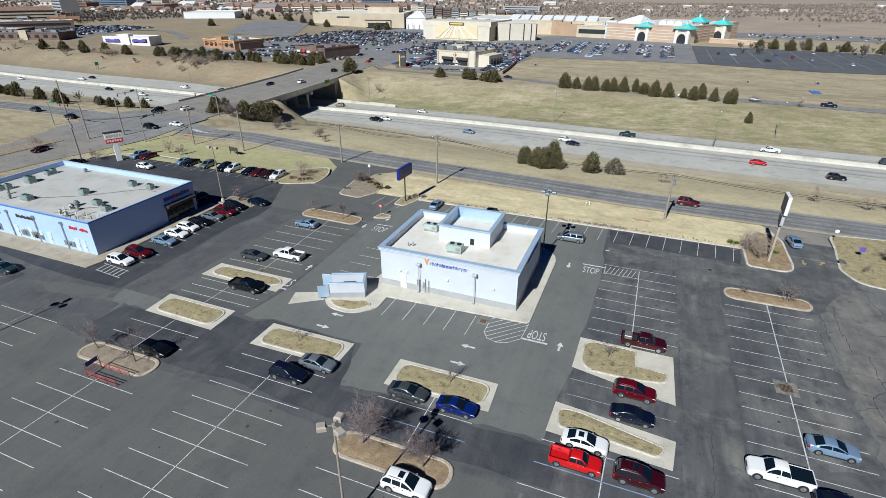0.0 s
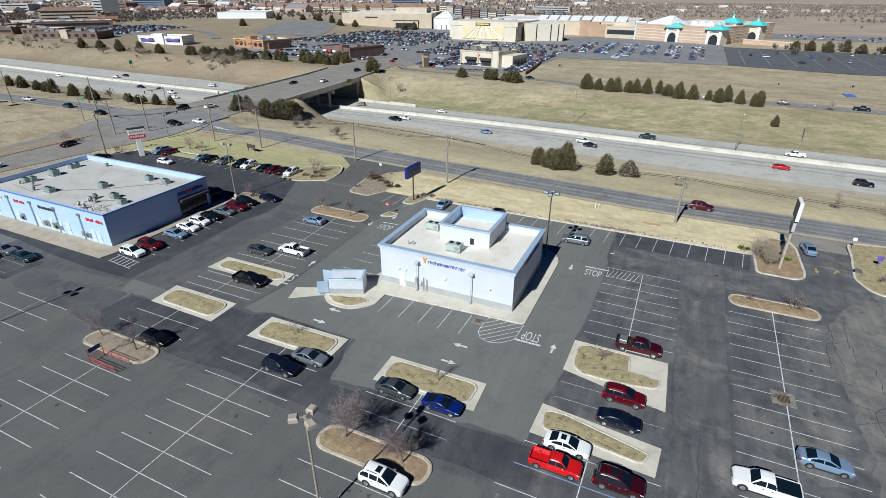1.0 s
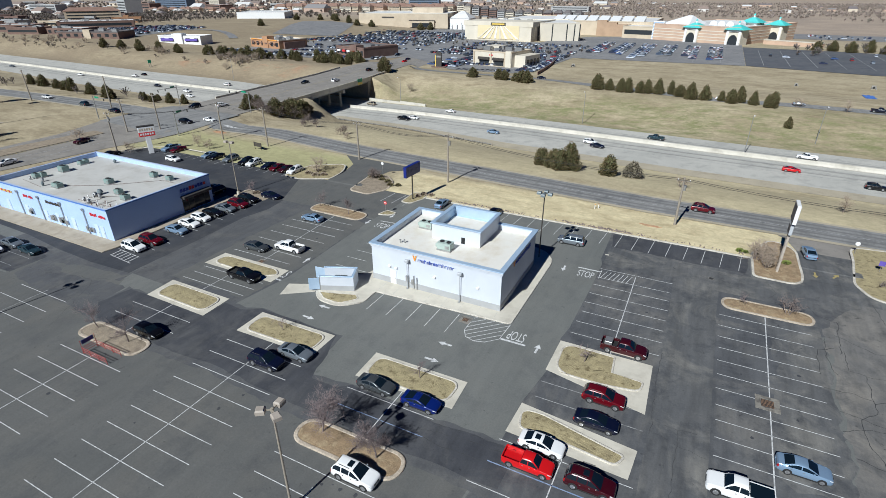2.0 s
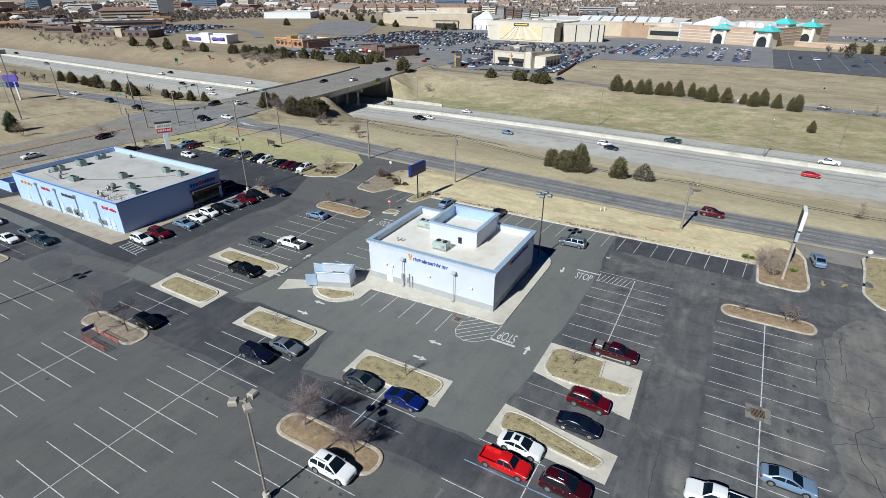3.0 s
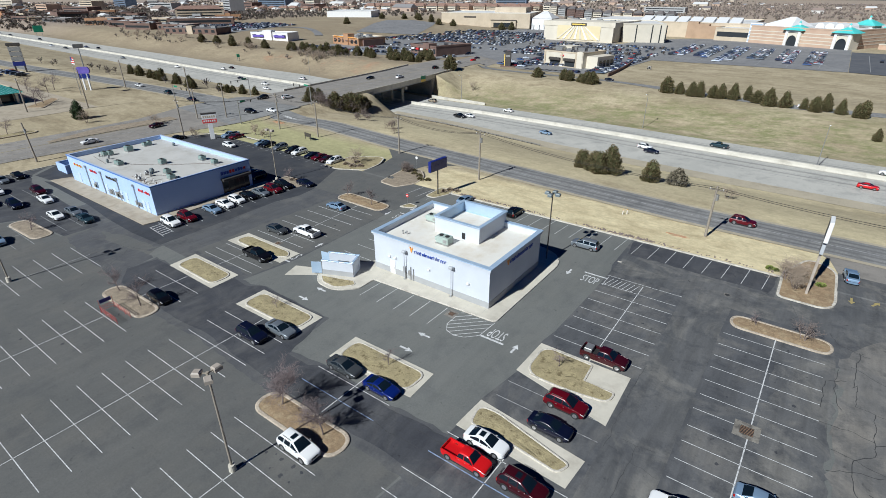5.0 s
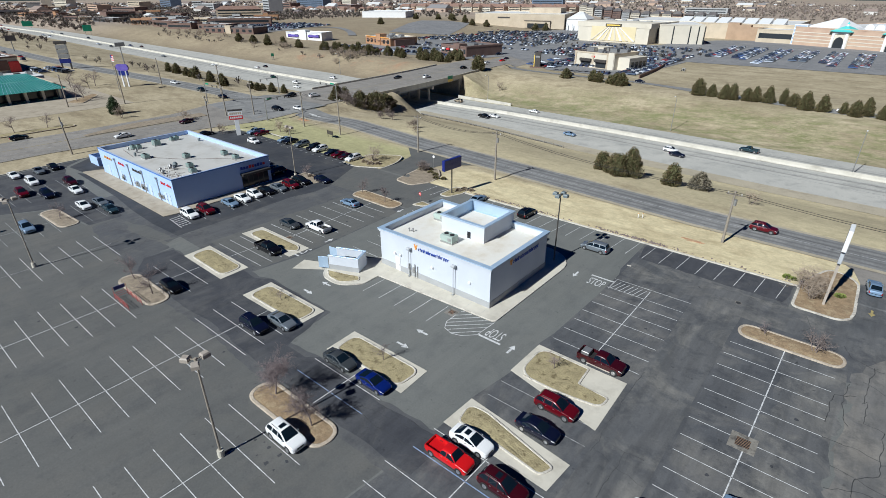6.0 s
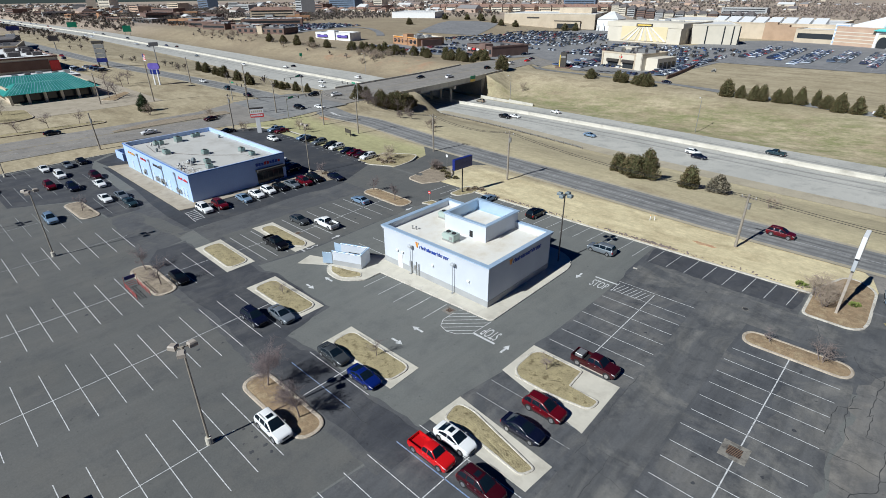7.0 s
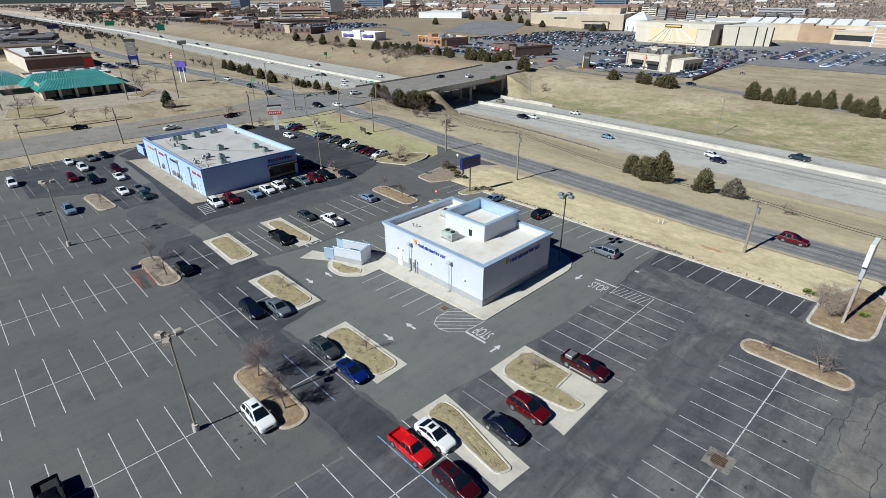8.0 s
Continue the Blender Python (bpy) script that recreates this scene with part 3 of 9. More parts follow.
# ---- the bridge ----
bridge = thing("highway_bridge", pose(0, 0, 0), "concrete girder bridge with parapets over the highway cutting", "bridge", kind="structure")
for side, nm in ((-1, "parapet"), (1, "parapet")):
    bm = bmesh.new()
    rows = []
    for y in np.arange(146, 240.1, 4):
        x = float(street_x(y)) + side * 15.0
        rows.append([bm.verts.new((x + o, y, z)) for o, z in ((-0.2, -0.35), (0.2, -0.35), (0.16, 1.55), (-0.16, 1.55))])
    for a, b in zip(rows, rows[1:]):
        for i in range(4):
            bm.faces.new((a[i], a[(i + 1) % 4], b[(i + 1) % 4], b[i]))
    bm.faces.new(rows[0][::-1])
    bm.faces.new(rows[-1])
    part(nm, bm, CONCRETE, bridge)
bm = bmesh.new()
rows = []
for y in np.arange(164, 219.1, 5):
    x = float(street_x(y))
    rows.append([bm.verts.new((x + o, y, z)) for o, z in ((-15, 0.35), (15, 0.35), (15, 0.86), (-15, 0.86))])
for a, b in zip(rows, rows[1:]):
    for i in range(4):
        bm.faces.new((a[i], a[(i + 1) % 4], b[(i + 1) % 4], b[i]))
part("deck", bm, CONCRETE, bridge)
for k in range(9):
    bm = bmesh.new()
    o = -14 + 3.5 * k
    for y in np.arange(164, 218.9, 5):
        x0, x1 = float(street_x(y)) + o, float(street_x(y + 5)) + o
        v = [bm.verts.new(c) for c in ((x0 - 0.3, y, -1.0), (x0 + 0.3, y, -1.0), (x0 + 0.3, y, 0.35), (x0 - 0.3, y, 0.35), (x1 - 0.3, y + 5, -1.0), (x1 + 0.3, y + 5, -1.0), (x1 + 0.3, y + 5, 0.35), (x1 - 0.3, y + 5, 0.35))]
        for f in ((0, 1, 5, 4), (1, 2, 6, 5), (2, 3, 7, 6), (3, 0, 4, 7)):
            bm.faces.new([v[i] for i in f])
    part("girder", bm, GREY_WALL, bridge)
for y0 in (192.3,):
    xm = float(street_x(y0))
    part("pier_cap", block((xm - 15, xm + 15, y0 - 0.7, y0 + 0.7, -2.2, -1.0)), CONCRETE, bridge)
    for k in range(5):
        part("pier_column", tube(bmesh.new(), (xm - 12.5 + 6.25 * k, y0, -8.5), (xm - 12.5 + 6.25 * k, y0, -2.2), 0.55, 0.55, 14), CONCRETE, bridge)
for y0, y1 in ((163.5, 168.5), (214.5, 219.5)):
    xm = float(street_x((y0 + y1) / 2))
    part("abutment", block((xm - 15.2, xm + 15.2, y0, y1, -9, 0.34)), CONCRETE_OLD, bridge)
sg = thing("overhead_road_sign", pose(float(street_x(206)) + 15.35, 206, 0), "green and yellow guide sign fixed to the bridge parapet", "road sign")
part("panel", block((0, 0.12, -1.8, 1.8, 0.5, 2.0), bevel=0.03), GREEN_SIGN, sg)
part("lower_panel", block((0, 0.14, -1.8, 1.8, -0.6, 0.5), bevel=0.03), LOGO_YELLOW, sg)
for y in (-1.2, 1.2):
    part("bracket", block((-0.3, 0, y - 0.1, y + 0.1, -1.0, 2.4)), STEEL, sg)

# retaining walls beside the carriageway at the bridge
for nm, pts in (("retaining_wall", [(-136, 209.5), (-118, 207.5), (-104, 206)]), ("retaining_wall", [(-168, 216), (-186, 217.5), (-205, 219)]), ("retaining_wall", [(-137, 170.5), (-128, 168.5), (-122, 167)])):
    bm = bmesh.new()
    for (xa, ya), (xb, yb) in zip(pts, pts[1:]):
        z0 = float(highway_z(xa)) - 0.5
        m = Matrix.Translation((xa, ya, 0)) @ Matrix.Rotation(math.atan2(yb - ya, xb - xa), 4, "Z")
        bx(bm, 0, math.hypot(xb - xa, yb - ya), -0.25, 0.25, z0, z0 + 1.9, m)
    solid(nm, bm, BARRIER, "pale concrete retaining wall at the foot of the bank", "retaining wall", "structure")

# guard rail along the near shoulder
rail = thing("guard_rail", pose(0, 0, 0), "galvanised steel guard rail on short posts", "guard rail", kind="structure")
prev = None
for x in np.arange(-136, -52, 3.8):
    y = float(median_y(x)) - float(near_width(x)) - 0.8
    z = float(highway_z(x))
    part("post", block((x - 0.09, x + 0.09, y - 0.09, y + 0.09, z - 0.3, z + 0.75)), WOOD_POLE, rail)
    if prev:
        bm = bmesh.new()
        m = Matrix.Translation((prev[0], prev[1] + 0.1, prev[2])) @ Matrix.Rotation(math.atan2(y - prev[1], x - prev[0]), 4, "Z")
        ln = math.hypot(x - prev[0], y - prev[1])
        bx(bm, 0, ln, 0, 0.05, 0.42, 0.54, m)
        bx(bm, 0, ln, 0.03, 0.08, 0.54, 0.60, m)
        bx(bm, 0, ln, 0, 0.05, 0.60, 0.72, m)
        part("beam", bm, STEEL, rail)
    prev = (x, y, z)

# ---- the parking lot ----
def flat(poly, z, slope=None):
    """A level sheet, or one that follows slope(y), z above it."""
    bm = bmesh.new()
    f = bm.faces.new([bm.verts.new((x, y, z + (float(slope(y)) if slope else 0.0))) for x, y in poly])
    f.normal_update()
    bmesh.ops.triangulate(bm, faces=[f])
    bmesh.ops.recalc_face_normals(bm, faces=bm.faces[:])
    for f in bm.faces:
        if f.normal.z < 0:
            f.normal_flip()
    return bm


def ragged(poly, seed, step=0.9, jag=0.16):
    """The outline with a worn, uneven edge."""
    rnd = random.Random(seed)
    out = []
    for (xa, ya), (xb, yb) in zip(poly, poly[1:] + poly[:1]):
        n = max(1, int(math.hypot(xb - xa, yb - ya) / step))
        out += [(xa + (xb - xa) * k / n + rnd.gauss(0, jag), ya + (yb - ya) * k / n + rnd.gauss(0, jag)) for k in range(n)]
    return out


LOT = [(-131, -60), (70, -60), (70, 90.0), (25.2, 90.2), (-44.5, 90.2), (-57, 91), (-66.5, 91),
       (-73, 88), (-78, 92.6), (-118, 93.4), (-128, 90), (-132, 82), (-131, 50)]
lot = solid("parking_lot", flat(LOT, 0.0), ASPHALT, "large grey asphalt parking lot with painted stalls", "parking lot", "structure")
part("dark_asphalt", flat([(-1.8, 36.6), (13.2, 32), (13.2, 22), (24.9, 22), (25.4, 70), (34, 74), (34, 88), (24.8, 88), (18.3, 83.2), (18.2, 90.0), (-3.4, 90.0), (-3.2, 79.2), (-2.7, 77.4), (-2.7, 70), (-3.0, 58), (-3.4, 55.5), (-3.2, 48.8), (-4.2, 42.4), (-4.2, 38)], 0.004), ASPHALT_DARK, lot, "older blackened asphalt with sealed cracks")
part("dark_asphalt", flat([(-4.2, 38), (-4.6, 31), (-5.6, 22), (13.3, 22), (13.3, 32), (-1.8, 36.6)], 0.0045), ASPHALT_DARK, lot, "older blackened asphalt with sealed cracks")
part("scuffed_lane", flat([(8.3, 22), (13.7, 22), (13.8, 71), (14, 76.5), (25.2, 76.5), (34, 77.5), (34, 86.5), (25, 86.5), (18.0, 83.0), (-2.6, 83.6), (-2.6, 77.6), (7.9, 76.6), (8.2, 60)], 0.0065), ASPHALT_LANE, lot, "lighter scuffed drive lane between the stalls")
part("dusty_asphalt", flat([(-131, 22), (-131, -60), (69, -60), (69, 21.8), (-5.8, 21.8), (-4.8, 31.4), (-20, 31.6), (-44, 32.4), (-62, 33), (-66, 40.6), (-96, 40.4), (-84.2, 33.6), (-97.6, 32.6), (-104, 22)], 0.0035), ASPHALT_BROWN, lot, "dusty brownish asphalt")
part("dark_asphalt", flat([(-116, 45.0), (-120, 43.6), (-96.1, 43.0), (-85.7, 42.0), (-75.9, 41.6), (-67.1, 42.0), (-67.2, 54.6), (-67.6, 65.7), (-66.4, 71.1), (-67.2, 76.5), (-68, 82), (-73, 87.9), (-78, 92.5), (-118, 93.2), (-128, 89.6), (-131, 82), (-130.6, 50), (-126, 44)], 0.004), ASPHALT_BLACK, lot, "freshly sealed black asphalt")
part("dusty_asphalt", flat([(-70, 42.2), (-46, 42), (-44.4, 52), (-45.2, 76), (-67.2, 76.4), (-66.4, 71.1), (-67.6, 65.7), (-67.0, 42.4)], 0.0025), ASPHALT_FADED, lot, "half-worn sealer between the stalls")
part("entrance_asphalt", flat([(-73, 87.6), (-67.4, 76), (-45, 76.4), (-44.4, 90.1), (-57, 90.9), (-66.5, 90.9)], 0.0052), ASPHALT_BROWN, lot, "brownish worn asphalt at the lot entrance")
part("worn_asphalt", flat(ragged([(25.4, 22), (69.8, 22), (69.8, 80), (36, 82), (31, 80), (28, 76), (26.0, 71)], 87, 1.2, 0.3), 0.007), ASPHALT_WORN, lot, "worn asphalt with long open cracks")
part("worn_asphalt", flat(ragged([(-60.4, 44.4), (-46, 44.6), (-44.8, 54), (-45.2, 74), (-59.6, 74.2), (-60.2, 60)], 81), 0.0042), ASPHALT_BROWN, lot, "worn asphalt")
part("faded_sealer", flat(ragged([(-63, 39.4), (-64, 34.2), (-60, 31.0), (-43, 30.7), (-38, 31.2), (-27, 30.4), (-11.7, 30.2), (-3.0, 30.4), (-3.0, 36.9), (-11.2, 36.5), (-21.7, 37.0), (-27.3, 36.2), (-28.0, 43.5), (-41.5, 43.8), (-44, 42.8), (-47.2, 42.9), (-47.6, 39.2)], 83, 1.0, 0.12), 0.005), ASPHALT_FADED, lot, "half-worn sealer")
part("sealer_belt", flat(ragged([(-62.4, 39.0), (-63.2, 34.8), (-59.5, 32.1), (-43, 31.9), (-38, 32.4), (-27, 31.6), (-11.7, 31.4), (-2.6, 31.5), (-2.6, 36.3), (-11.2, 36.0), (-21.7, 36.7), (-23.2, 35.8), (-26.5, 35.8), (-27.5, 39.8), (-28.8, 43.4), (-41.5, 43.6), (-44, 42.2), (-47.2, 42.6), (-47.6, 39.0)], 82, 1.3, 0.07), 0.0055), ASPHALT_BELT, lot, "dark belt of old sealer")
part("stained_asphalt", flat(ragged([(-86.6, 40.2), (-72.1, 39.5), (-63.5, 39.0), (-63.0, 34.6), (-60.6, 31.9), (-74.7, 32.9), (-83, 33.8), (-84.0, 39.4)], 84, 1.0, 0.15), 0.0047), ASPHALT_FADED, lot, "darkened asphalt of the drive lane")
part("stained_asphalt", flat(ragged([(-97, 40.0), (-84, 39.4), (-66, 39.6), (-66.8, 42.8), (-86, 43.0), (-97, 43.6)], 89, 1.0, 0.12), 0.0038), ASPHALT_FADED, lot, "darkened asphalt beside the fresh sealer")
part("pale_patch", flat(ragged([(-81.0, 38.7), (-75.0, 40.6), (-66.5, 41.2), (-67.2, 39.2), (-70.0, 38.2), (-77.0, 37.6)], 85, 0.8, 0.14), 0.006), ASPHALT_BROWN, lot, "bleached strip of older asphalt")
part("sealed_stalls", flat(ragged([(-2.4, 84.4), (8, 84.2), (17.6, 84.0), (18.1, 89.8), (-3.2, 89.8)], 88, 1.0, 0.14), 0.0072), ASPHALT_BELT, lot, "dark sealer under the kerbside stalls")
part("dusty_stalls", flat(ragged([(19.4, 44), (20.6, 43), (25.4, 44), (25.6, 71.6), (20.2, 71.6)], 86, 1.0, 0.3), 0.0068), ASPHALT_LANE, lot, "dusty grey half of the parking row")
part("dark_asphalt", flat([(-130, 22), (-104, 22), (-98, 33), (-84, 34), (-84, 40), (-97, 40.6), (-121, 41.6), (-127, 43.8), (-130.6, 48)], 0.0045), ASPHALT_BELT, lot, "older blackened asphalt")

for nm_, left, right, y0, y1, mat_, lab_ in (("entrance_lane", [(86, 25.3), (97, 25.3)], [(86, 33.3), (97, 33.3)], 86.0, 97.0, ASPHALT_LANE, "dark asphalt entrance lane"),
                                             ("entrance_apron", [(97, 25.3), (102, 24.2), (105.6, 21.5)], [(97, 33.2), (102, 34.4), (105.6, 37)], 97.0, 105.6, ROAD_PALE, "pinkish concrete entrance apron"),
                                             ("entrance_lane", [(88, -66.4), (97, -67.2), (104, -69.5), (110, -76)], [(88, -57), (97, -58.4), (103, -58.2), (110, -50)], 88.0, 110.0, ASPHALT_BROWN, "brownish asphalt entrance lane")):
    ay = np.tile(np.linspace(y0, y1, 45), (13, 1))
    f_ = np.linspace(0, 1, 13)[:, None]
    ax = np.interp(ay, *zip(*left)) * (1 - f_) + np.interp(ay, *zip(*right)) * f_
    part(nm_, sheet_mesh(nm_, ax, ay, np.maximum(land_z(ax, ay), np.where(ay < 91, 0.0, -9)) + 0.05), mat_, lot, lab_)
LINES = {}


def stripe(x0, y0, x1, y1, w=0.12, material=None, nm="stall_line", z=0.012):
    """A painted stripe; alike ones share a mesh."""
    w *= 0.7
    ln = round(math.hypot(x1 - x0, y1 - y0), 1)
    key = (ln, w)
    if key not in LINES:
        LINES[key] = bm_mesh("stripe", block((0, ln, -w / 2, w / 2, -0.006, 0.0)))
    ob = part(nm, LINES[key], material or PAINT, lot)
    ob.matrix_basis = pose(x0, y0, z, 0, 0, math.degrees(math.atan2(y1 - y0, x1 - x0)))
    return ob


def stalls(x0, x1, ys, material=None, w=0.11):
    for y in ys:
        stripe(x0 + random.uniform(-0.08, 0.08), y, x1 + random.uniform(-0.08, 0.08), y, w, material)


R = lambda a, step, n: [a + step * k for k in range(n)]
stalls(14.1, 24.6, [70.1, 67.35, 64.7, 62.2, 59.5, 56.8, 54.2, 51.4, 49.05, 46.5, 44.0] + R(41.4, -2.6, 7), w=0.1)
stripe(19.6, 72.1, 18.6, 23.0, 0.16)
stalls(-2.6, 7.9, [70.5, 67.85, 65.2, 62.65, 60.0, 57.2], None, 0.1)
stalls(-2.6, 7.9, [75.8, 72.9], None, 0.1)
stripe(2.7, 75.4, 2.7, 55.0, 0.14)
stripe(-2.3, 72.5, -2.3, 75.4, 0.12)
for k in range(7):
    stripe(-2.1 + 0.62 * k, 72.8, -1.5 + 0.62 * k, 75.2, 0.12)
stalls(-3.2, 7.7, [46.7, 44.1], PAINT_OLD)
stalls(-4.4, 7.9, [36.9])
stalls(-4.6, 8.2, [34.0], PAINT_BLUE, 0.16)
stalls(-5.5, 8.2, [31.2, 28.5, 25.8, 23.2])
stripe(1.6, 38.2, 1.2, 22.0, 0.14)
stalls(-22.9, -11.0, R(26.0, -2.52, 9))
stripe(-17.1, 24.5, -17.4, 4.0, 0.12)
stalls(-22.0, -11.4, [36.25])
stalls(-21.9, -11.3, [33.75], PAINT_BLUE, 0.14)
stripe(-16.2, 38.3, -16.3, 31.6, 0.14)
stalls(-40.6, -28.8, R(36.6, -2.55, 14))
stripe(-34.8, 39.0, -34.8, 4.0, 0.12)
stalls(-58.0, -46.6, R(26.7, -2.57, 10))
stripe(-52.3, 27.4, -52.3, 2.0, 0.12)
stalls(-59.0, -47.6, [37.0, 39.4, 34.4])
stripe(-53.4, 31.8, -53.4, 39.4, 0.12)
stalls(-58.6, -46.4, [45.0, 46.9, 48.8])
stripe(-53.0, 43.6, -52.8, 50.4, 0.1)
stalls(-78.2, -67.2, R(32.7, -2.66, 12))
stripe(-72.9, 33.5, -73.0, 2.0, 0.12, PAINT_OLD)
stalls(-97.2, -84.9, R(29.8, -2.58, 9), PAINT_OLD)
stripe(-91.0, 29.8, -91.0, 4.0, 0.12, PAINT_OLD)
stalls(-97.5, -86.0, [35.2, 37.8, 40.4], PAINT_OLD)
stalls(-117.5, -105.5, R(41.2, -2.6, 10), PAINT_OLD)
stalls(-130.0, -124.6, R(43.0, -2.6, 9), PAINT_OLD)
stalls(-58.8, -46.8, [72.0, 69.3, 66.6, 63.6, 60.6, 57.8, 55.2])
stripe(-52.6, 74.4, -51.6, 54.0, 0.12)
stalls(-40.4, -36.6, [67.0, 64.1, 61.5])
stripe(-40.4, 58.5, -34.6, 58.5, 0.11)
for x in R(-48.6, 2.7, 3) + R(-36.2, 2.66, 21):
    stripe(x - 0.4, 84.6, x + 0.05, 89.8, 0.11)
for k, x in enumerate([-28.8, -25.7, -22.7, -19.9, -17.0]):
    stripe(x, 50.0, x + 0.05, 54.5, 0.11)
for y in R(46.6, 2.85, 11):
    stripe(-76.4, y, -70.4, y - 0.5, 0.1)
for x in R(-121.5, 2.7, 18):
    stripe(x, 87.6, x, 92.9, 0.1)
for k in range(6):
    stripe(-75.4 + 0.95 * k, 44.5 - 0.08 * k, -76.0 + 0.95 * k + 0.5, 46.6 - 0.08 * k, 0.22)
stripe(-75.6, 44.6, -69.9, 44.1, 0.14)
# hatched corner beside the store
HATCH = [(-14.9, 54.9), (-14.9, 51.6), (-14.2, 50.4), (-12.9, 50.0), (-11.6, 50.4), (-10.2, 51.8), (-10.0, 55.2)]


def inside(x, y, poly):
    c = False
    for (xa, ya), (xb, yb) in zip(poly, poly[1:] + poly[:1]):
        if (ya > y) != (yb > y) and x < (xb - xa) * (y - ya) / (yb - ya) + xa:
            c = not c
    return c


for k in range(-8, 9):
    run = [q for q in ((-12.5 + 0.78 * k + 0.72 * u, 52.6 - 0.3 * k + 0.69 * u) for u in np.arange(-6, 6, 0.1)) if inside(*q, HATCH)]
    if len(run) > 4:
        stripe(*run[0], *run[-1], 0.11)
for a, b in zip([(-14.9, 53.6), (-14.9, 51.6), (-14.2, 50.4), (-12.9, 50.0), (-11.6, 50.4)], [(-14.9, 51.6), (-14.2, 50.4), (-12.9, 50.0), (-11.6, 50.4), (-10.2, 51.8)]):
    stripe(*a, *b, 0.12)
stripe(-10.2, 51.8, -10.0, 55.3, 0.12)
# stop bars and lettering
STOP = text_mesh("STOP", 1.0)
STOP.materials.append(PAINT)


def stop_mark(x, y, rz, w, h):
    ob = new("stop_lettering", STOP)
    ob.parent = lot
    ob.matrix_basis = pose(x, y, 0.008, 0, 0, rz) @ Matrix.Diagonal((w / 2.35, h / 0.72, 1, 1))
    return tagged(ob, "white STOP lettering painted on asphalt")


stop_mark(-8.45, 53.35, 180, 2.25, 1.9)
stripe(-10.1, 51.95, -6.9, 51.95, 0.45, None, "stop_bar")
stop_mark(-4.3, 72.9, 0, 2.4, 2.0)
stripe(-5.8, 74.7, -2.4, 74.7, 0.4, None, "stop_bar")
stop_mark(-41.9, 74.2, 0, 2.6, 2.0)
stripe(-43.4, 76.1, -40.3, 76.3, 0.3, None, "stop_bar")
stop_mark(-46.2, 52.6, 180, 2.8, 2.2)
stripe(-47.6, 50.7, -44.6, 50.7, 0.4, None, "stop_bar")
bm = bmesh.new()
prism(bm, [(-0.9, -0.14), (0.1, -0.14), (0.1, -0.42), (0.95, 0), (0.1, 0.42), (0.1, 0.14), (-0.9, 0.14)], -0.006, 0.0)
ARROW = bm_mesh("lane_arrow", bm)
for x, y, a, mat in ((-15.8, 47.9, 180, PAINT), (-15.9, 44.5, 0, PAINT), (-5.4, 52.0, 90, PAINT), (-7.75, 73.4, -90, PAINT), (-34.6, 44.9, 0, PAINT), (-34.3, 47.9, 180, PAINT), (-45.4, 57.5, 90, PAINT), (-45.2, 74.6, -90, PAINT), (-42.6, 79.0, -90, PAINT), (27.0, 88.2, -90, PAINT_YELLOW), (29.7, 89.0, 60, PAINT_YELLOW)):
    ob = part("lane_arrow", ARROW, mat, lot)
    ob.matrix_basis = pose(x, y, 0.062 if x > 26 else 0.012, 0, 0, a)


# oil drips in the stalls
def oil_spot(x, y, r, seed):
    rnd = random.Random(seed)
    bm = bmesh.new()
    bm.faces.new([bm.verts.new((x + r * rnd.uniform(0.6, 1.3) * math.cos(a), y + r * rnd.uniform(0.6, 1.3) * math.sin(a), 0.0085)) for a in np.linspace(0, 6.2832, 11)[:-1]])
    part("oil_stain", bm, ASPHALT_BLACK, lot, "dark oil drip")


for k, (x, y) in enumerate([(-14.9, 24.2), (-13.3, 25.5), (-12.2, 25.5), (-12.3, 24.2), (-13.5, 24.2), (-14.8, 25.4), (-16.6, 25.1), (-15.7, 25.5), (-32.0, 27.6), (-31.2, 30.2), (-38.0, 22.4), (-50.2, 21.0), (-55.4, 18.4), (2.9, 43.0), (5.0, 44.9), (17.4, 48.0), (21.6, 52.6), (16.6, 57.9), (22.4, 60.4), (5.4, 66.2), (0.6, 61.2), (-50.4, 61.9), (-49.2, 64.7)]):
    oil_spot(x, y, 0.1 + 0.16 * ((k * 5) % 7) / 7, 300 + k)


# long sealed cracks, wandering
def crack(pts, seed, w=0.05):
    rnd = random.Random(seed)
    p = [Vector(q) for q in pts]
    line = [p[0]]
    for a, b in zip(p, p[1:]):
        n = max(2, int((b - a).length / 0.5))
        side = Vector((-(b - a).y, (b - a).x)).normalized()
        o = 0
        for k in range(1, n + 1):
            o = 0 if k == n else o * 0.8 + rnd.uniform(-0.16, 0.16)
            line.append(a.lerp(b, k / n) + side * o)
    bm = bmesh.new()
    rows = []
    for k, q in enumerate(line):
        d = (line[min(k + 1, len(line) - 1)] - line[max(k - 1, 0)]).normalized()
        s = Vector((-d.y, d.x)) * w * rnd.uniform(0.35, 0.8)
        rows.append((bm.verts.new((*(q + s), 0.009)), bm.verts.new((*(q - s), 0.009))))
    for a, b in zip(rows, rows[1:]):
        bm.faces.new((a[0], a[1], b[1], b[0]))
    part("sealed_crack", bm, CRACK, lot)


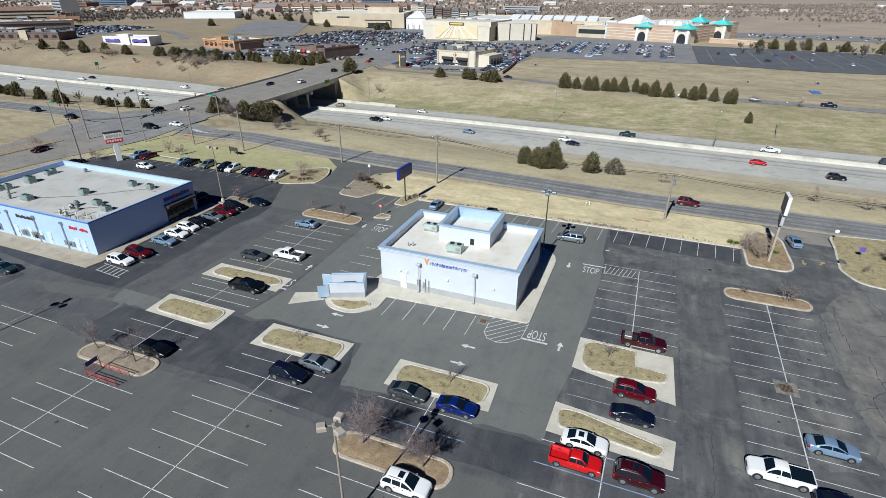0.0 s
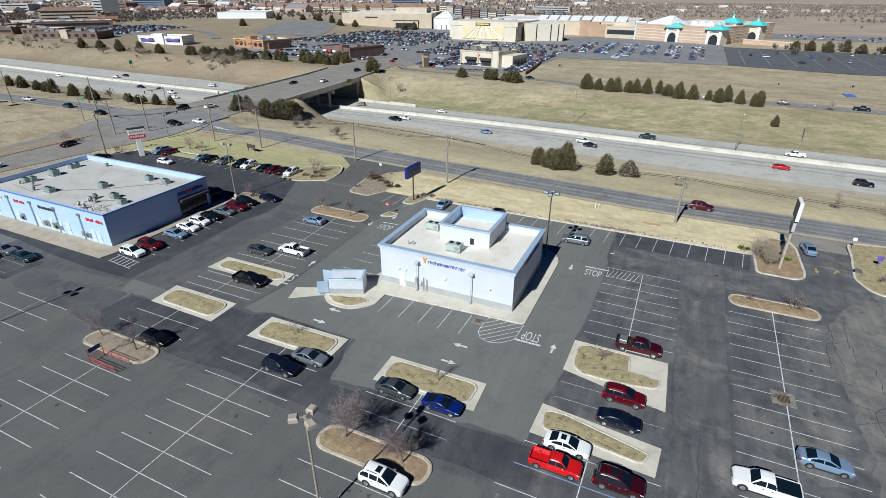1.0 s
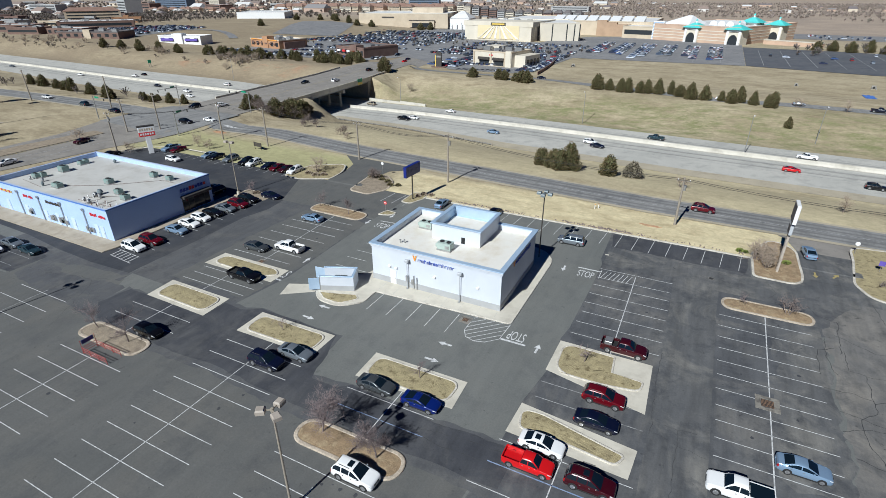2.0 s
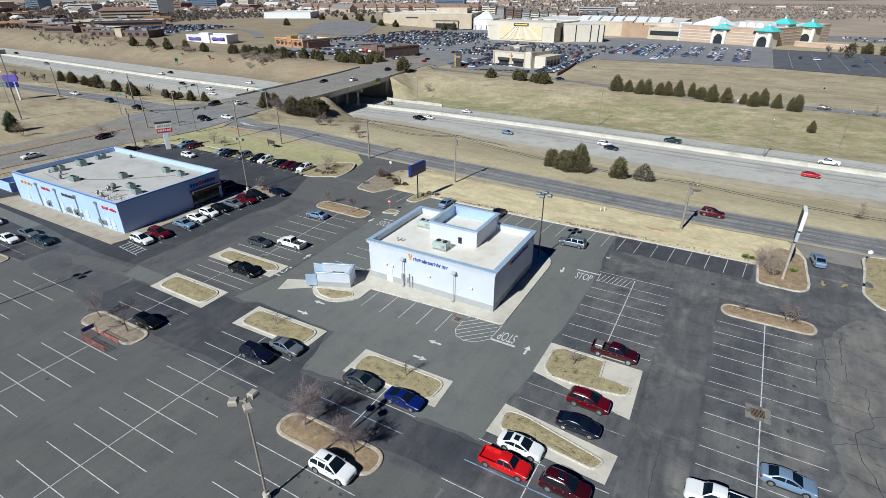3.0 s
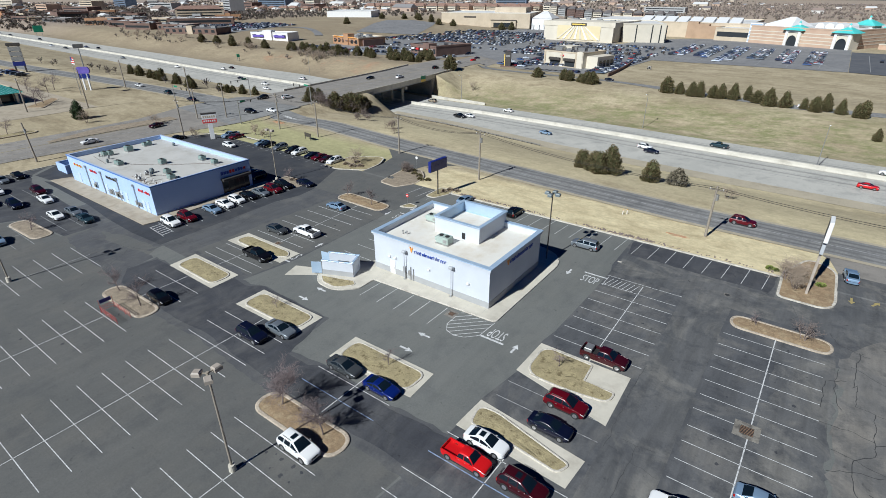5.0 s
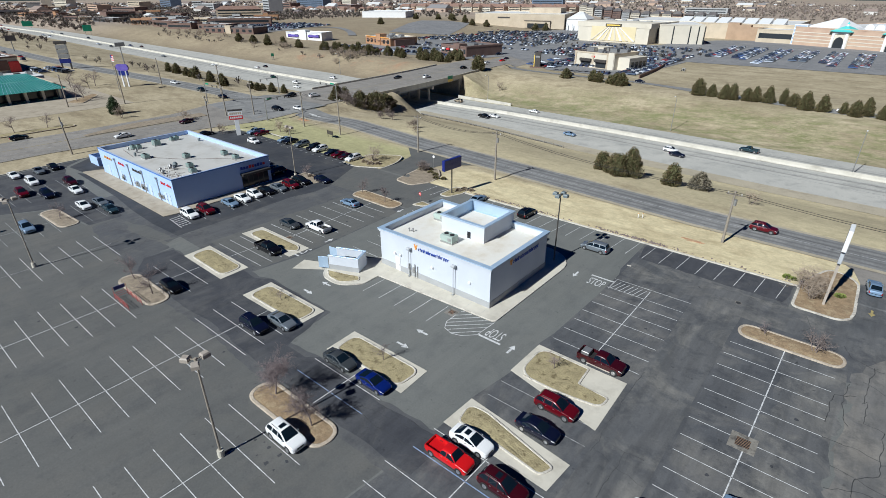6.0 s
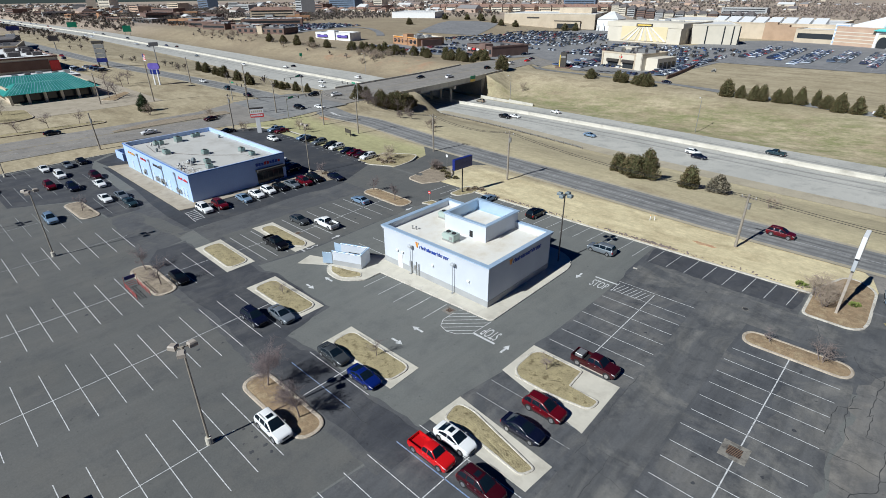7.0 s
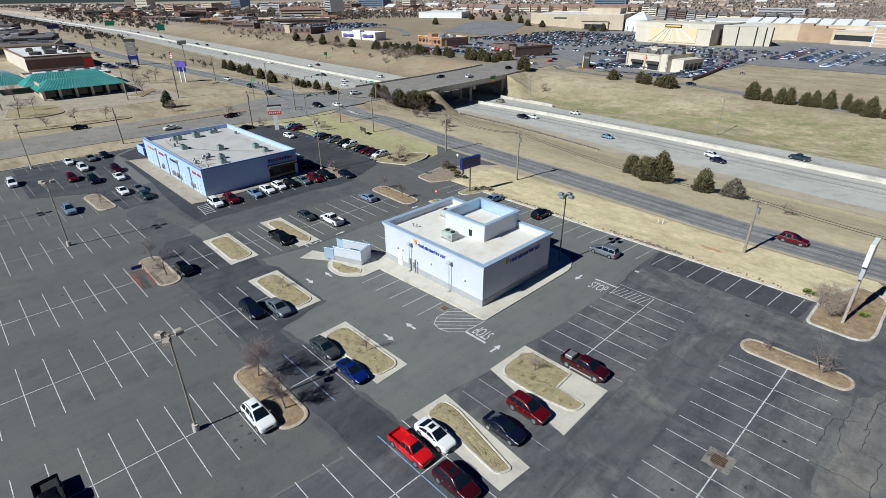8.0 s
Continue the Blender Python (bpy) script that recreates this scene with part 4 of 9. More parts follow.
EDGE_CRACKS = [[(27.1, 71.3), (31, 69), (37, 70), (44, 66)], [(29.2, 63.7), (35, 64), (44, 61)], [(29.1, 58.8), (33, 60.5), (40, 58), (50, 57)], [(33, 82), (34, 74), (33, 66), (36, 56), (35, 45)], [(27.3, 54.4), (28.5, 48), (31, 40)], [(28.5, 52), (34, 50), (43, 52)]]
LOT_CRACKS = [[(27.9, 74.9), (27.5, 69.8), (27.2, 67.1), (27.7, 68.0), (27.5, 64.0), (29.2, 63.7), (29.1, 58.8), (29.0, 57.2), (27.4, 55.6), (27.3, 54.4)], [(24.9, 77.7), (26.0, 75.4), (28.9, 74.5)], [(25.4, 52.9), (27.5, 54.1), (29.6, 54.7)], [(24.6, 59.5), (26.9, 59.7), (29.1, 59.3)],
              [(24.6, 61.9), (24.9, 67.1), (26.7, 68.1)], [(10.9, 45.8), (10.9, 43.1), (10.9, 39.7)], [(9.6, 45.9), (10.9, 45.8), (12.6, 46.0)], [(-13.2, 33.6), (-7.9, 33.7), (-2.5, 34.1)], [(-12.3, 34.6), (-6.2, 35.4), (-2.5, 35.5)], [(-12.0, 35.8), (-7.0, 36.1), (-2.3, 36.2)],
              [(20.6, 82), (21.4, 79.5), (20.2, 77.4), (22.4, 76.2)], [(10.9, 39.7), (10.5, 36), (11.4, 28)], [(8.3, 58), (8.2, 50), (8.4, 44)], [(8.4, 44.5), (11, 43.6), (13.6, 43.2)],
                         [(25.6, 56), (31, 54.4), (38, 55)], [(26, 70), (25.6, 66), (26.4, 62.6)],
                         [(-62, 50), (-64, 56), (-66, 62)], [(-70, 38), (-66, 33), (-63, 28)], [(-80, 36), (-72, 38), (-66, 40)], [(28, 45), (33, 43), (41, 45)], [(26, 49.5), (32, 48)]]
for k, pts in enumerate(EDGE_CRACKS + LOT_CRACKS):
    crack(pts, k, 0.055 if pts[0][0] > 24 else 0.03)


# ---- kerbed islands ----
def island(poly, radius, bed, kerb, label, pad=None, kerb_w=0.22, n=7):
    isl = thing("kerbed_island", pose(0, 0, 0), label, "island", "planted islands of the lot", "structure")
    if pad:
        bm = prism(bmesh.new(), pad, -0.05, 0.03)
        part("concrete_apron", bm, CONCRETE, isl, "pale concrete apron round the island")
    out = rounded(poly, radius, n)
    inn = inset(out, kerb_w)
    part("kerb", ring(bmesh.new(), out, inn, -0.05, 0.15), kerb, isl)
    top = inset(out, kerb_w - 0.01)
    rnd = random.Random(len(label) + int(poly[0][0] * 7))
    bm = bmesh.new()
    # the bed is slightly crowned and uneven
    cx, cy = sum(p[0] for p in top) / len(top), sum(p[1] for p in top) / len(top)
    rings = []
    for f, z in ((1.0, 0.11), (0.8, 0.14), (0.55, 0.17), (0.25, 0.19)):
        rings.append([bm.verts.new((cx + (x - cx) * f, cy + (y - cy) * f, z + rnd.uniform(-0.015, 0.015) * (f < 1))) for x, y in top])
    for a, b in zip(rings, rings[1:]):
        for k in range(len(top)):
            bm.faces.new((a[k], a[(k + 1) % len(top)], b[(k + 1) % len(top)], b[k]))
    bm.faces.new(rings[-1])
    part("planting_bed", smooth(bm_mesh("planting_bed", bm), 60), bed, isl)
    return isl


GRASS_LABEL = "kerbed island of dormant straw grass on a concrete apron"
island([(-2.6, 49.0), (1.2, 48.6), (6.9, 49.6), (7.0, 51.5), (3.6, 51.5), (3.4, 54.5), (-2.8, 54.6)], [1.8, 3.0, 0.9, 0.5, 0.15, 0.3, 1.6], STRAW, KERB, GRASS_LABEL + " with a concrete notch", [(-3.4, 48.8), (7.7, 46.5), (7.5, 54.9), (-3.3, 54.9)])
island([(-3.3, 38.9), (-1.0, 39.2), (6.2, 38.5), (6.9, 40.1), (-2.0, 42.0), (-3.9, 41.6)], [0.7, 1.2, 0.6, 0.6, 1.0, 0.9], STRAW, KERB, GRASS_LABEL + ", tapering to one end", [(-4.3, 38.1), (7.4, 37.6), (7.7, 41.3), (-4.1, 42.5)])
island([(-21.6, 38.7), (-11.2, 38.7), (-11.0, 42.3), (-21.7, 42.3)], 1.2, STRAW, KERB, GRASS_LABEL, [(-22.3, 38.2), (-10.3, 38.4), (-10.5, 42.8), (-22.4, 42.7)])
island([(-40.2, 39.0), (-29.6, 39.2), (-29.6, 42.7), (-40.3, 42.6)], 1.2, STRAW, KERB, GRASS_LABEL, [(-40.9, 38.5), (-28.9, 38.7), (-28.9, 43.2), (-40.9, 43.1)])
island([(-58.1, 39.7), (-48.2, 39.5), (-48.2, 43.0), (-58.3, 43.1)], 1.2, STRAW, KERB, GRASS_LABEL, [(-58.9, 39.1), (-47.4, 38.9), (-47.5, 43.5), (-59.2, 43.6)])
island([(-58.4, 50.3), (-48.6, 49.9), (-46.0, 51.6), (-47.2, 52.9), (-58.2, 53.0)], [1.2, 1.4, 0.6, 0.8, 1.2], STRAW, KERB, GRASS_LABEL, [(-59.4, 49.6), (-45.6, 49.6), (-45.6, 53.5), (-59.1, 53.5)])
MULCH_LABEL = "long rounded island of brown pine straw with bare trees"
island([(-22.9, 27.7), (-10.9, 27.7), (-10.9, 31.1), (-22.9, 31.1)], 1.6, MULCH, KERB_TAN, MULCH_LABEL, kerb_w=0.4)
island([(-59.0, 28.8), (-47.6, 28.8), (-47.6, 32.0), (-59.0, 32.0)], 1.5, GRAVEL, KERB_TAN, "rounded island of gravel with two bare trees", kerb_w=0.4)
island([(14.3, 72.0), (25.4, 72.1), (25.4, 75.4), (14.3, 75.3)], 1.5, MULCH, KERB_TAN, MULCH_LABEL, kerb_w=0.35)
island([(-59.4, 74.3), (-46.8, 74.0), (-46.8, 77.8), (-59.4, 78.2)], 1.6, MULCH, KERB_TAN, MULCH_LABEL, kerb_w=0.35)
island([(-97.8, 29.8), (-86.2, 30.2), (-86.2, 33.6), (-97.8, 33.0)], 1.5, GRAVEL, KERB_TAN, "rounded island of gravel with a bare tree", kerb_w=0.35)
island([(18.4, 83.6), (24.6, 83.4), (25.4, 86.0), (25.3, 97.2), (21.4, 99.6), (18.4, 92)], [1.0, 1.6, 1.2, 2.0, 2.0, 0.5], MULCH, KERB, "kerbed corner bed with a sign and a bare shrub", kerb_w=0.35)
island([(31.6, 87.5), (33.2, 83.6), (50, 80), (60, 90), (50, 104), (33.2, 102), (32.8, 96)], [1.0, 1.4, 1, 1, 1, 2.0, 1.0], STRAW, KERB, "kerbed grass bed beside the lot entrance", kerb_w=0.35)
island([(-58.6, 86.9), (-53.4, 86.4), (-51.0, 90.6), (-52.4, 95.6), (-56.5, 99.6), (-60.0, 97.5)], [1.2, 0.8, 1.2, 1.2, 2.0, 1.5], GRAVEL, KERB_TAN, "kerbed gravel bed with shrubs at the entrance", kerb_w=0.35)
island([(-45.0, 86.0), (-42.6, 86.0), (-41.2, 89.8), (-42.0, 92.6), (-45.2, 91.8)], 0.7, STRAW, KERB, "small kerbed bed under a roadside sign", kerb_w=0.25)
island([(-78.0, 88.3), (-73.2, 87.6), (-66.6, 91.0), (-67.0, 96.6), (-70.0, 102), (-77.5, 97)], [0.6, 1.2, 1.2, 2.0, 2.0, 0.6], STRAW, KERB, "kerbed lawn corner with a bare shrub", kerb_w=0.3)
island([(-78.6, 73.2), (-70.5, 73.6), (-70.0, 77.2), (-78.4, 77.6)], 1.0, GRAVEL, KERB_TAN, "kerbed bed at the end of a parking row", kerb_w=0.3)
island([(-45.6, 78.2), (-43.0, 79.0), (-42.4, 80.6), (-45.0, 81.0)], 0.6, STRAW, KERB, "small kerbed bed beside the lane", kerb_w=0.25)


def kerb_line(pts, w=0.2, material=None, h=0.15):
    """A run of kerb along the edge of the lot."""
    p = np.array(pts, float)
    d = np.gradient(p, axis=0)
    d /= np.linalg.norm(d, axis=1)[:, None]
    nr = np.stack([-d[:, 1], d[:, 0]], -1)
    bm = bmesh.new()
    rows = []
    for (x, y), (a, b) in zip(p, nr):
        rows.append([bm.verts.new((x + a * o, y + b * o, z)) for o, z in ((-w / 2, -0.1), (-w / 2, h - 0.03), (-w / 2 + 0.04, h), (w / 2, h), (w / 2, -0.1))])
    for a, b in zip(rows, rows[1:]):
        for i in range(4):
            bm.faces.new((a[i], b[i], b[i + 1], a[i + 1]))
    bmesh.ops.recalc_face_normals(bm, faces=bm.faces[:])
    return solid("kerb", bm, material or KERB, "pale concrete kerb between lot and verge", "kerb", "structure")


kerb_line([(x, 90.2) for x in np.linspace(-41.8, 18.4, 30)], 0.35)
kerb_line([(-77.9, 92.9), (-90, 93.2), (-105, 93.5), (-118, 93.6), (-124, 92.4), (-129, 89.4), (-131.6, 84), (-132.2, 76), (-131.4, 62), (-131.2, 50), (-131.2, 20), (-131.2, -40)], 0.3)
# weedy leaf litter along the verge kerb
rnd = random.Random(5)
bm = bmesh.new()
for k in range(420):
    x = rnd.choice([rnd.uniform(-41, -20), rnd.uniform(-12, -1), rnd.uniform(-8, 0), rnd.uniform(-41, 18)])
    y = 90.75 + abs(rnd.gauss(0, 0.35))
    s = rnd.uniform(0.05, 0.16)
    bx(bm, -s, s, -s * 0.7, s * 0.7, 0, s * 0.8, pose(x, y, 0.08, rnd.uniform(-30, 30), rnd.uniform(-30, 30), rnd.uniform(0, 180)))
solid("leaf_litter", bm, BARK, "brown leaf litter along the kerb", "leaf litter", "stuff")

# drains set in the asphalt
RUST = rough_mat("rusty_iron", (0.20, 0.115, 0.07), (0.28, 0.17, 0.10), 3.0, 0.85)
DRAIN_COLLAR = rough_mat("stained_drain_concrete", (0.19, 0.175, 0.15), (0.26, 0.24, 0.205), 1.2, 0.9, c3=(0.10, 0.09, 0.08), scale3=1.1, lo3=0.48, hi3=0.62)
for x, y, w in ((19.0, 53.9, 2.3), (-15.7, 53.7, 1.5), (-51.6, 53.9, 1.4)):
    dr = thing("storm_drain", pose(x, y, 0), "rusty storm drain grate in a concrete collar", "drain", "storm drains", "structure")
    h = w / 2
    part("collar", block((-h, h, -h, h, -0.05, 0.02), bevel=0.01), DRAIN_COLLAR, dr)
    g = w * 0.26
    part("grate_well", block((-g, g, -g, g, -0.04, 0.026)), DARK, dr)
    for k in range(6):
        part("grate_bar", block((-g, g, -g + 2 * g * (k + 0.3) / 6, -g + 2 * g * (k + 0.6) / 6, 0.0, 0.035)), RUST, dr)

mh = thing("manhole_cover", pose(12.9, 80.1, 0), "dark round iron manhole cover set in the asphalt", "manhole cover", kind="structure")
part("frame", tube(bmesh.new(), (0, 0, -0.03), (0, 0, 0.014), 0.42, 0.42, 24), DRAIN_COLLAR, mh)
part("lid", tube(bmesh.new(), (0, 0, 0.0), (0, 0, 0.02), 0.34, 0.34, 24), CRACK, mh)
vp = thing("valve_box", pose(-2.6, 81.0, 0, 0, 0, 8), "pale square utility box lid set in the asphalt", "utility cover", kind="structure")
part("lid", block((-0.3, 0.3, -0.2, 0.2, -0.03, 0.018), bevel=0.006), KERB, vp)
for x, y in ((-8.8, 101.2), (-8.2, 101.8)):
    mk = thing("cable_marker", pose(x, y, float(land_z(x, y)) - 0.1), "short white utility marker post in the grass", "marker post", "utility markers")
    part("post", tube(bmesh.new(), (0, 0, 0), (0, 0, 0.95), 0.07, 0.07, 8), WHITE, mk)
    part("cap", tube(bmesh.new(), (0, 0, 0.95), (0, 0, 1.05), 0.085, 0.06, 8), LOGO_ORANGE, mk)
# dashed mulch patches on the verge
for x, y, r in ((2.2, 96.8, 1.6), (-126, 112.5, 3.0)):
    bm = bmesh.new()
    rnd = random.Random(int(x))
    prism(bm, [(x + r * rnd.uniform(0.7, 1.3) * math.cos(a), y + 0.35 * r * rnd.uniform(0.6, 1.3) * math.sin(a)) for a in np.linspace(0, 6.0, 18)], -1.0, float(land_z(x, y)) + 0.05)
    solid("bare_earth", bm, RED_EARTH, "patch of bare red earth in the grass", "bare earth", "structure")

# ---- the white store ----
store = thing("store_building", pose(0, 0, 0), "white stucco single-storey store with a pale blue cornice and roof tower", "building")
X0, X1, Y0, Y1, ZP, ZR = -32.5, -12.3, 57.4, 72.0, 6.05, 5.2
W = 0.4
part("wall", block((X0, X1, Y0, Y0 + W, 1.05, ZP)), WHITE_WALL, store)
part("wall", block((X1 - W, X1, Y0 + W, Y1, 1.05, ZP)), WHITE_WALL, store)
part("wall", block((X0, X0 + W, Y0 + W, Y1, 1.05, ZP)), WHITE_WALL, store)
part("wall", block((X0 + W, X1 - W, Y1 - W, Y1, 1.05, ZP)), WHITE_WALL, store)
for b in ((X0 - 0.04, X1 + 0.04, Y0 - 0.04, Y0 + W), (X1 - W, X1 + 0.04, Y0 + W, Y1 + 0.04), (X0 - 0.04, X0 + W, Y0 + W, Y1 + 0.04), (X0 + W, X1 - W, Y1 - W, Y1 + 0.04)):
    part("wall_base", block((*b, 0, 1.05)), GREY_WALL, store, "grey stucco base course")
part("roof", block((X0 + W, X1 - W, Y0 + W, Y1 - W, 4.9, ZR)), ROOF_WHITE, store, "white membrane roof with ponding stains")
# moulded cornice in two steps, with a metal cap
for (a, b, c, d) in ((X0 - 0.12, X1 + 0.12, Y0 - 0.12, Y0 - 0.002), (X1 + 0.002, X1 + 0.12, Y0, Y1 + 0.12), (X0 - 0.12, X0 - 0.002, Y0, Y1 + 0.12), (X0, X1, Y1 + 0.002, Y1 + 0.12)):
    part("cornice_lower", block((a, b, c, d, ZP - 0.45, ZP - 0.2)), WHITE_WALL, store)
for (a, b, c, d) in ((X0 - 0.24, X1 + 0.24, Y0 - 0.24, Y0 - 0.003), (X1 + 0.003, X1 + 0.24, Y0, Y1 + 0.24), (X0 - 0.24, X0 - 0.003, Y0, Y1 + 0.24), (X0, X1, Y1 + 0.003, Y1 + 0.24)):
    part("cornice_upper", block((a, b, c, d, ZP - 0.2, ZP)), WHITE_WALL, store)
for (a, b, c, d) in ((X0 - 0.3, X1 + 0.3, Y0 - 0.3, Y0 + 0.46), (X1 - 0.46, X1 + 0.3, Y0 + 0.46, Y1 + 0.3), (X0 - 0.3, X0 + 0.46, Y0 + 0.46, Y1 + 0.3), (X0 + 0.46, X1 - 0.46, Y1 - 0.46, Y1 + 0.3)):
    part("parapet_cap", block((a, b, c, d, ZP, ZP + 0.14), bevel=0.02), TRIM_BLUE, store, "pale blue metal coping")
TX0, TX1, TY0, TY1, TZ = -26.2, -18.3, 64.3, 72.1, 7.75
for b in ((TX0, TX1, TY0, TY0 + 0.3), (TX1 - 0.3, TX1, TY0 + 0.3, TY1), (TX0, TX0 + 0.3, TY0 + 0.3, TY1), (TX0 + 0.3, TX1 - 0.3, TY1 - 0.3, TY1)):
    part("tower_wall", block((*b, ZR - 0.01, TZ - 0.1)), WHITE_WALL, store)
for b in ((TX0 - 0.18, TX1 + 0.18, TY0 - 0.18, TY0 + 0.4), (TX1 - 0.4, TX1 + 0.18, TY0 + 0.4, TY1 + 0.18), (TX0 - 0.18, TX0 + 0.4, TY0 + 0.4, TY1 + 0.18), (TX0 + 0.4, TX1 - 0.4, TY1 - 0.4, TY1 + 0.18)):
    part("tower_cap", block((*b, TZ - 0.1, TZ + 0.08), bevel=0.02), TRIM_BLUE, store, "pale blue metal coping")
part("tower_roof", block((TX0 + 0.3, TX1 - 0.3, TY0 + 0.3, TY1 - 0.3, 5.9, 6.15)), ROOF_WHITE, store)
part("tower_lining", block((TX0 + 0.301, TX0 + 0.33, TY0 + 0.33, TY1 - 0.33, 6.15, TZ - 0.11), (TX0 + 0.301, TX1 - 0.301, TY1 - 0.33, TY1 - 0.301, 6.15, TZ - 0.11), (TX1 - 0.33, TX1 - 0.301, TY0 + 0.33, TY1 - 0.33, 6.15, TZ - 0.11)), TRIM_BLUE, store, "pale blue metal lining of the tower")
part("access_hatch", block((-21.3, -20.7, TY0 - 0.03, TY0, 5.3, 6.3)), DARK, store)
bm = block((-29.45, -28.5, Y0 - 0.06, Y0, 0.12, 2.35))
dr = part("door", bm, WHITE, store, "plain white service door")
part("handle", block((-28.66, -28.58, Y0 - 0.14, Y0 - 0.06, 1.05, 1.2)), STEEL, dr)
for x in (-29.5, -28.4, -22.2, -15.6):
    bm = block((x - 0.2, x + 0.2, Y0 - 0.25, Y0, 2.75, 3.05), bevel=0.04)
    part("wall_light", bm, WHITE, store, "white wall-pack light")
part("meter_box", block((-26.75, -26.3, Y0 - 0.3, Y0, 1.2, 2.1), bevel=0.02), STEEL, store, "grey electric meter cabinet")
part("meter_box", block((-25.9, -25.5, Y0 - 0.25, Y0, 0.9, 1.7), bevel=0.02), STEEL, store, "grey electric meter cabinet")
for x, h in ((-25.0, 2.1), (-25.5, 2.3), (-26.5, 1.3)):
    part("conduit", tube(bmesh.new(), (x, Y0 - 0.12, 0), (x, Y0 - 0.12, h), 0.06, 0.06, 8), STEEL, store)
# wall sign: an orange emblem and a row of blue shapes
sign = part("store_sign", block((-25.5, -18.9, Y0 - 0.05, Y0, 5.05, 5.09)), WHITE_WALL, store, "orange emblem and a row of blue raised shapes")


def sign_shapes(parent, m, wid, h):
    bm = bmesh.new()
    e = wid * 0.085
    prism(bm, [(0, h * 0.95), (e * 0.35, h * 0.95), (e * 0.55, h * 0.35), (e * 0.75, h * 0.95), (e * 1.1, h * 0.95), (e * 0.68, 0), (e * 0.42, 0)], 0, 0.1)
    bmesh.ops.transform(bm, matrix=m, verts=bm.verts[:])
    part("emblem", bm, LOGO_ORANGE, parent, "orange emblem")
    x = e * 1.45
    rnd = random.Random(3)
    h *= 0.72
    for k in range(16):
        w = wid * 0.052 * rnd.uniform(0.75, 1.1)
        bold = 3 <= k <= 9
        top = h * (0.85 if k in (3, 5, 10, 11, 1) else 0.6)
        low = -0.15 * h if k in (13, 14) else 0.0
        bm = bmesh.new()
        bx(bm, x, x + w * (0.28 if bold else 0.13), low, top, 0, 0.1, m)
        bx(bm, x + w * (0.3 if bold else 0.15), x + w * 0.8, h * (0.5 if bold else 0.54), h * 0.62, 0, 0.1, m)
        if k % 3:
            bx(bm, x + w * (0.55 if bold else 0.66), x + w * 0.8, 0.0, h * 0.5, 0, 0.1, m)
        part("sign_shape", bm, LOGO_BLUE, parent)
        x += w * 1.12


sign_shapes(sign, Matrix.Translation((-25.6, Y0 - 0.002, 4.72)) @ Matrix.Rotation(radians(90), 4, "X"), 6.7, 0.85)
sign2 = part("store_sign", block((X1, X1 + 0.05, 61.9, 69.0, 5.05, 5.09)), WHITE_WALL, store, "orange emblem and a row of blue raised shapes")
sign_shapes(sign2, Matrix.Translation((X1 + 0.002, 61.8, 4.72)) @ Matrix.Rotation(radians(90), 4, "Z") @ Matrix.Rotation(radians(90), 4, "X"), 8.0, 0.95)
# concrete walk round the store, with its kerb
WALKWAY = [(-30.2, 54.4), (-10.1, 55.4), (-10.0, 74.6), (-11.4, 77.2), (-14.6, 78.4), (-30, 78.4), (-36.5, 74), (-36.6, 66.5), (-33.4, 62), (-33.9, 58.2), (-36.6, 55.6), (-38.2, 51.0), (-36.2, 48.9), (-32.6, 48.8), (-30.2, 51.2)]
wk = solid("store_walkway", prism(bmesh.new(), rounded(WALKWAY, [0.3, 0.5, 1.4, 1.6, 1.0, 2, 1.5, 1, 0.8, 0.8, 0.8, 1.0, 1.2, 1.2, 0.6]), -0.05, 0.14), CONCRETE, "pale concrete walkway round the store", "walkway", "structure")
o = rounded(WALKWAY, [0.3, 0.5, 1.4, 1.6, 1.0, 2, 1.5, 1, 0.8, 0.8, 0.8, 1.0, 1.2, 1.2, 0.6])
part("kerb", ring(bmesh.new(), inset(o, -0.16), inset(o, 0.02), -0.05, 0.155), KERB, wk)
bm = bmesh.new()
for k in range(8):
    bx(bm, -30 + 2.5 * k, -29.98 + 2.5 * k, 54.7, 57.3, 0.135, 0.1425)
part("walk_joint", bm, GREY_WALL, wk, "sawn joints in the walk")
island([(-37.4, 50.6), (-35.6, 49.3), (-32.8, 49.2), (-31.0, 51.4), (-32.0, 52.2), (-36.0, 50.9)], [0.4, 0.5, 0.8, 0.5, 0.3, 0.4], STRAW, KERB, "small kerbed bed of straw grass beside the refuse enclosure", kerb_w=0.15).location.z = 0.1
solid("straw_verge", prism(bmesh.new(), rounded([(-36.3, 66.8), (-33.2, 62.6), (-32.6, 62.6), (-32.6, 73.6), (-36.0, 73.6)], 0.5), 0.1, 0.2), STRAW, "strip of straw grass beside the store", "planting bed", "structure")


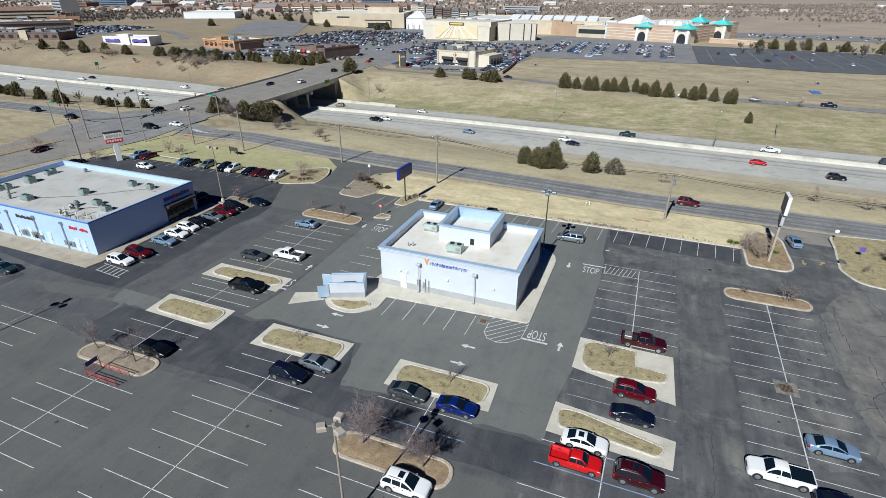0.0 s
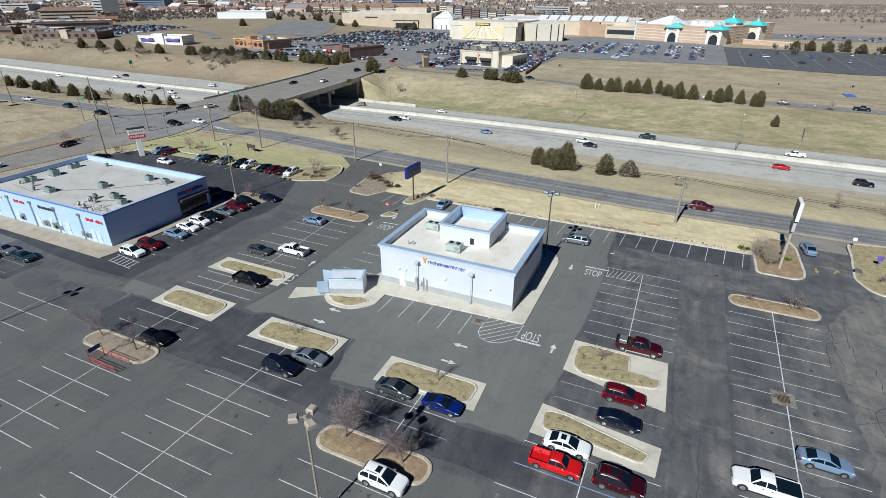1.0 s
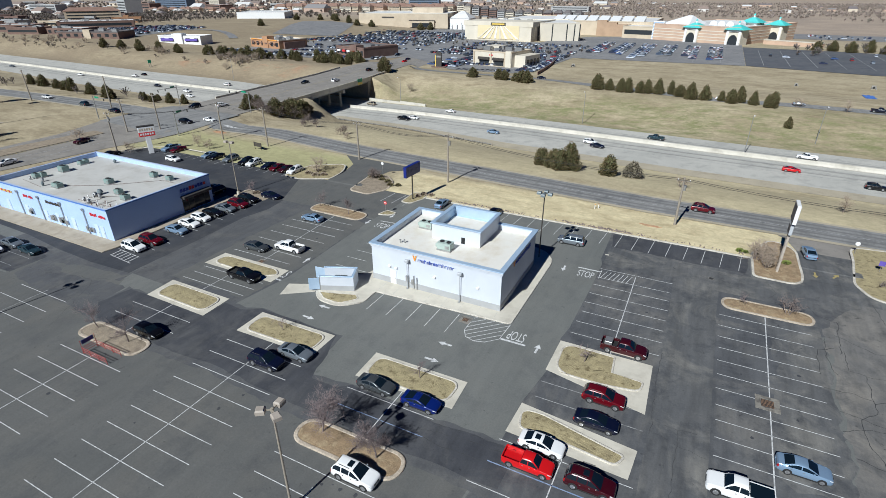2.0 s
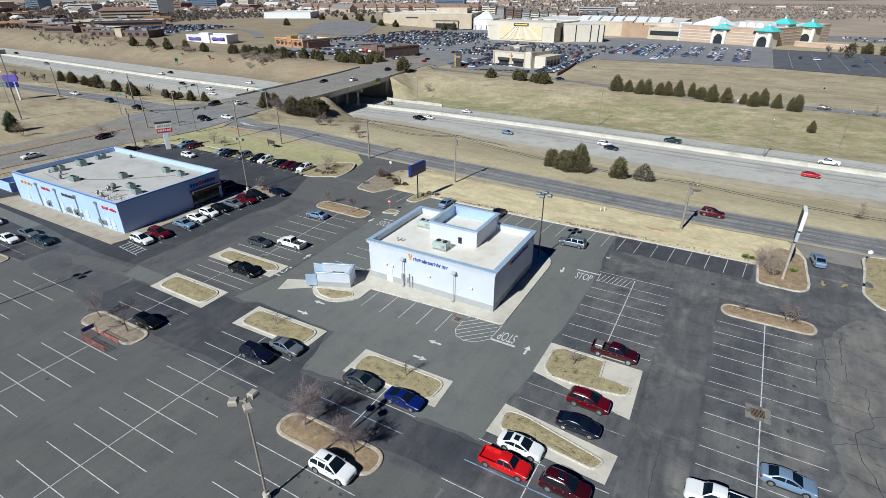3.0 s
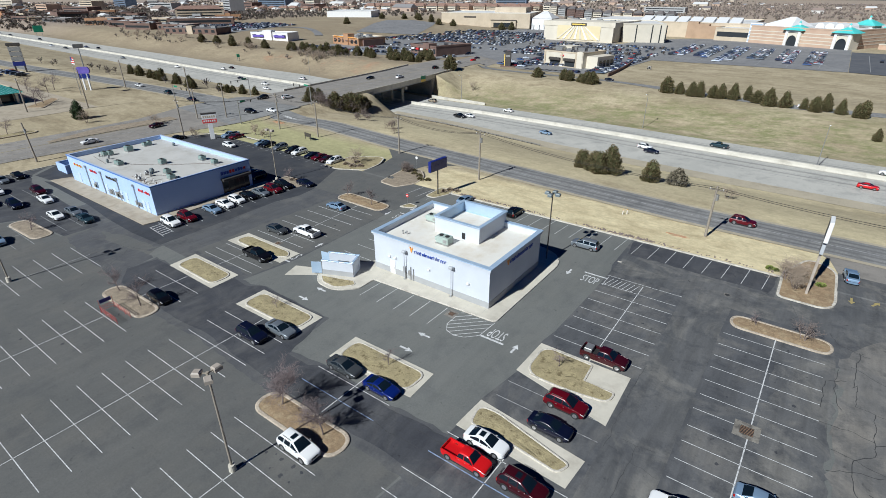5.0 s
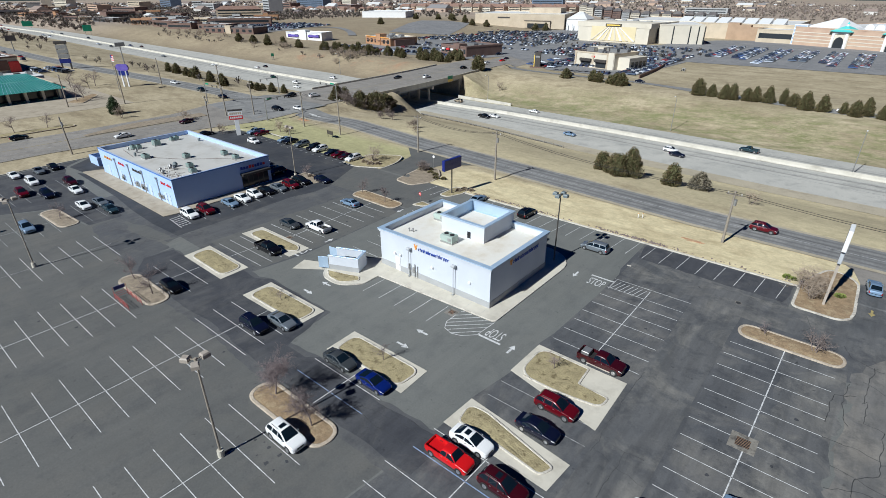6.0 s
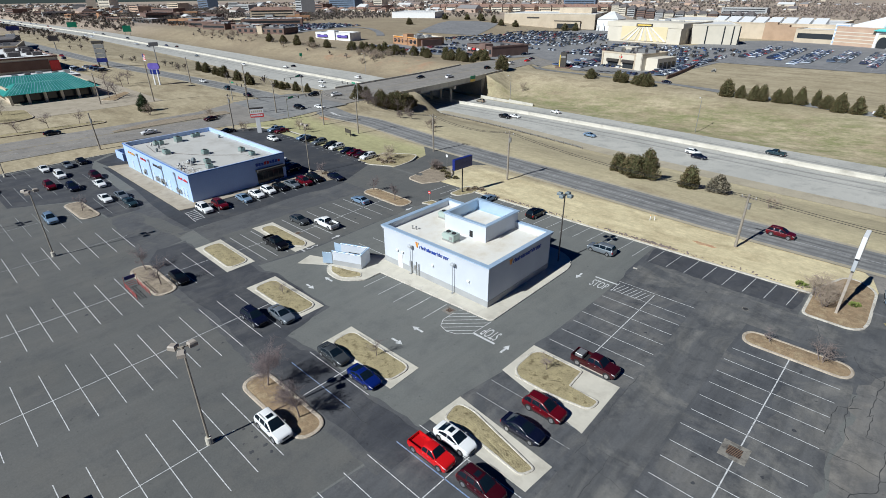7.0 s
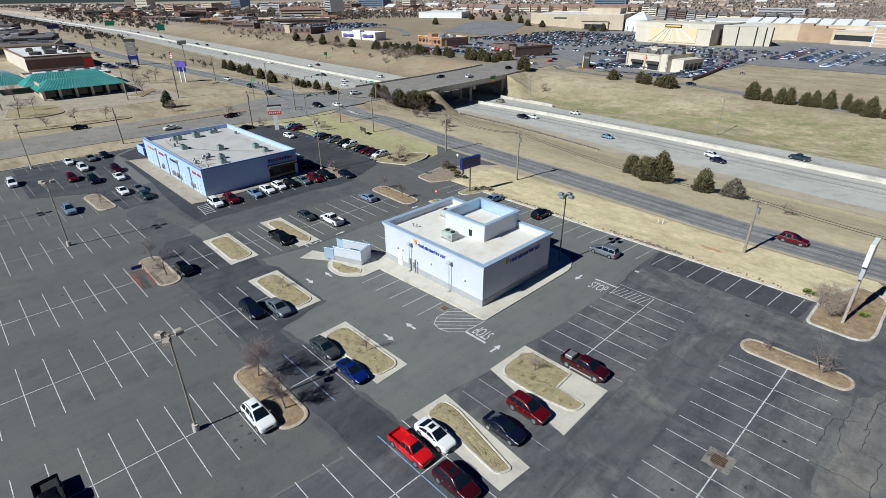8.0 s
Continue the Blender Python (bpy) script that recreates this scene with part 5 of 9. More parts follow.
def ac_unit(x, y, z, w, d, h, rz=0, group="rooftop units", mat=None):
    mat = mat or AC_GREEN
    u = thing("rooftop_unit", pose(x, y, z, 0, 0, rz), "pale green rooftop air-conditioning unit on a curb", "air conditioner", group)
    part("curb", block((-w / 2 - 0.05, w / 2 + 0.05, -d / 2 - 0.05, d / 2 + 0.05, 0, 0.22)), STEEL, u)
    part("casing", block((-w / 2, w / 2, -d / 2, d / 2, 0.22, h), bevel=0.03), mat, u)
    part("hood", block((-w / 2 - 0.28, -w / 2, -d / 2 + 0.1, d / 2 - 0.1, 0.45, h * 0.8), bevel=0.03), mat, u)
    for sx in (-0.25, 0.25):
        bm = tube(bmesh.new(), (sx * w, 0, h), (sx * w, 0, h + 0.1), min(w, d) * 0.24, min(w, d) * 0.24, 16)
        fan = part("fan_guard", bm, DARK, u)
    part("vent", block((w * 0.1, w * 0.4, -d / 2 - 0.012, -d / 2, 0.4, h * 0.75)), STEEL, u)
    return u


AC_PALE = rough_mat("sun_faded_green_steel", (0.38, 0.46, 0.41), (0.44, 0.52, 0.47), 1.0, 0.5, metal=0.1)
ac_unit(-22.6, 61.7, ZR, 2.1, 1.4, 1.2, mat=AC_PALE)
ac_unit(-28.6, 67.2, ZR, 2.1, 1.3, 1.1, mat=AC_PALE)
for x, y in ((-29.6, 60.7), (-29.0, 60.9)):
    v = solid("roof_vent_pipe", tube(tube(bmesh.new(), (0, 0, 0), (0, 0, 0.45), 0.08, 0.08, 8), (0, 0, 0.45), (0, 0, 0.55), 0.16, 0.12, 10), STEEL, "small metal vent pipe on the roof", "vent pipe", group="roof vents", m=pose(x, y, ZR))

# refuse enclosure
enc = thing("refuse_enclosure", pose(-35.7, 53.3, 0.1, 0, 0, 23) @ Matrix.Diagonal((0.94, 0.83, 0.98, 1)), "white block refuse enclosure with open pale blue gates", "enclosure")
part("wall", block((-2.6, 2.6, -1.75, -1.5, 0.05, 2.3)), WHITE_WALL, enc)
part("wall", block((-2.6, 2.6, 1.5, 1.75, 0.05, 2.3)), WHITE_WALL, enc)
part("wall", block((2.35, 2.6, -1.5, 1.5, 0.05, 2.3)), WHITE_WALL, enc)
part("wall_base", block((-2.63, 2.63, -1.78, -1.752, 0.05, 0.85)), GREY_WALL, enc, "grey stucco base course")
for b in ((-2.66, 2.66, -1.82, -1.44), (-2.66, 2.66, 1.44, 1.82), (2.29, 2.66, -1.44, 1.44)):
    part("coping", block((*b, 2.3, 2.42), bevel=0.02), TRIM_BLUE, enc, "pale blue metal coping")
for y, a in ((-1.75, -170), (1.75, 165)):
    g = part("gate", block((0, 1.7, -0.04, 0.04, 0.2, 2.1), bevel=0.01), TRIM_BLUE, enc, "pale blue steel gate, swung open")
    g.matrix_basis = pose(-2.6, y, 0, 0, 0, a)
part("gate_post", tube(bmesh.new(), (-2.62, -1.75, 0), (-2.62, -1.75, 2.3), 0.07, 0.07, 8), STEEL, enc)
bin_ = thing("refuse_container", pose(-35.6, 53.4, 0.14, 0, 0, 23), "dark green steel refuse container with a black lid", "refuse container")
part("bin_body", block((-0.9, 0.9, -0.7, 0.7, 0.1, 1.25), bevel=0.03), PINE, bin_)
part("lid", block((-0.92, 0.92, -0.72, 0.72, 1.25, 1.32), bevel=0.02), DARK, bin_)
solid("refuse_apron", prism(bmesh.new(), [(-42.0, 47.6), (-38.0, 50.4), (-38.6, 52.4), (-42.9, 50.5)], -0.05, 0.02), CONCRETE, "pale concrete apron before the refuse enclosure", "apron", "structure")


# ---- lamp posts ----
def lot_lamp(x, y, h, heads, metal, label, base=True, z=0.0):
    p = thing("lot_lamp_post", pose(x, y, z), label, "lamp post", "lot lamp posts")
    if base:
        part("footing", tube(bmesh.new(), (0, 0, -0.05), (0, 0, 0.75), 0.32, 0.30, 14), CONCRETE, p, "round concrete footing")
    part("pole", tube(bmesh.new(), (0, 0, 0.7 if base else 0), (0, 0, h), 0.11, 0.085, 10), metal[0], p)
    part("hub", tube(bmesh.new(), (0, 0, h - 0.15), (0, 0, h + 0.15), 0.13, 0.13, 10), metal[0], p)
    for a in heads:
        r = Matrix.Rotation(radians(a), 4, "Z")
        bm = bmesh.new()
        bx(bm, 0.1, 0.55, -0.04, 0.04, h - 0.02, h + 0.06, r)
        part("arm", bm, metal[0], p)
        bm = bmesh.new()
        lid = [(0.5, -0.32), (1.2, -0.32), (1.2, 0.32), (0.5, 0.32)]
        bot = [bm.verts.new(r @ Vector((cx, cy, h - 0.2))) for cx, cy in lid]
        mid = [bm.verts.new(r @ Vector((cx, cy, h + 0.12))) for cx, cy in lid]
        top = [bm.verts.new(r @ Vector((0.85 + (cx - 0.85) * 0.75, cy * 0.75, h + 0.24))) for cx, cy in lid]
        bm.faces.new(bot[::-1])
        bm.faces.new(top)
        for lo, hi in ((bot, mid), (mid, top)):
            for k in range(4):
                bm.faces.new((lo[k], lo[(k + 1) % 4], hi[(k + 1) % 4], hi[k]))
        hd = part("lamp_head", bm, metal[1], p)
        bm = bmesh.new()
        bx(bm, 0.56, 1.14, -0.26, 0.26, h - 0.22, h - 0.2, r)
        part("lens", bm, HEADLAMP, hd, "glass lens")
    return p


LAMP_PALE = rough_mat("pale_grey_lamp_paint", (0.40, 0.42, 0.44), (0.46, 0.48, 0.50), 1.5, 0.5)
TAN, BRONZE = (POLE_TAN, LAMP_TAN), (POLE_DARK, LAMP_GREY)
lot_lamp(-17.35, 22.1, 11.0, (-27, 93, 213), TAN, "tan lot lamp post with three square heads on a concrete footing")
lot_lamp(-73.1, 22.7, 11.0, (-27, 93, 213), TAN, "tan lot lamp post with three square heads on a concrete footing")
lot_lamp(-12.3, 75.0, 10.9, (0, 90, 180, 270), BRONZE, "dark bronze lamp post with four pale heads", False, 0.14)
lot_lamp(-77.8, 74.3, 11.3, (0, 180), TAN, "tan steel lot lamp post with two heads", True)
lot_lamp(-128.5, 26.0, 10.5, (0, 180), TAN, "tan steel lot lamp post with two heads", True)
lot_lamp(-95.0, 9.0, 11.0, (-27, 93, 213), TAN, "tan lot lamp post with three square heads on a concrete footing")
for x in (-26.4, -18.15):
    lp_ = thing("wall_lamp_post", pose(x, 57.0, 0.14), "grey lamp post standing against the store wall", "lamp post", "lamp posts by the store")
    part("pole", tube(bmesh.new(), (0, 0, 0), (0, 0, 4.4), 0.06, 0.05, 8), LAMP_PALE, lp_)
    part("lamp_head", block((-0.33, 0.33, -0.27, 0.27, 4.3, 4.7), bevel=0.08), LAMP_PALE, lp_, "square grey lamp head")
    part("foot_plate", block((-0.18, 0.18, -0.18, 0.18, 0, 0.05)), STEEL, lp_)

# ---- the blue store ----
blue = thing("retail_building", pose(0, 0, 0), "long pale blue painted retail building with a flat tan roof", "building")
X0, X1, Y0, Y1, ZP, ZR = -115.2, -79.4, 48.0, 69.2, 5.8, 4.95
W = 0.4
BLUE_COPING = rough_mat("pale_blue_coping", (0.40, 0.47, 0.62), (0.46, 0.53, 0.67), 0.6, 0.5)
for b in ((X0, X1, Y0, Y0 + W), (X1 - W, X1, Y0 + W, Y1), (X0, X0 + W, Y0 + W, Y1), (X0 + W, X1 - W, Y1 - W, Y1)):
    part("wall", block((*b, 0, ZP)), BLUE_WALL, blue)
for b in ((X0 - 0.06, X1 + 0.06, Y0 - 0.06, Y0 + 0.4), (X1 - 0.4, X1 + 0.06, Y0 + 0.4, Y1 + 0.06), (X0 - 0.06, X0 + 0.4, Y0 + 0.4, Y1 + 0.06), (X0 + 0.4, X1 - 0.4, Y1 - 0.4, Y1 + 0.06)):
    part("parapet_cap", block((*b, ZP, ZP + 0.1), bevel=0.02), BLUE_COPING, blue, "pale blue metal coping")
for b in ((X0 - 0.1, X1 + 0.1, Y0 - 0.1, Y0 - 0.062), (X1 + 0.062, X1 + 0.1, Y0 - 0.06, Y1 + 0.1), (X0 - 0.1, X0 - 0.062, Y0 - 0.06, Y1 + 0.1)):
    part("blue_band", block((*b, ZP - 0.12, ZP + 0.12)), BLUE_CAP, blue, "deep blue metal fascia band")
part("roof", block((X0 + W, X1 - W, Y0 + W, Y1 - W, 4.6, ZR)), ROOF_TAN, blue, "flat tan membrane roof with stains")
DOOR_PALE = rough_mat("pale_painted_door", (0.50, 0.60, 0.74), (0.56, 0.66, 0.79), 0.8, 0.5)
# service doors, drain pipes and meters along the south wall
for k, x in enumerate((-82.0, -83.5, -90.2, -92.4, -95.0, -98.6, -104.8, -111.2)):
    d = part("door", block((x - 0.55, x + 0.55, Y0 - 0.06, Y0, 0.15, 2.4)), DOOR_PALE, blue, "pale steel service door")
    part("handle", block((x + 0.38, x + 0.46, Y0 - 0.14, Y0 - 0.06, 1.05, 1.2)), STEEL, d)
for x in (-86.0, -92.8, -99.6, -106.4):
    part("drain_pipe", block((x - 0.09, x + 0.09, Y0 - 0.18, Y0, 0.15, 4.8), (x - 0.25, x + 0.25, Y0 - 0.3, Y0, 4.6, 5.0)), STEEL, blue, "square metal drain pipe with a collector head")
rnd = random.Random(8)
for k in range(14):
    x = (-85.6, -96.2, -103.6, -93.6)[k % 4] + rnd.gauss(0, 0.8)
    part("meter_box", block((x - 0.3, x + 0.3, Y0 - 0.28, Y0, 0.8, 0.8 + rnd.uniform(0.6, 1.2)), bevel=0.02), STEEL, blue, "grey utility cabinet")
for x0, w, mt in ((-84.2, 4.2, LOGO_RED), (-97.3, 4.4, POLE_DARK), (-104.5, 3.0, LOGO_RED), (-112.3, 4.0, LOGO_YELLOW)):
    s = part("wall_sign", block((x0, x0 + w, Y0 - 0.05, Y0, 4.3, 4.34)), BLUE_WALL, blue, "row of raised sign shapes on the wall")
    for k in range(9):
        a = x0 + w * k / 9
        if k == 4 and mt is LOGO_RED:
            continue
        part("sign_shape", block((a, a + w / 9 * 0.7, Y0 - 0.14, Y0 - 0.051, 4.05 + 0.08 * (k % 2), 4.6 - 0.08 * (k % 3))), LOGO_RED if mt is LOGO_YELLOW and k % 3 == 1 else mt, s)
# shop front on the east wall
part("canopy", block((X1, X1 + 1.1, 62.0, 68.6, 3.0, 3.5), bevel=0.04), POLE_DARK, blue, "dark canopy over the shop front")
for k in range(5):
    f = part("shop_window", block((X1, X1 + 0.06, 62.3 + 1.25 * k, 63.45 + 1.25 * k, 0.3, 2.9)), WINDOW, blue, "dark shop-front pane")
    part("window_bar", block((X1, X1 + 0.1, 62.2 + 1.25 * k, 62.3 + 1.25 * k, 0.1, 2.95)), POLE_DARK, f)
s = part("wall_sign", block((X1, X1 + 0.05, 62.2, 68.2, 4.5, 4.54)), BLUE_WALL, blue, "row of dark and red raised sign shapes")
for k in range(9):
    part("sign_shape", block((X1 + 0.051, X1 + 0.14, 62.2 + 0.66 * k, 62.7 + 0.66 * k, 4.2, 4.85 - 0.07 * (k % 3))), LOGO_RED if k in (3, 4, 8) else LOGO_BLUE, s)
solid("store_walk", prism(bmesh.new(), [(-119.0, 44.6), (-77.4, 44.4), (-76.9, 46.8), (-76.9, 72.6), (-79.4, 72.6), (-79.4, 48.0), (-115.2, 48.0), (-117.5, 48.6)], -0.05, 0.14), TAN_CONCRETE, "tan concrete walk along the blue building", "walkway", "structure")
solid("service_shed", block((-126.2, -121.0, 48.8, 49.1, 0, 2.0), (-126.2, -125.9, 49.1, 53.0, 0, 2.0), (-121.3, -121.0, 49.1, 53.0, 0, 2.0), (-125.9, -121.3, 52.7, 53.0, 0, 2.0)), BLUE_WALL, "pale blue block enclosure beside the building", "enclosure")
for x, y, w, d, h in ((-110.8, 53.9, 1.8, 1.3, 1.1), (-110.0, 54.8, 1.3, 1.3, 1.2), (-110.0, 58.8, 2.2, 1.8, 1.5), (-111.4, 63.2, 1.6, 1.2, 1.0), (-111.3, 64.2, 1.2, 1.2, 1.2), (-101.1, 52.5, 2.6, 1.5, 1.1), (-94.3, 58.3, 1.8, 1.6, 1.2), (-89.9, 64.8, 1.7, 1.4, 1.2), (-85.4, 64.9, 1.6, 1.3, 1.1), (-87.2, 55.5, 1.7, 1.4, 1.1), (-83.4, 54.2, 1.7, 1.5, 1.1)):
    ac_unit(x, y, ZR, w * 0.75, d * 0.78, h * 0.85)
rnd = random.Random(14)
for k, (x, y) in enumerate([(-89.7, 52.6), (-90.1, 53.8), (-89.4, 50.4), (-87.2, 49.9), (-104.5, 51.7), (-107.2, 53.1), (-110.7, 52.7), (-106.1, 67.3), (-88.1, 52.5)]):
    r = rnd.uniform(0.26, 0.42) + 0.2 * (k < 2)
    solid("roof_exhaust_fan", tube(tube(bmesh.new(), (0, 0, 0), (0, 0, 0.45), r * 0.7, r * 0.7, 10), (0, 0, 0.45), (0, 0, rnd.uniform(0.65, 1.0)), r, r * 0.5, 12), LAMP_GREY if k % 3 == 1 else STEEL, "metal exhaust fan on the roof", "vent", group="roof fans", m=pose(x, y, ZR))
# a cluster of vent stacks and pipe runs over the south-east bay
for k in range(16):
    x, y, h = rnd.uniform(-90.5, -80.5), rnd.uniform(48.9, 52.6), rnd.uniform(0.35, 0.9)
    solid("vent_stack", tube(tube(bmesh.new(), (0, 0, 0), (0, 0, h), 0.07, 0.07, 8), (0, 0, h), (0, 0, h + 0.12), 0.13, 0.1, 8), BRICK_DARK if k % 3 == 0 else WHITE, "short vent stack with a cap on the roof", "vent", group="vent stacks", m=pose(x, y, ZR))
for a, b in (((-112, 52), (-104, 51)), ((-102, 52.5), (-93.5, 57.5)), ((-93.5, 57.5), (-86.5, 64)), ((-86.5, 64), (-83, 64)), ((-91, 50.2), (-81, 50.6)), ((-90.5, 51.6), (-86, 54.6)), ((-85, 49.2), (-84.4, 53)), ((-88, 49.4), (-87.6, 52.4))):
    solid("gas_pipe", tube(bmesh.new(), (*a, ZR + 0.1), (*b, ZR + 0.1), 0.035, 0.035, 6), BARK, "thin gas pipe on low roof blocks", "pipe", group="roof pipes")

# ---- signs by the road ----
def shapes_on(parent, m, w, h, n, mat, nm="sign_shape", seed=1):
    rnd = random.Random(seed)
    x = 0.0
    for k in range(n):
        ww = w / n * rnd.uniform(0.55, 0.85)
        bm = bmesh.new()
        bx(bm, x, x + ww, 0, h * rnd.uniform(0.75, 1), 0, 0.03, m)
        part(nm, bm, mat, parent)
        x += w / n


ps = thing("roadside_sign", pose(-43.3, 88.2, 0.1, 0, 0, -3), "dark blue box sign on a slim black pole", "sign")
part("pole", tube(bmesh.new(), (0, 0, 0), (0, 0, 5.4), 0.14, 0.12, 10), POLE_DARK, ps)
cab = part("cabinet", block((-0.35, 0.35, -2.6, 2.6, 5.3, 7.5), bevel=0.05), SIGN_BLUE, ps)
shapes_on(cab, Matrix.Translation((0.36, -1.7, 6.2)) @ Matrix.Rotation(radians(90), 4, "Z") @ Matrix.Rotation(radians(90), 4, "X"), 3.4, 0.6, 7, SIGN_BLUE)
part("face", block((0.35, 0.365, -2.4, 2.4, 5.5, 7.3)), SIGN_BLUE, cab, "glossy dark blue sign face")

es = thing("pylon_sign", pose(21.8, 86.9, 0.12, 0, 0, -1), "tall pylon sign with stacked panels on tan steel legs", "sign")
for y in (-0.3, 0.3):
    part("leg", block((-0.15, 0.15, y - 0.13, y + 0.13, 0, 8.6)), LAMP_TAN, es)
part("upper_cabinet", block((-0.25, 0.25, -1.5, 1.5, 8.3, 11.2), bevel=0.05), WHITE, es, "white upper sign cabinet")
part("upper_face", block((-0.27, -0.25, -1.4, 1.4, 8.45, 11.05)), ROOF_DARK, es, "dark grey sign face")
part("lower_cabinet", block((-0.22, 0.22, -0.95, 0.95, 6.4, 8.0), bevel=0.05), LAMP_PALE, es)
part("lower_face", block((-0.24, -0.22, -0.85, 0.85, 6.5, 7.9)), ROOF_DARK, es, "grey sign face")
part("brace", block((-0.1, 0.1, -0.17, 0.17, 5.2, 5.4)), POLE_DARK, es)

ms = thing("monument_sign", pose(-122.3, 86.8, 0.0, 0, 0, 62) @ Matrix.Diagonal((0.85, 0.85, 0.82, 1)), "white pylon sign with a red panel", "sign")
part("column", block((-0.7, 0.7, -0.4, 0.4, 0, 5.6), bevel=0.03), WHITE, ms)
part("red_panel", block((-2.2, 2.2, -0.45, 0.45, 5.6, 6.9), bevel=0.03), LOGO_RED, ms)
part("white_panel", block((-2.2, 2.2, -0.45, 0.45, 6.9, 8.6), bevel=0.03), WHITE, ms)
part("header", block((-2.4, 2.4, -0.5, 0.5, 8.6, 9.0), bevel=0.03), POLE_DARK, ms)
for k in range(6):
    part("sign_shape", block((-1.9 + 0.65 * k, -1.45 + 0.65 * k, -0.47, -0.45, 6.0, 6.6)), WHITE, ms)
    part("sign_shape", block((-1.9 + 0.65 * k, -1.45 + 0.65 * k, -0.47, -0.45, 7.4, 8.1)), BRICK_TAN, ms)

fs = thing("dealership_sign", pose(-222, 96, 2.4, 0, 0, 35) @ Matrix.Diagonal((0.62, 0.62, 0.78, 1)), "oval-topped purple and blue sign on two white legs", "sign")
for x in (-1.7, 1.7):
    part("leg", block((x - 0.4, x + 0.4, -0.4, 0.4, 0, 8.5)), WHITE, fs)
bm = prism(bmesh.new(), rounded([(-4.2, 0), (4.2, 0), (4.2, 3.2), (-4.2, 3.2)], 1.6), -0.5, 0.5)
bmesh.ops.transform(bm, matrix=Matrix.Translation((0, 0, 8.2)) @ Matrix.Rotation(radians(90), 4, "X"), verts=bm.verts[:])
part("panel", bm, PURPLE, fs)
part("lower_panel", block((-3.2, 3.2, -0.4, 0.4, 5.8, 8.1), bevel=0.05), SIGN_BLUE, fs)
flag = thing("flag_pole", pose(-214, 90, 2.3), "slim flag pole with a limp flag", "flag pole")
part("pole", tube(bmesh.new(), (0, 0, 0), (0, 0, 14), 0.12, 0.06, 8), STEEL, flag)
for k in range(6):
    part("flag_stripe", block((0.1, 2.6, -0.03 + 0.02 * (k % 2), 0.03 + 0.02 * (k % 2), 11.2 + 0.4 * k, 11.58 + 0.4 * k)), LOGO_RED if k % 2 else WHITE, flag)
part("flag_canton", block((0.08, 1.2, -0.045, 0.07, 12.4, 13.6)), SIGN_BLUE, flag)

# cart corral with a small sign
cc = thing("cart_corral", pose(-51.3, 27.7, 0) @ Matrix.Diagonal((0.56, 0.88, 0.9, 1)), "red steel shopping-cart corral with a small blue sign", "cart corral")
for y in (-0.95, 0.95):
    for z in (0.35, 0.7, 1.0):
        part("rail", tube(bmesh.new(), (-4.0, y, z), (4.0, y, z), 0.04, 0.04, 6), CORRAL_RED, cc)
    for x in (-4.0, -1.4, 1.4, 4.0):
        part("post", tube(bmesh.new(), (x, y, 0), (x, y, 1.05), 0.045, 0.045, 6), CORRAL_RED, cc)
for z in (0.35, 0.7, 1.0):
    part("rail", tube(bmesh.new(), (-4.0, -0.95, z), (-4.0, 0.95, z), 0.04, 0.04, 6), CORRAL_RED, cc)
for y in (-0.95, 0.95):
    part("sign_post", tube(bmesh.new(), (-3.9, y, 0), (-3.9, y, 2.1), 0.04, 0.04, 6), CORRAL_RED, cc)
part("sign_panel", block((-3.95, -3.85, -0.8, 0.8, 1.45, 2.05), bevel=0.01), SIGN_BLUE, cc, "small dark blue sign panel")

# small traffic signs
def small_sign(x, y, rz, shape, mat, label, h=2.2):
    s = thing("traffic_sign", pose(x, y, float(land_z(x, y)) if y > 91 else 0.0, 0, 0, rz), label, "traffic sign", "traffic signs")
    part("post", tube(bmesh.new(), (0, 0, 0), (0, 0, h), 0.035, 0.035, 6), STEEL, s)
    bm = tube(bmesh.new(), (0, -0.05, h), (0, -0.03, h), 0.34, 0.34, 16) if shape == "round" else block((-0.4, 0.4, -0.05, -0.03, h - 0.4, h + 0.4))
    part("plate", bm, mat, s)
    if mat is LOGO_RED:
        part("bar", block((-0.23, 0.23, -0.056, -0.051, h - 0.08, h + 0.08)), WHITE, s)


small_sign(-44.4, 79.6, 0, "round", LOGO_RED, "red no-entry sign with a white bar on a thin post")
small_sign(-57.6, 99.2, 0, "round", WHITE, "white round sign plate on a thin post", 3.0)
small_sign(33.6, 99.4, 0, "round", WHITE, "white round sign plate on a thin post")
small_sign(35.8, 93.5, 0, "square", PURPLE, "small purple square sign on a thin post", 1.6)
bb = thing("yard_sign", pose(-100.5, 103.0, 0.0, 0, 0, -8), "low dark green board sign on two posts", "sign")
part("board", block((-1.6, 1.6, -0.06, 0.06, 0.4, 1.5)), POLE_DARK, bb)
for x in (-1.3, 1.3):
    part("post", block((x - 0.06, x + 0.06, -0.06, 0.06, -0.4, 1.6)), POLE_DARK, bb)


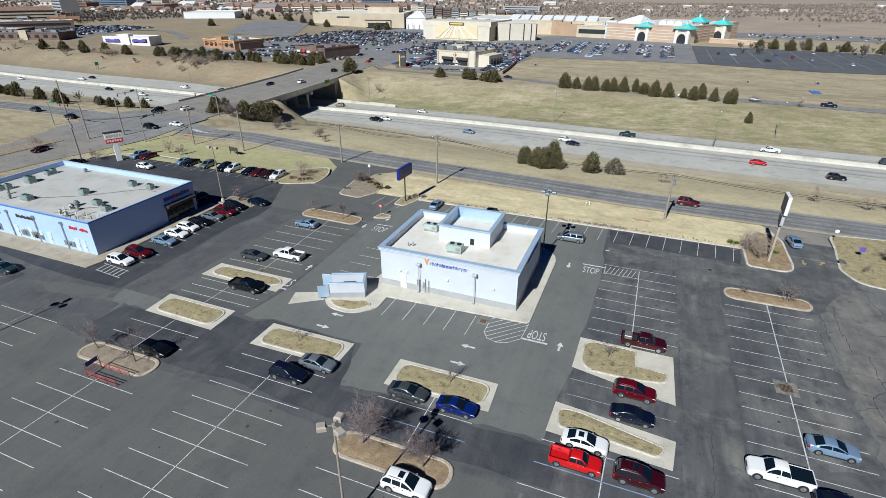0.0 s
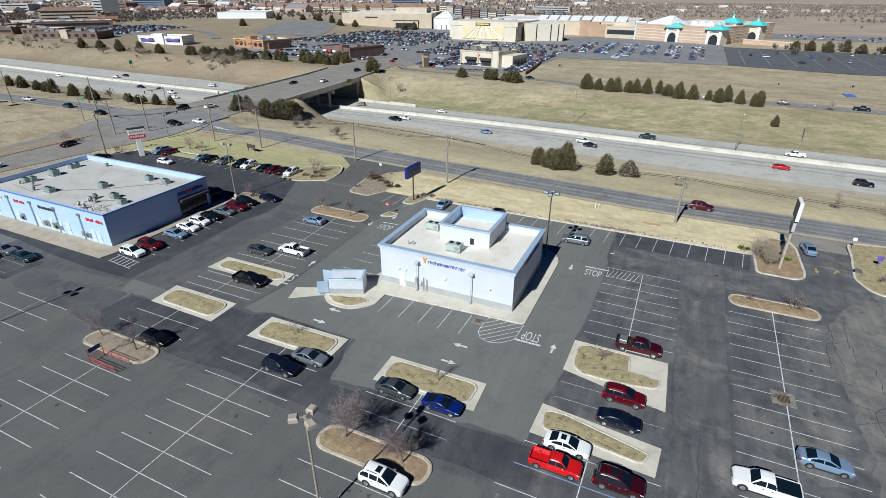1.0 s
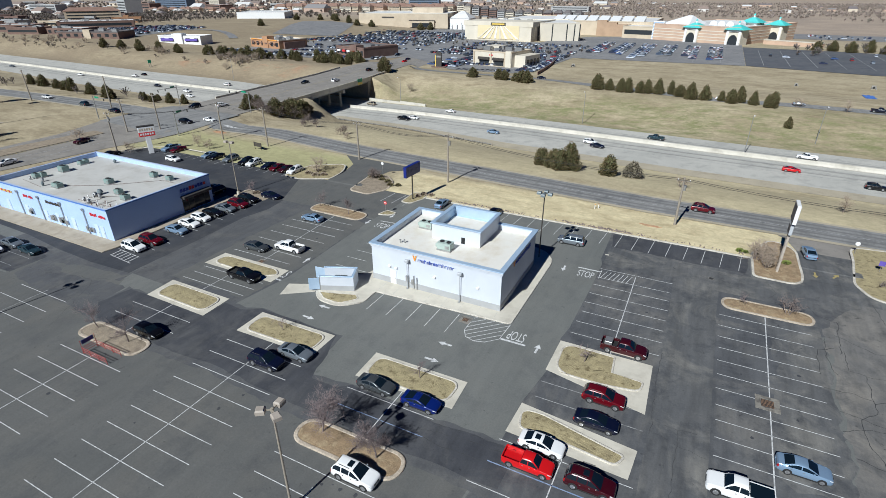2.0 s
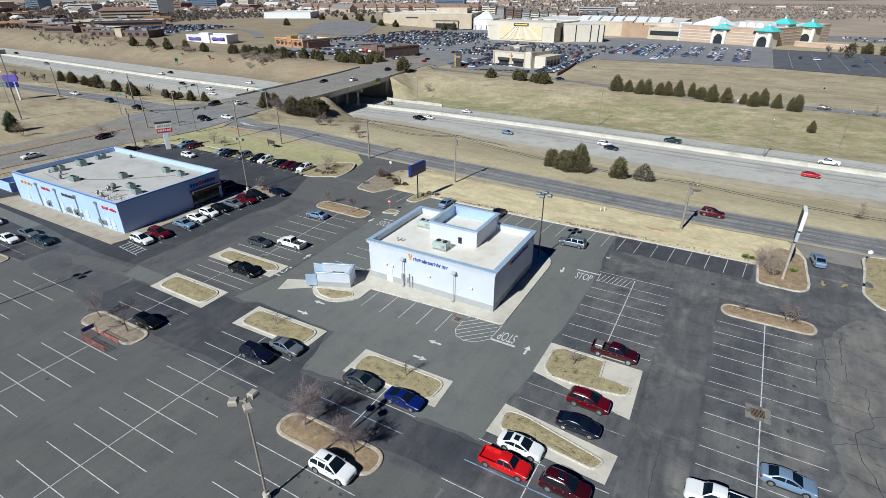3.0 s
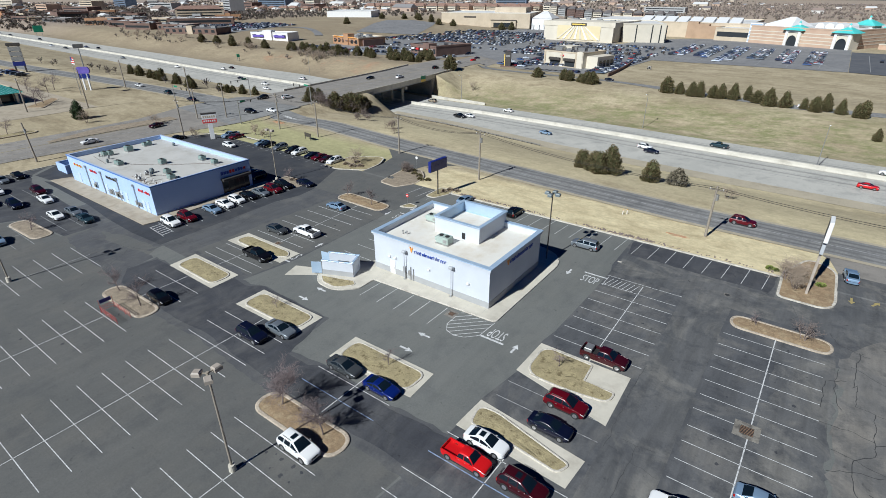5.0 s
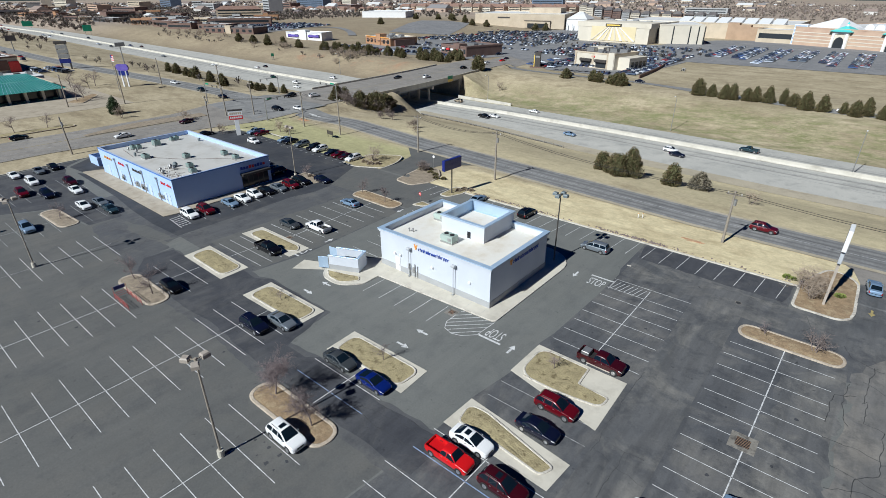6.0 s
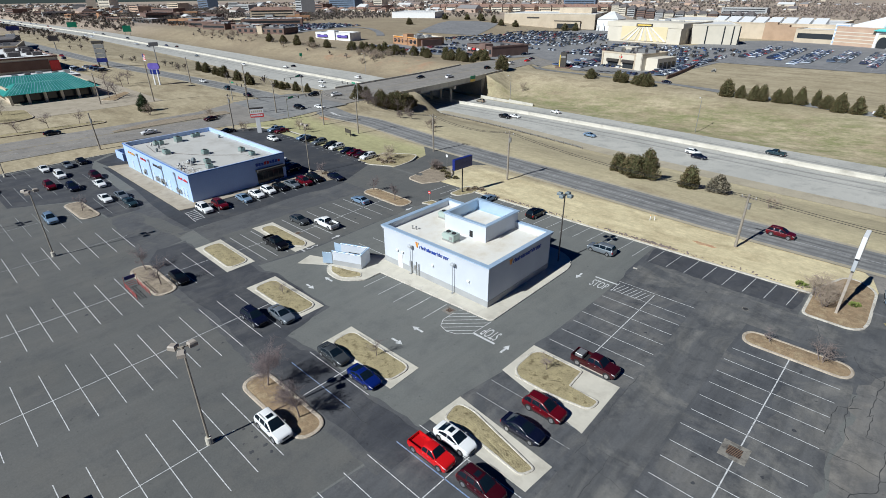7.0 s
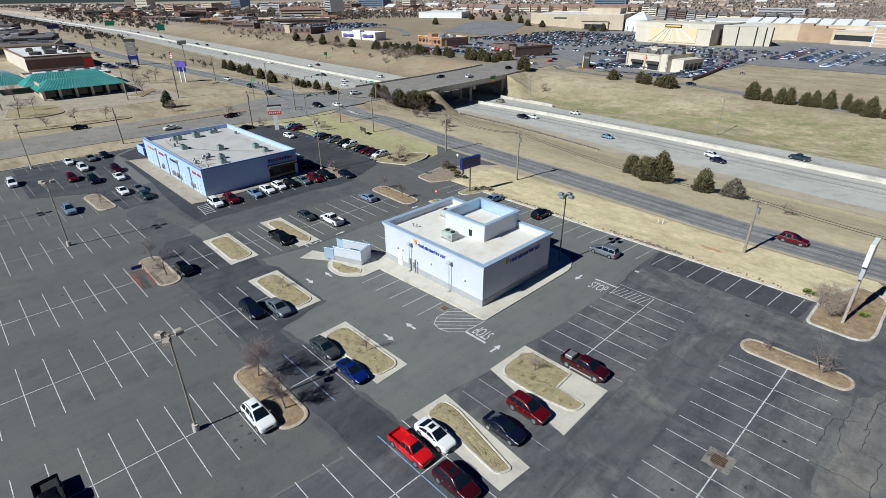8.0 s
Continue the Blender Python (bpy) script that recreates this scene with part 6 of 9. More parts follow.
# ---- utility poles and wires ----
def utility_pole(x, y, h, lean=0.0, arm=True, label="weathered wooden utility pole with a crossarm", gear=True, rz=0):
    z = float(land_z(x, y))
    p = thing("utility_pole", pose(x, y, z - 0.2, 0, lean, rz), label, "utility pole", "utility poles")
    part("pole", tube(bmesh.new(), (0, 0, 0), (0, 0, h), 0.23, 0.16, 10), WOOD_POLE, p)
    if arm:
        part("crossarm", block((-1.2, 1.2, -0.07, 0.07, h - 0.7, h - 0.54)), WOOD_POLE, p)
        for k in (-1.0, 0.0, 1.0):
            part("insulator", tube(bmesh.new(), (k, 0, h - 0.54), (k, 0, h - 0.3), 0.06, 0.05, 6), WHITE, p)
    if gear:
        part("transformer", tube(bmesh.new(), (0.35, 0, h - 2.4), (0.35, 0, h - 1.4), 0.26, 0.26, 10), STEEL, p, "grey pole transformer")
    return (x, y, z + h - 0.5)


tops = [utility_pole(-136.9, 48.2, 9.8, -7, arm=False, label="leaning wooden utility pole with a grey transformer"), utility_pole(-131.0, 83.0, 11), utility_pole(-118.0, 106.8, 11), utility_pole(-100.8, 107.0, 11, gear=False), utility_pole(-70.5, 108.0, 10, gear=False), utility_pole(-42.1, 102.3, 11.2), utility_pole(6.2, 99.6, 9.4), utility_pole(58, 97, 10)]
utility_pole(-141.5, 104.0, 11, gear=False)
utility_pole(-146, 96.5, 10, gear=False)
utility_pole(-186.5, 81.0, 13, gear=False, arm=False, label="tall wooden pole by the street")
utility_pole(-195, 66, 11, gear=False)
utility_pole(-205, 30, 11, gear=False, arm=False)
utility_pole(-178, 113, 11, gear=False)
utility_pole(-215, 107, 11, gear=False)


def wire(a, b, sag=0.9, r=0.035):
    bm = bmesh.new()
    a, b = Vector(a), Vector(b)
    pts = [a.lerp(b, k / 14) - Vector((0, 0, sag * 4 * (k / 14) * (1 - k / 14))) for k in range(15)]
    side = Vector(((b - a).y, -(b - a).x, 0)).normalized() * r
    up = Vector((0, 0, r))
    rows = [[bm.verts.new(p + o) for o in (side, up, -side, -up)] for p in pts]
    for p, q in zip(rows, rows[1:]):
        for i in range(4):
            bm.faces.new((p[i], p[(i + 1) % 4], q[(i + 1) % 4], q[i]))
    solid("overhead_wire", bm, DARK, "thin dark overhead power wire between poles", "wire", group="overhead wires")


for p, q in zip(tops[1:], tops[2:]):
    for o in (-0.9, 0.9):
        wire((p[0], p[1] + o * 0.5, p[2]), (q[0], q[1] + o * 0.5, q[2]), 1.2)
# signal masts at the crossing
for x, y, rz, ln in ((-131.5, 102.5, 100, 9), (-168, 102, 0, 9), (-166, 131, -80, 9), (-133, 133, 180, 9)):
    z = float(land_z(x, y))
    s = thing("signal_mast", pose(x, y, z, 0, 0, rz), "steel traffic signal mast with hanging signals", "traffic signal", "signal masts")
    part("mast", tube(bmesh.new(), (0, 0, 0), (0, 0, 7.2), 0.17, 0.12, 8), STEEL, s)
    part("mast_arm", tube(bmesh.new(), (0, 0, 6.4), (ln, 0, 6.9), 0.11, 0.06, 8), STEEL, s)
    for k in (0.6, 0.97):
        part("signal_head", block((ln * k - 0.13, ln * k + 0.13, -0.13, 0.13, 6.0, 6.8), bevel=0.03), POLE_DARK, s)
    part("name_board", block((1.0, 3.0, -0.04, 0.04, 6.6, 7.1)), GREEN_SIGN, s, "green street board")
# highway lamps
for x, side in ((-118, 17), (-33, 17), (20, 2.0), (-240, 28), (40, 24)):
    y = float(median_y(x)) + side
    z = float(highway_z(x)) if side < 20 else float(land_z(x, y))
    s = thing("highway_lamp", pose(x, y, z), "slim grey highway lamp post with a short arm", "lamp post", "highway lamps")
    part("pole", tube(bmesh.new(), (0, 0, 0), (0, 0, 11.5), 0.13, 0.07, 8), STEEL, s)
    part("arm", tube(bmesh.new(), (0, 0, 11.4), (0, -1.8, 11.8), 0.06, 0.05, 6), STEEL, s)
    part("lamp_head", block((-0.15, 0.15, -2.4, -1.7, 11.7, 11.9), bevel=0.03), WHITE, s)


def far_board(nm, x, y, h, w, d, mat, label, rz=75, posts=2):
    z = float(land_z(x, y))
    b = thing(nm, pose(x, y, z, 0, 0, rz), label, "sign", "signs along the highway")
    part("board", block((-w / 2, w / 2, -0.15, 0.15, h - d, h), bevel=0.04), mat, b)
    for k in range(posts):
        o = 0 if posts == 1 else (-0.3 + 0.6 * k) * w
        part("post", tube(bmesh.new(), (o, 0.32, -0.5), (o, 0.32, h - 0.3), 0.2 + 0.1 * (posts == 1), 0.18, 8), STEEL, b)


far_board("guide_sign", -851, 224, 8.5, 11.0, 6.0, GREEN_SIGN, "large green highway guide sign on two posts")
far_board("guide_sign", -641, 223, 10.0, 8.0, 6.2, GREEN_SIGN, "green highway guide sign on two posts")
far_board("guide_sign", -322, 232, 4.6, 2.0, 2.0, GREEN_SIGN, "small green highway sign on two posts")
far_board("billboard", -602, 117, 8.0, 9.5, 3.6, SIGN_BLUE, "wide blue billboard on a single post", 80, 1)
far_board("billboard", -415, 105, 9.5, 5.5, 3.2, ROOF_DARK, "dark billboard on a single tall post", 80, 1)
far_board("billboard", -276, 117, 12.5, 4.4, 1.9, GREY_WALL, "pale board on a tall slim post", 80, 1)

# ---- cars ----
PAINTS = {k: paint_mat("car_paint_" + k, c, r, mt) for k, (c, r, mt) in {
    "white": ((0.80, 0.80, 0.79), 0.3, 0.0), "black": ((0.004, 0.004, 0.005), 0.25, 0.0), "navy": ((0.004, 0.006, 0.020), 0.25, 0.0), "blue": ((0.005, 0.016, 0.13), 0.25, 0.1),
    "silver": ((0.24, 0.27, 0.30), 0.28, 0.5), "grey": ((0.105, 0.115, 0.12), 0.24, 0.55), "paleblue": ((0.23, 0.33, 0.46), 0.3, 0.3), "red": ((0.55, 0.008, 0.010), 0.25, 0.0),
    "darkred": ((0.105, 0.003, 0.008), 0.25, 0.1), "maroon": ((0.042, 0.003, 0.007), 0.25, 0.1), "teal": ((0.03, 0.06, 0.075), 0.26, 0.3), "tan": ((0.36, 0.30, 0.22), 0.3, 0.3)}.items()}
SHAPES = {
    # length, width, belt height, roof height, roof: rear foot, rear top, front top, front foot; hood height, tail height, wheel radius
    "sedan": (4.85, 1.84, 0.98, 1.46, (-1.80, -1.00, 0.15, 1.10), 0.96, 1.04, 0.34),
    "coupe": (4.75, 1.86, 0.93, 1.36, (-1.80, -0.75, 0.05, 1.00), 0.90, 0.98, 0.35),
    "hatch": (4.4, 1.82, 1.0, 1.52, (-2.08, -1.60, 0.20, 1.15), 0.98, 1.04, 0.34),
    "suv": (4.85, 1.96, 1.10, 1.76, (-2.32, -1.85, 0.12, 1.12), 1.06, 1.12, 0.40),
    "van": (5.05, 1.98, 1.05, 1.76, (-2.42, -2.12, 0.45, 1.55), 1.02, 1.12, 0.35),
    "pickup": (5.85, 2.04, 1.18, 1.88, (-0.75, -0.52, 0.72, 1.45), 1.14, 1.16, 0.41),
}
CAR_MESH = {}


def car_meshes(kind):
    """One smooth lofted shell a kind; panes and lamps are cut out of it as meshes of their own."""
    if kind in CAR_MESH:
        return CAR_MESH[kind]
    L, Wd, belt, roof, (rf, rt, ft, ff), hood, tail, wr = SHAPES[kind]
    h, w = L / 2, Wd / 2
    gap = wr * 0.62
    boxy = kind in ("suv", "van", "hatch")
    out = {}
    crown = (rt + ft) / 2 - 0.1
    top = [(-h, tail * 0.70), (-h + 0.05, tail * 0.90), (-h + 0.14, tail - 0.01)]
    if kind == "pickup":
        top = [(-h, 0.62), (-h + 0.05, 0.78), (-h + 0.14, 0.80), (rf - 0.06, 0.80), (rf - 0.02, belt + 0.02)]
    elif not boxy:
        top += [((-h + rf) / 2 + 0.1, tail + 0.015)]
    top += [(rf, max(tail, belt) + 0.02), (rf * 0.5 + rt * 0.5, belt + (roof - belt) * 0.55), (rt, roof - 0.06), (rt + 0.22, roof - 0.015), (crown, roof), (ft - 0.25, roof - 0.015), (ft, roof - 0.055), (ft * 0.5 + ff * 0.5, belt + (roof - belt) * 0.52), (ff, hood + 0.03),
            (ff + 0.35 * (h - ff), hood - 0.01), (h - 0.42, hood - 0.07), (h - 0.2, hood - 0.14), (h - 0.08, hood - 0.23), (h, hood - 0.40)]
    wide = [(-h, 0.74), (-h + 0.05, 0.86), (-h + 0.16, 0.93), (-h + 0.45, 0.98), (-h + 0.9, 1.0), (h - 1.0, 1.0), (h - 0.5, 0.97), (h - 0.25, 0.91), (h - 0.1, 0.82), (h, 0.62)]
    if boxy or kind == "pickup":
        wide[:3] = [(-h, 0.84), (-h + 0.05, 0.93), (-h + 0.16, 0.97)]
        wide[-4:] = [(h - 0.5, 0.985), (h - 0.25, 0.95), (h - 0.1, 0.89), (h, 0.74)]
    low = [(-h, 0.46), (-h + 0.05, gap + 0.1), (-h + 0.3, gap), (h - 0.3, gap), (h - 0.05, gap + 0.06), (h, 0.40)]
    at = lambda table, x: float(np.interp(x, [p[0] for p in table], [p[1] for p in table]))
    panes = {"pickup": [(rf + 0.10, rf * 0.5 + ff * 0.5 - 0.22), (rf * 0.5 + ff * 0.5 - 0.14, ff - 0.12)], "van": [(rf + 0.2, -1.15), (-1.07, 0.02), (0.1, ff - 0.25)], "suv": [(rf + 0.2, -1.2), (-1.1, -0.22), (-0.12, ff - 0.12)], "hatch": [(rf + 0.3, -0.42), (-0.34, ff - 0.12)],
             "coupe": [(rf + 0.35, -0.62), (-0.54, ff - 0.12)]}.get(kind, [(rf + 0.3, -0.42), (-0.34, ff - 0.12)])
    xs = sorted({round(x, 3) for x in [p[0] for p in top] + [p[0] for p in wide] + [x for q in panes for x in q] + list(np.arange(-h + 0.5, h - 0.4, 0.32))})
    xs = [x for i, x in enumerate(xs) if i == 0 or x - xs[i - 1] > 0.015]
    grid = []
    for x in xs:
        zt, zb, ww = at(top, x), at(low, x), w * at(wide, x)
        bl = min(belt - 0.03, zt - 0.05)
        ht = zt - bl
        zm = zb + 0.52 * (bl - zb)
        lean = 0.42 * ht if ht > 0.2 else 0.42 * ht + 0.03
        y1 = ww * 0.945
        sec = [(0.0, zb), (ww * 0.80, zb), (ww * 0.955, zb + 0.05), (ww * 0.995, zb + 0.20), (ww, zm), (ww * 0.985, bl - 0.05), (y1, bl + 0.015), (y1 - lean * 0.12, bl + ht * 0.14), (y1 - lean * 0.78, bl + ht * 0.80), (y1 - lean * 1.02, bl + ht * 0.92), ((y1 - lean) * 0.88, bl + ht * 0.985), ((y1 - lean) * 0.45, zt + 0.012), (0.0, zt + 0.018)]
        grid.append(sec)
    n = len(grid[0])
    spots = {"body": bmesh.new()}
    def pick(k, i, side):
        """Which piece the face between stations k and k+1, rows i and i+1 belongs to."""
        xm = (xs[k] + xs[k + 1]) / 2
        if i == 7:
            for q, (a, b) in enumerate(panes):
                if a < xm < b:
                    return ("side_window", side, q)
        if i >= 10 and ff - 0.02 > xm > ft + 0.02:
            return ("windscreen", 0, 0)
        if i >= 10 and rf + 0.01 < xm < rt - 0.01:
            return ("rear_window", 0, 0)
        if i == 5 and h - 0.42 < xm < h - 0.02:
            return ("headlight", side, 0)
        if i in (4, 5) and -h + 0.02 < xm < -h + 0.2:
            return ("tail_light", side, 0)
        return "body"
    for side in (1, -1):
        cache = {}
        for k in range(len(xs) - 1):
            for i in range(n - 1):
                key = pick(k, i, side)
                bm = spots.setdefault(key, bmesh.new())
                store = cache.setdefault(key, {})
                q = []
                for kk, ii in ((k, i), (k + 1, i), (k + 1, i + 1), (k, i + 1)):
                    if (kk, ii) not in store:
                        store[kk, ii] = bm.verts.new((xs[kk], side * grid[kk][ii][0], grid[kk][ii][1]))
                    q.append(store[kk, ii])
                bm.faces.new(q if side < 0 else q[::-1])
    bm = spots["body"]
    for k, flip in ((0, False), (-1, True)):
        ringp = [(y, z) for y, z in grid[k]] + [(-y, z) for y, z in grid[k][-2:0:-1]]
        f = bm.faces.new([bm.verts.new((xs[k], y, z)) for y, z in ringp])
        if flip:
            f.normal_flip()
    bmesh.ops.remove_doubles(bm, verts=bm.verts[:], dist=0.0005)
    bmesh.ops.recalc_face_normals(bm, faces=bm.faces[:])
    out["body"] = smooth(bm_mesh("car_body", bm), 38)
    for key, bm in spots.items():
        if key == "body":
            continue
        bmesh.ops.remove_doubles(bm, verts=bm.verts[:], dist=0.0005)
        me = smooth(bm_mesh(key[0], bm), 60)
        if key[0] in ("windscreen", "rear_window"):
            out[key[0]] = me
        else:
            out.setdefault(key[0], []).append(me)
    bm = tube(bmesh.new(), (0, -0.11, 0), (0, 0.11, 0), wr, wr, 18)
    bmesh.ops.bevel(bm, geom=[e for e in bm.edges if e.calc_face_angle(0) > 1.2], offset=0.03, segments=1, affect="EDGES")
    out["tyre"] = bm_mesh("tyre", bm)
    bm = bmesh.new()
    tube(bm, (0, 0.10, 0), (0, 0.125, 0), wr * 0.66, wr * 0.64, 14)
    tube(bm, (0, -0.125, 0), (0, -0.10, 0), wr * 0.64, wr * 0.66, 14)
    for k in range(5):
        m = Matrix.Rotation(2 * math.pi * k / 5, 4, "Y")
        bx(bm, 0.0, wr * 0.58, -0.135, 0.135, -0.03, 0.03, m)
    out["rim"] = bm_mesh("rim", bm)
    for side in (-1, 1):
        bm = bmesh.new()
        bx(bm, ff - 0.50, ff - 0.34, side * (w * 0.99) - 0.10, side * (w * 0.99) + 0.10, belt - 0.02, belt + 0.13)
        bmesh.ops.bevel(bm, geom=bm.edges[:], offset=0.04, segments=1, affect="EDGES")
        out.setdefault("mirror", []).append(bm_mesh("mirror", bm))
        bm = bmesh.new()
        for zz in np.linspace(belt - 0.16, belt - 0.12, 2):
            for xh in (panes[-1][0] + 0.12, panes[-2][0] + 0.2):
                bx(bm, xh, xh + 0.17, side * w * 0.985 - 0.02, side * w * 0.985 + 0.025, zz - 0.012, zz + 0.012)
        out.setdefault("door_handle", []).append(bm_mesh("door_handle", bm))
    bm = bmesh.new()
    bx(bm, h - 0.12, h + 0.012, -w * 0.40, w * 0.40, hood - 0.46, hood - 0.31)
    bx(bm, h - 0.12, h - 0.004, -w * 0.55, w * 0.55, 0.42, 0.50)
    bmesh.ops.bevel(bm, geom=bm.edges[:], offset=0.02, segments=1, affect="EDGES")
    out["grille"] = bm_mesh("grille", bm)
    bm = bmesh.new()
    ringv = [((wr + 0.07) * math.cos(a), 0.004, (wr + 0.07) * math.sin(a)) for a in np.linspace(-0.35, math.pi + 0.35, 14)]
    f, g = [bm.verts.new(c) for c in ringv], [bm.verts.new((px, -0.25, pz)) for px, _, pz in ringv]
    bm.faces.new(f[::-1])
    for i in range(13):
        bm.faces.new((f[i], f[i + 1], g[i + 1], g[i]))
    out["wheel_arch"] = bm_mesh("wheel_arch", bm)
    for side in (-1, 1):
        bm = bmesh.new()
        bx(bm, -h + 1.42, h - 1.36, side * w * 0.985 - 0.03, side * w * 0.985 + 0.03, gap - 0.02, gap + 0.13)
        bmesh.ops.bevel(bm, geom=bm.edges[:], offset=0.015, segments=1, affect="EDGES")
        out.setdefault("sill", []).append(bm_mesh("sill", bm))
    bm = bmesh.new()
    bx(bm, -h - 0.03, -h + 0.10, -w * 0.72, w * 0.72, gap + 0.08, gap + 0.34)
    bmesh.ops.bevel(bm, geom=bm.edges[:], offset=0.03, segments=1, affect="EDGES")
    out["bumper"] = bm_mesh("bumper", bm)
    if kind == "pickup":
        bm = bmesh.new()
        bx(bm, -h + 0.12, rf - 0.10, -w * 0.84, w * 0.84, 0.80, 0.85)
        out["bed"] = bm_mesh("bed_floor", bm)
        bm = bmesh.new()
        for side in (-1, 1):
            bx(bm, -h + 0.05, rf - 0.02, side * w * 0.915 - 0.09, side * w * 0.915 + 0.075, 0.62, tail + 0.05)
        bx(bm, -h + 0.01, -h + 0.10, -w * 0.86, w * 0.86, 0.60, tail + 0.045)
        bmesh.ops.bevel(bm, geom=bm.edges[:], offset=0.03, segments=2, affect="EDGES")
        out["bed_rail"] = smooth(bm_mesh("bed_rail", bm), 40)
    if kind in ("suv", "van"):
        rw = w * 0.945 - 0.42 * (roof - belt)
        for side in (-1, 1):
            out.setdefault("roof_rail", []).append(bm_mesh("roof_rail", tube(bmesh.new(), (rt + 0.3, side * rw * 0.92, roof + 0.03), (ft - 0.4, side * rw * 0.92, roof + 0.03), 0.025, 0.025, 6)))
    CAR_MESH[kind] = out
    return out


CAR_WORDS = {"sedan": "four-door sedan", "coupe": "low sporty coupe", "hatch": "compact hatchback", "suv": "tall sport utility car", "van": "minivan", "pickup": "pickup truck"}
COLOUR_WORDS = {"navy": "dark navy", "paleblue": "pale blue metallic", "darkred": "deep red", "silver": "silver metallic", "grey": "dark grey metallic", "teal": "dark teal", "tan": "tan"}


def car(kind, paint, x, y, rz, z=0.0, where="parked in a painted stall", group="parked cars", extra=None, pitch=0.0):
    me = car_meshes(kind)
    L, Wd, belt, roof, _, hood, tail, wr = SHAPES[kind]
    c = thing("pickup_truck" if kind == "pickup" else "minivan" if kind == "van" else "car", pose(x, y, z, 0, pitch, rz) @ Matrix.Diagonal((0.9, 0.92, 0.92, 1)), f"{COLOUR_WORDS.get(paint, paint)} {CAR_WORDS[kind]} {where}", "pickup truck" if kind == "pickup" else "car", group)
    body = part("body", me["body"], PAINTS[paint], c)
    part("windscreen", me["windscreen"], GLASS, c)
    part("rear_window", me["rear_window"], GLASS, c)
    for s in me["side_window"]:
        part("side_window", s, GLASS, c)
    for wx in (L / 2 - 0.95, -L / 2 + 1.0):
        for wy in (-Wd / 2 + 0.10, Wd / 2 - 0.10):
            t = part("tyre", me["tyre"], DARK, c)
            t.location = (wx, wy, wr)
            part("rim", me["rim"], CHROME, t, "alloy rim")
            a = part("wheel_arch", me["wheel_arch"], DARK, c)
            a.matrix_basis = pose(wx, math.copysign(Wd / 2, wy), wr, 0, 0, 0 if wy > 0 else 180)
    for k in range(2):
        part("headlight", me["headlight"][k], HEADLAMP, c)
        part("tail_light", me["tail_light"][k], TAILLAMP, c)
        part("mirror", me["mirror"][k], PAINTS[paint], c)
        part("door_handle", me["door_handle"][k], DARK if paint == "white" else CHROME, c)
    part("grille", me["grille"], DARK, c)
    for k in range(2):
        part("sill", me["sill"][k], LAMP_TAN if (kind, paint) == ("pickup", "maroon") else DARK, c)
    part("rear_bumper", me["bumper"], CHROME if kind == "pickup" else PAINTS[paint], c)
    if kind == "pickup":
        part("bed_floor", me["bed"], PAINTS["red"] if paint == "red" else DARK, c)
        part("bed_rail", me["bed_rail"], PAINTS[paint], c)
    if "roof_rail" in me:
        for s in me["roof_rail"]:
            part("roof_rail", s, POLE_DARK, c)
    if extra == "sunroof":
        part("sunroof", block((-0.72, -0.16, -0.36, 0.36, roof - 0.02, roof + 0.022), bevel=0.01), GLASS, c)
    if extra == "tool_box":
        part("tool_box", block((-1.35, -0.85, -0.8, 0.8, tail, tail + 0.35), bevel=0.03), STEEL, c, "steel tool box in the bed")
    if extra == "cover":
        part("bed_cover", block((-L / 2 + 0.12, -0.72, -Wd / 2 + 0.14, Wd / 2 - 0.14, tail - 0.02, tail + 0.05), bevel=0.02), GLASS, c, "black bed cover")
    if extra == "load":
        part("cargo", block((-2.5, -1.5, -0.65, 0.65, 0.83, tail + 0.3), bevel=0.05), STEEL, c, "grey-blue boxes in the bed")
    return c


P, N, U, D = 0, 180, 90, -90
MAIN_LOT_CARS = [("suv", "white", -14.25, 27.0, P, "sunroof"), ("sedan", "grey", -19.0, 37.5, P), ("coupe", "blue", -13.4, 37.4, P), ("suv", "navy", -32.6, 35.2, P), ("sedan", "silver", -30.6, 37.9, P), ("hatch", "black", -50.1, 33.0, P),
            ("pickup", "black", -49.9, 48.7, P), ("pickup", "white", -50.3, 59.1, N), ("sedan", "grey", -55.4, 56.8, P), ("sedan", "paleblue", -54.9, 70.5, N), ("pickup", "red", -1.0, 35.0, P), ("sedan", "white", -0.5, 37.6, P, "sunroof"),
            ("suv", "maroon", 4.5, 35.3, P, "sunroof"), ("suv", "darkred", 3.5, 46.5, P), ("sedan", "navy", 3.5, 42.8, P), ("pickup", "maroon", 4.0, 56.0, P, "load"), ("suv", "black", -25.1, 89.0 - 1.0, U), ("sedan", "paleblue", -36.4, 88.0, U),
            ("pickup", "black", -17.0, 10.6, P), ("suv", "black", -11.2, 12.2, P), ("suv", "paleblue", -89.9, 26.2, P), ("sedan", "white", -94.2, 36.6, P), ("sedan", "silver", -93.6, 39.4, P), ("sedan", "teal", -88.1, 39.2, P), ("van", "white", -118.6, 34.6, P), ("van", "white", -116.8, 20.8, P),
            ("suv", "darkred", -111.6, 31.0, P), ("suv", "navy", -106.8, 34.1, P), ("sedan", "white", -105.2, 38.8, P), ("sedan", "silver", -126.4, 38.0, P), ("sedan", "black", -127.3, 41.2, P), ("sedan", "white", -126.8, 33.3, P), ("suv", "maroon", -111.8, 39.9, P)]
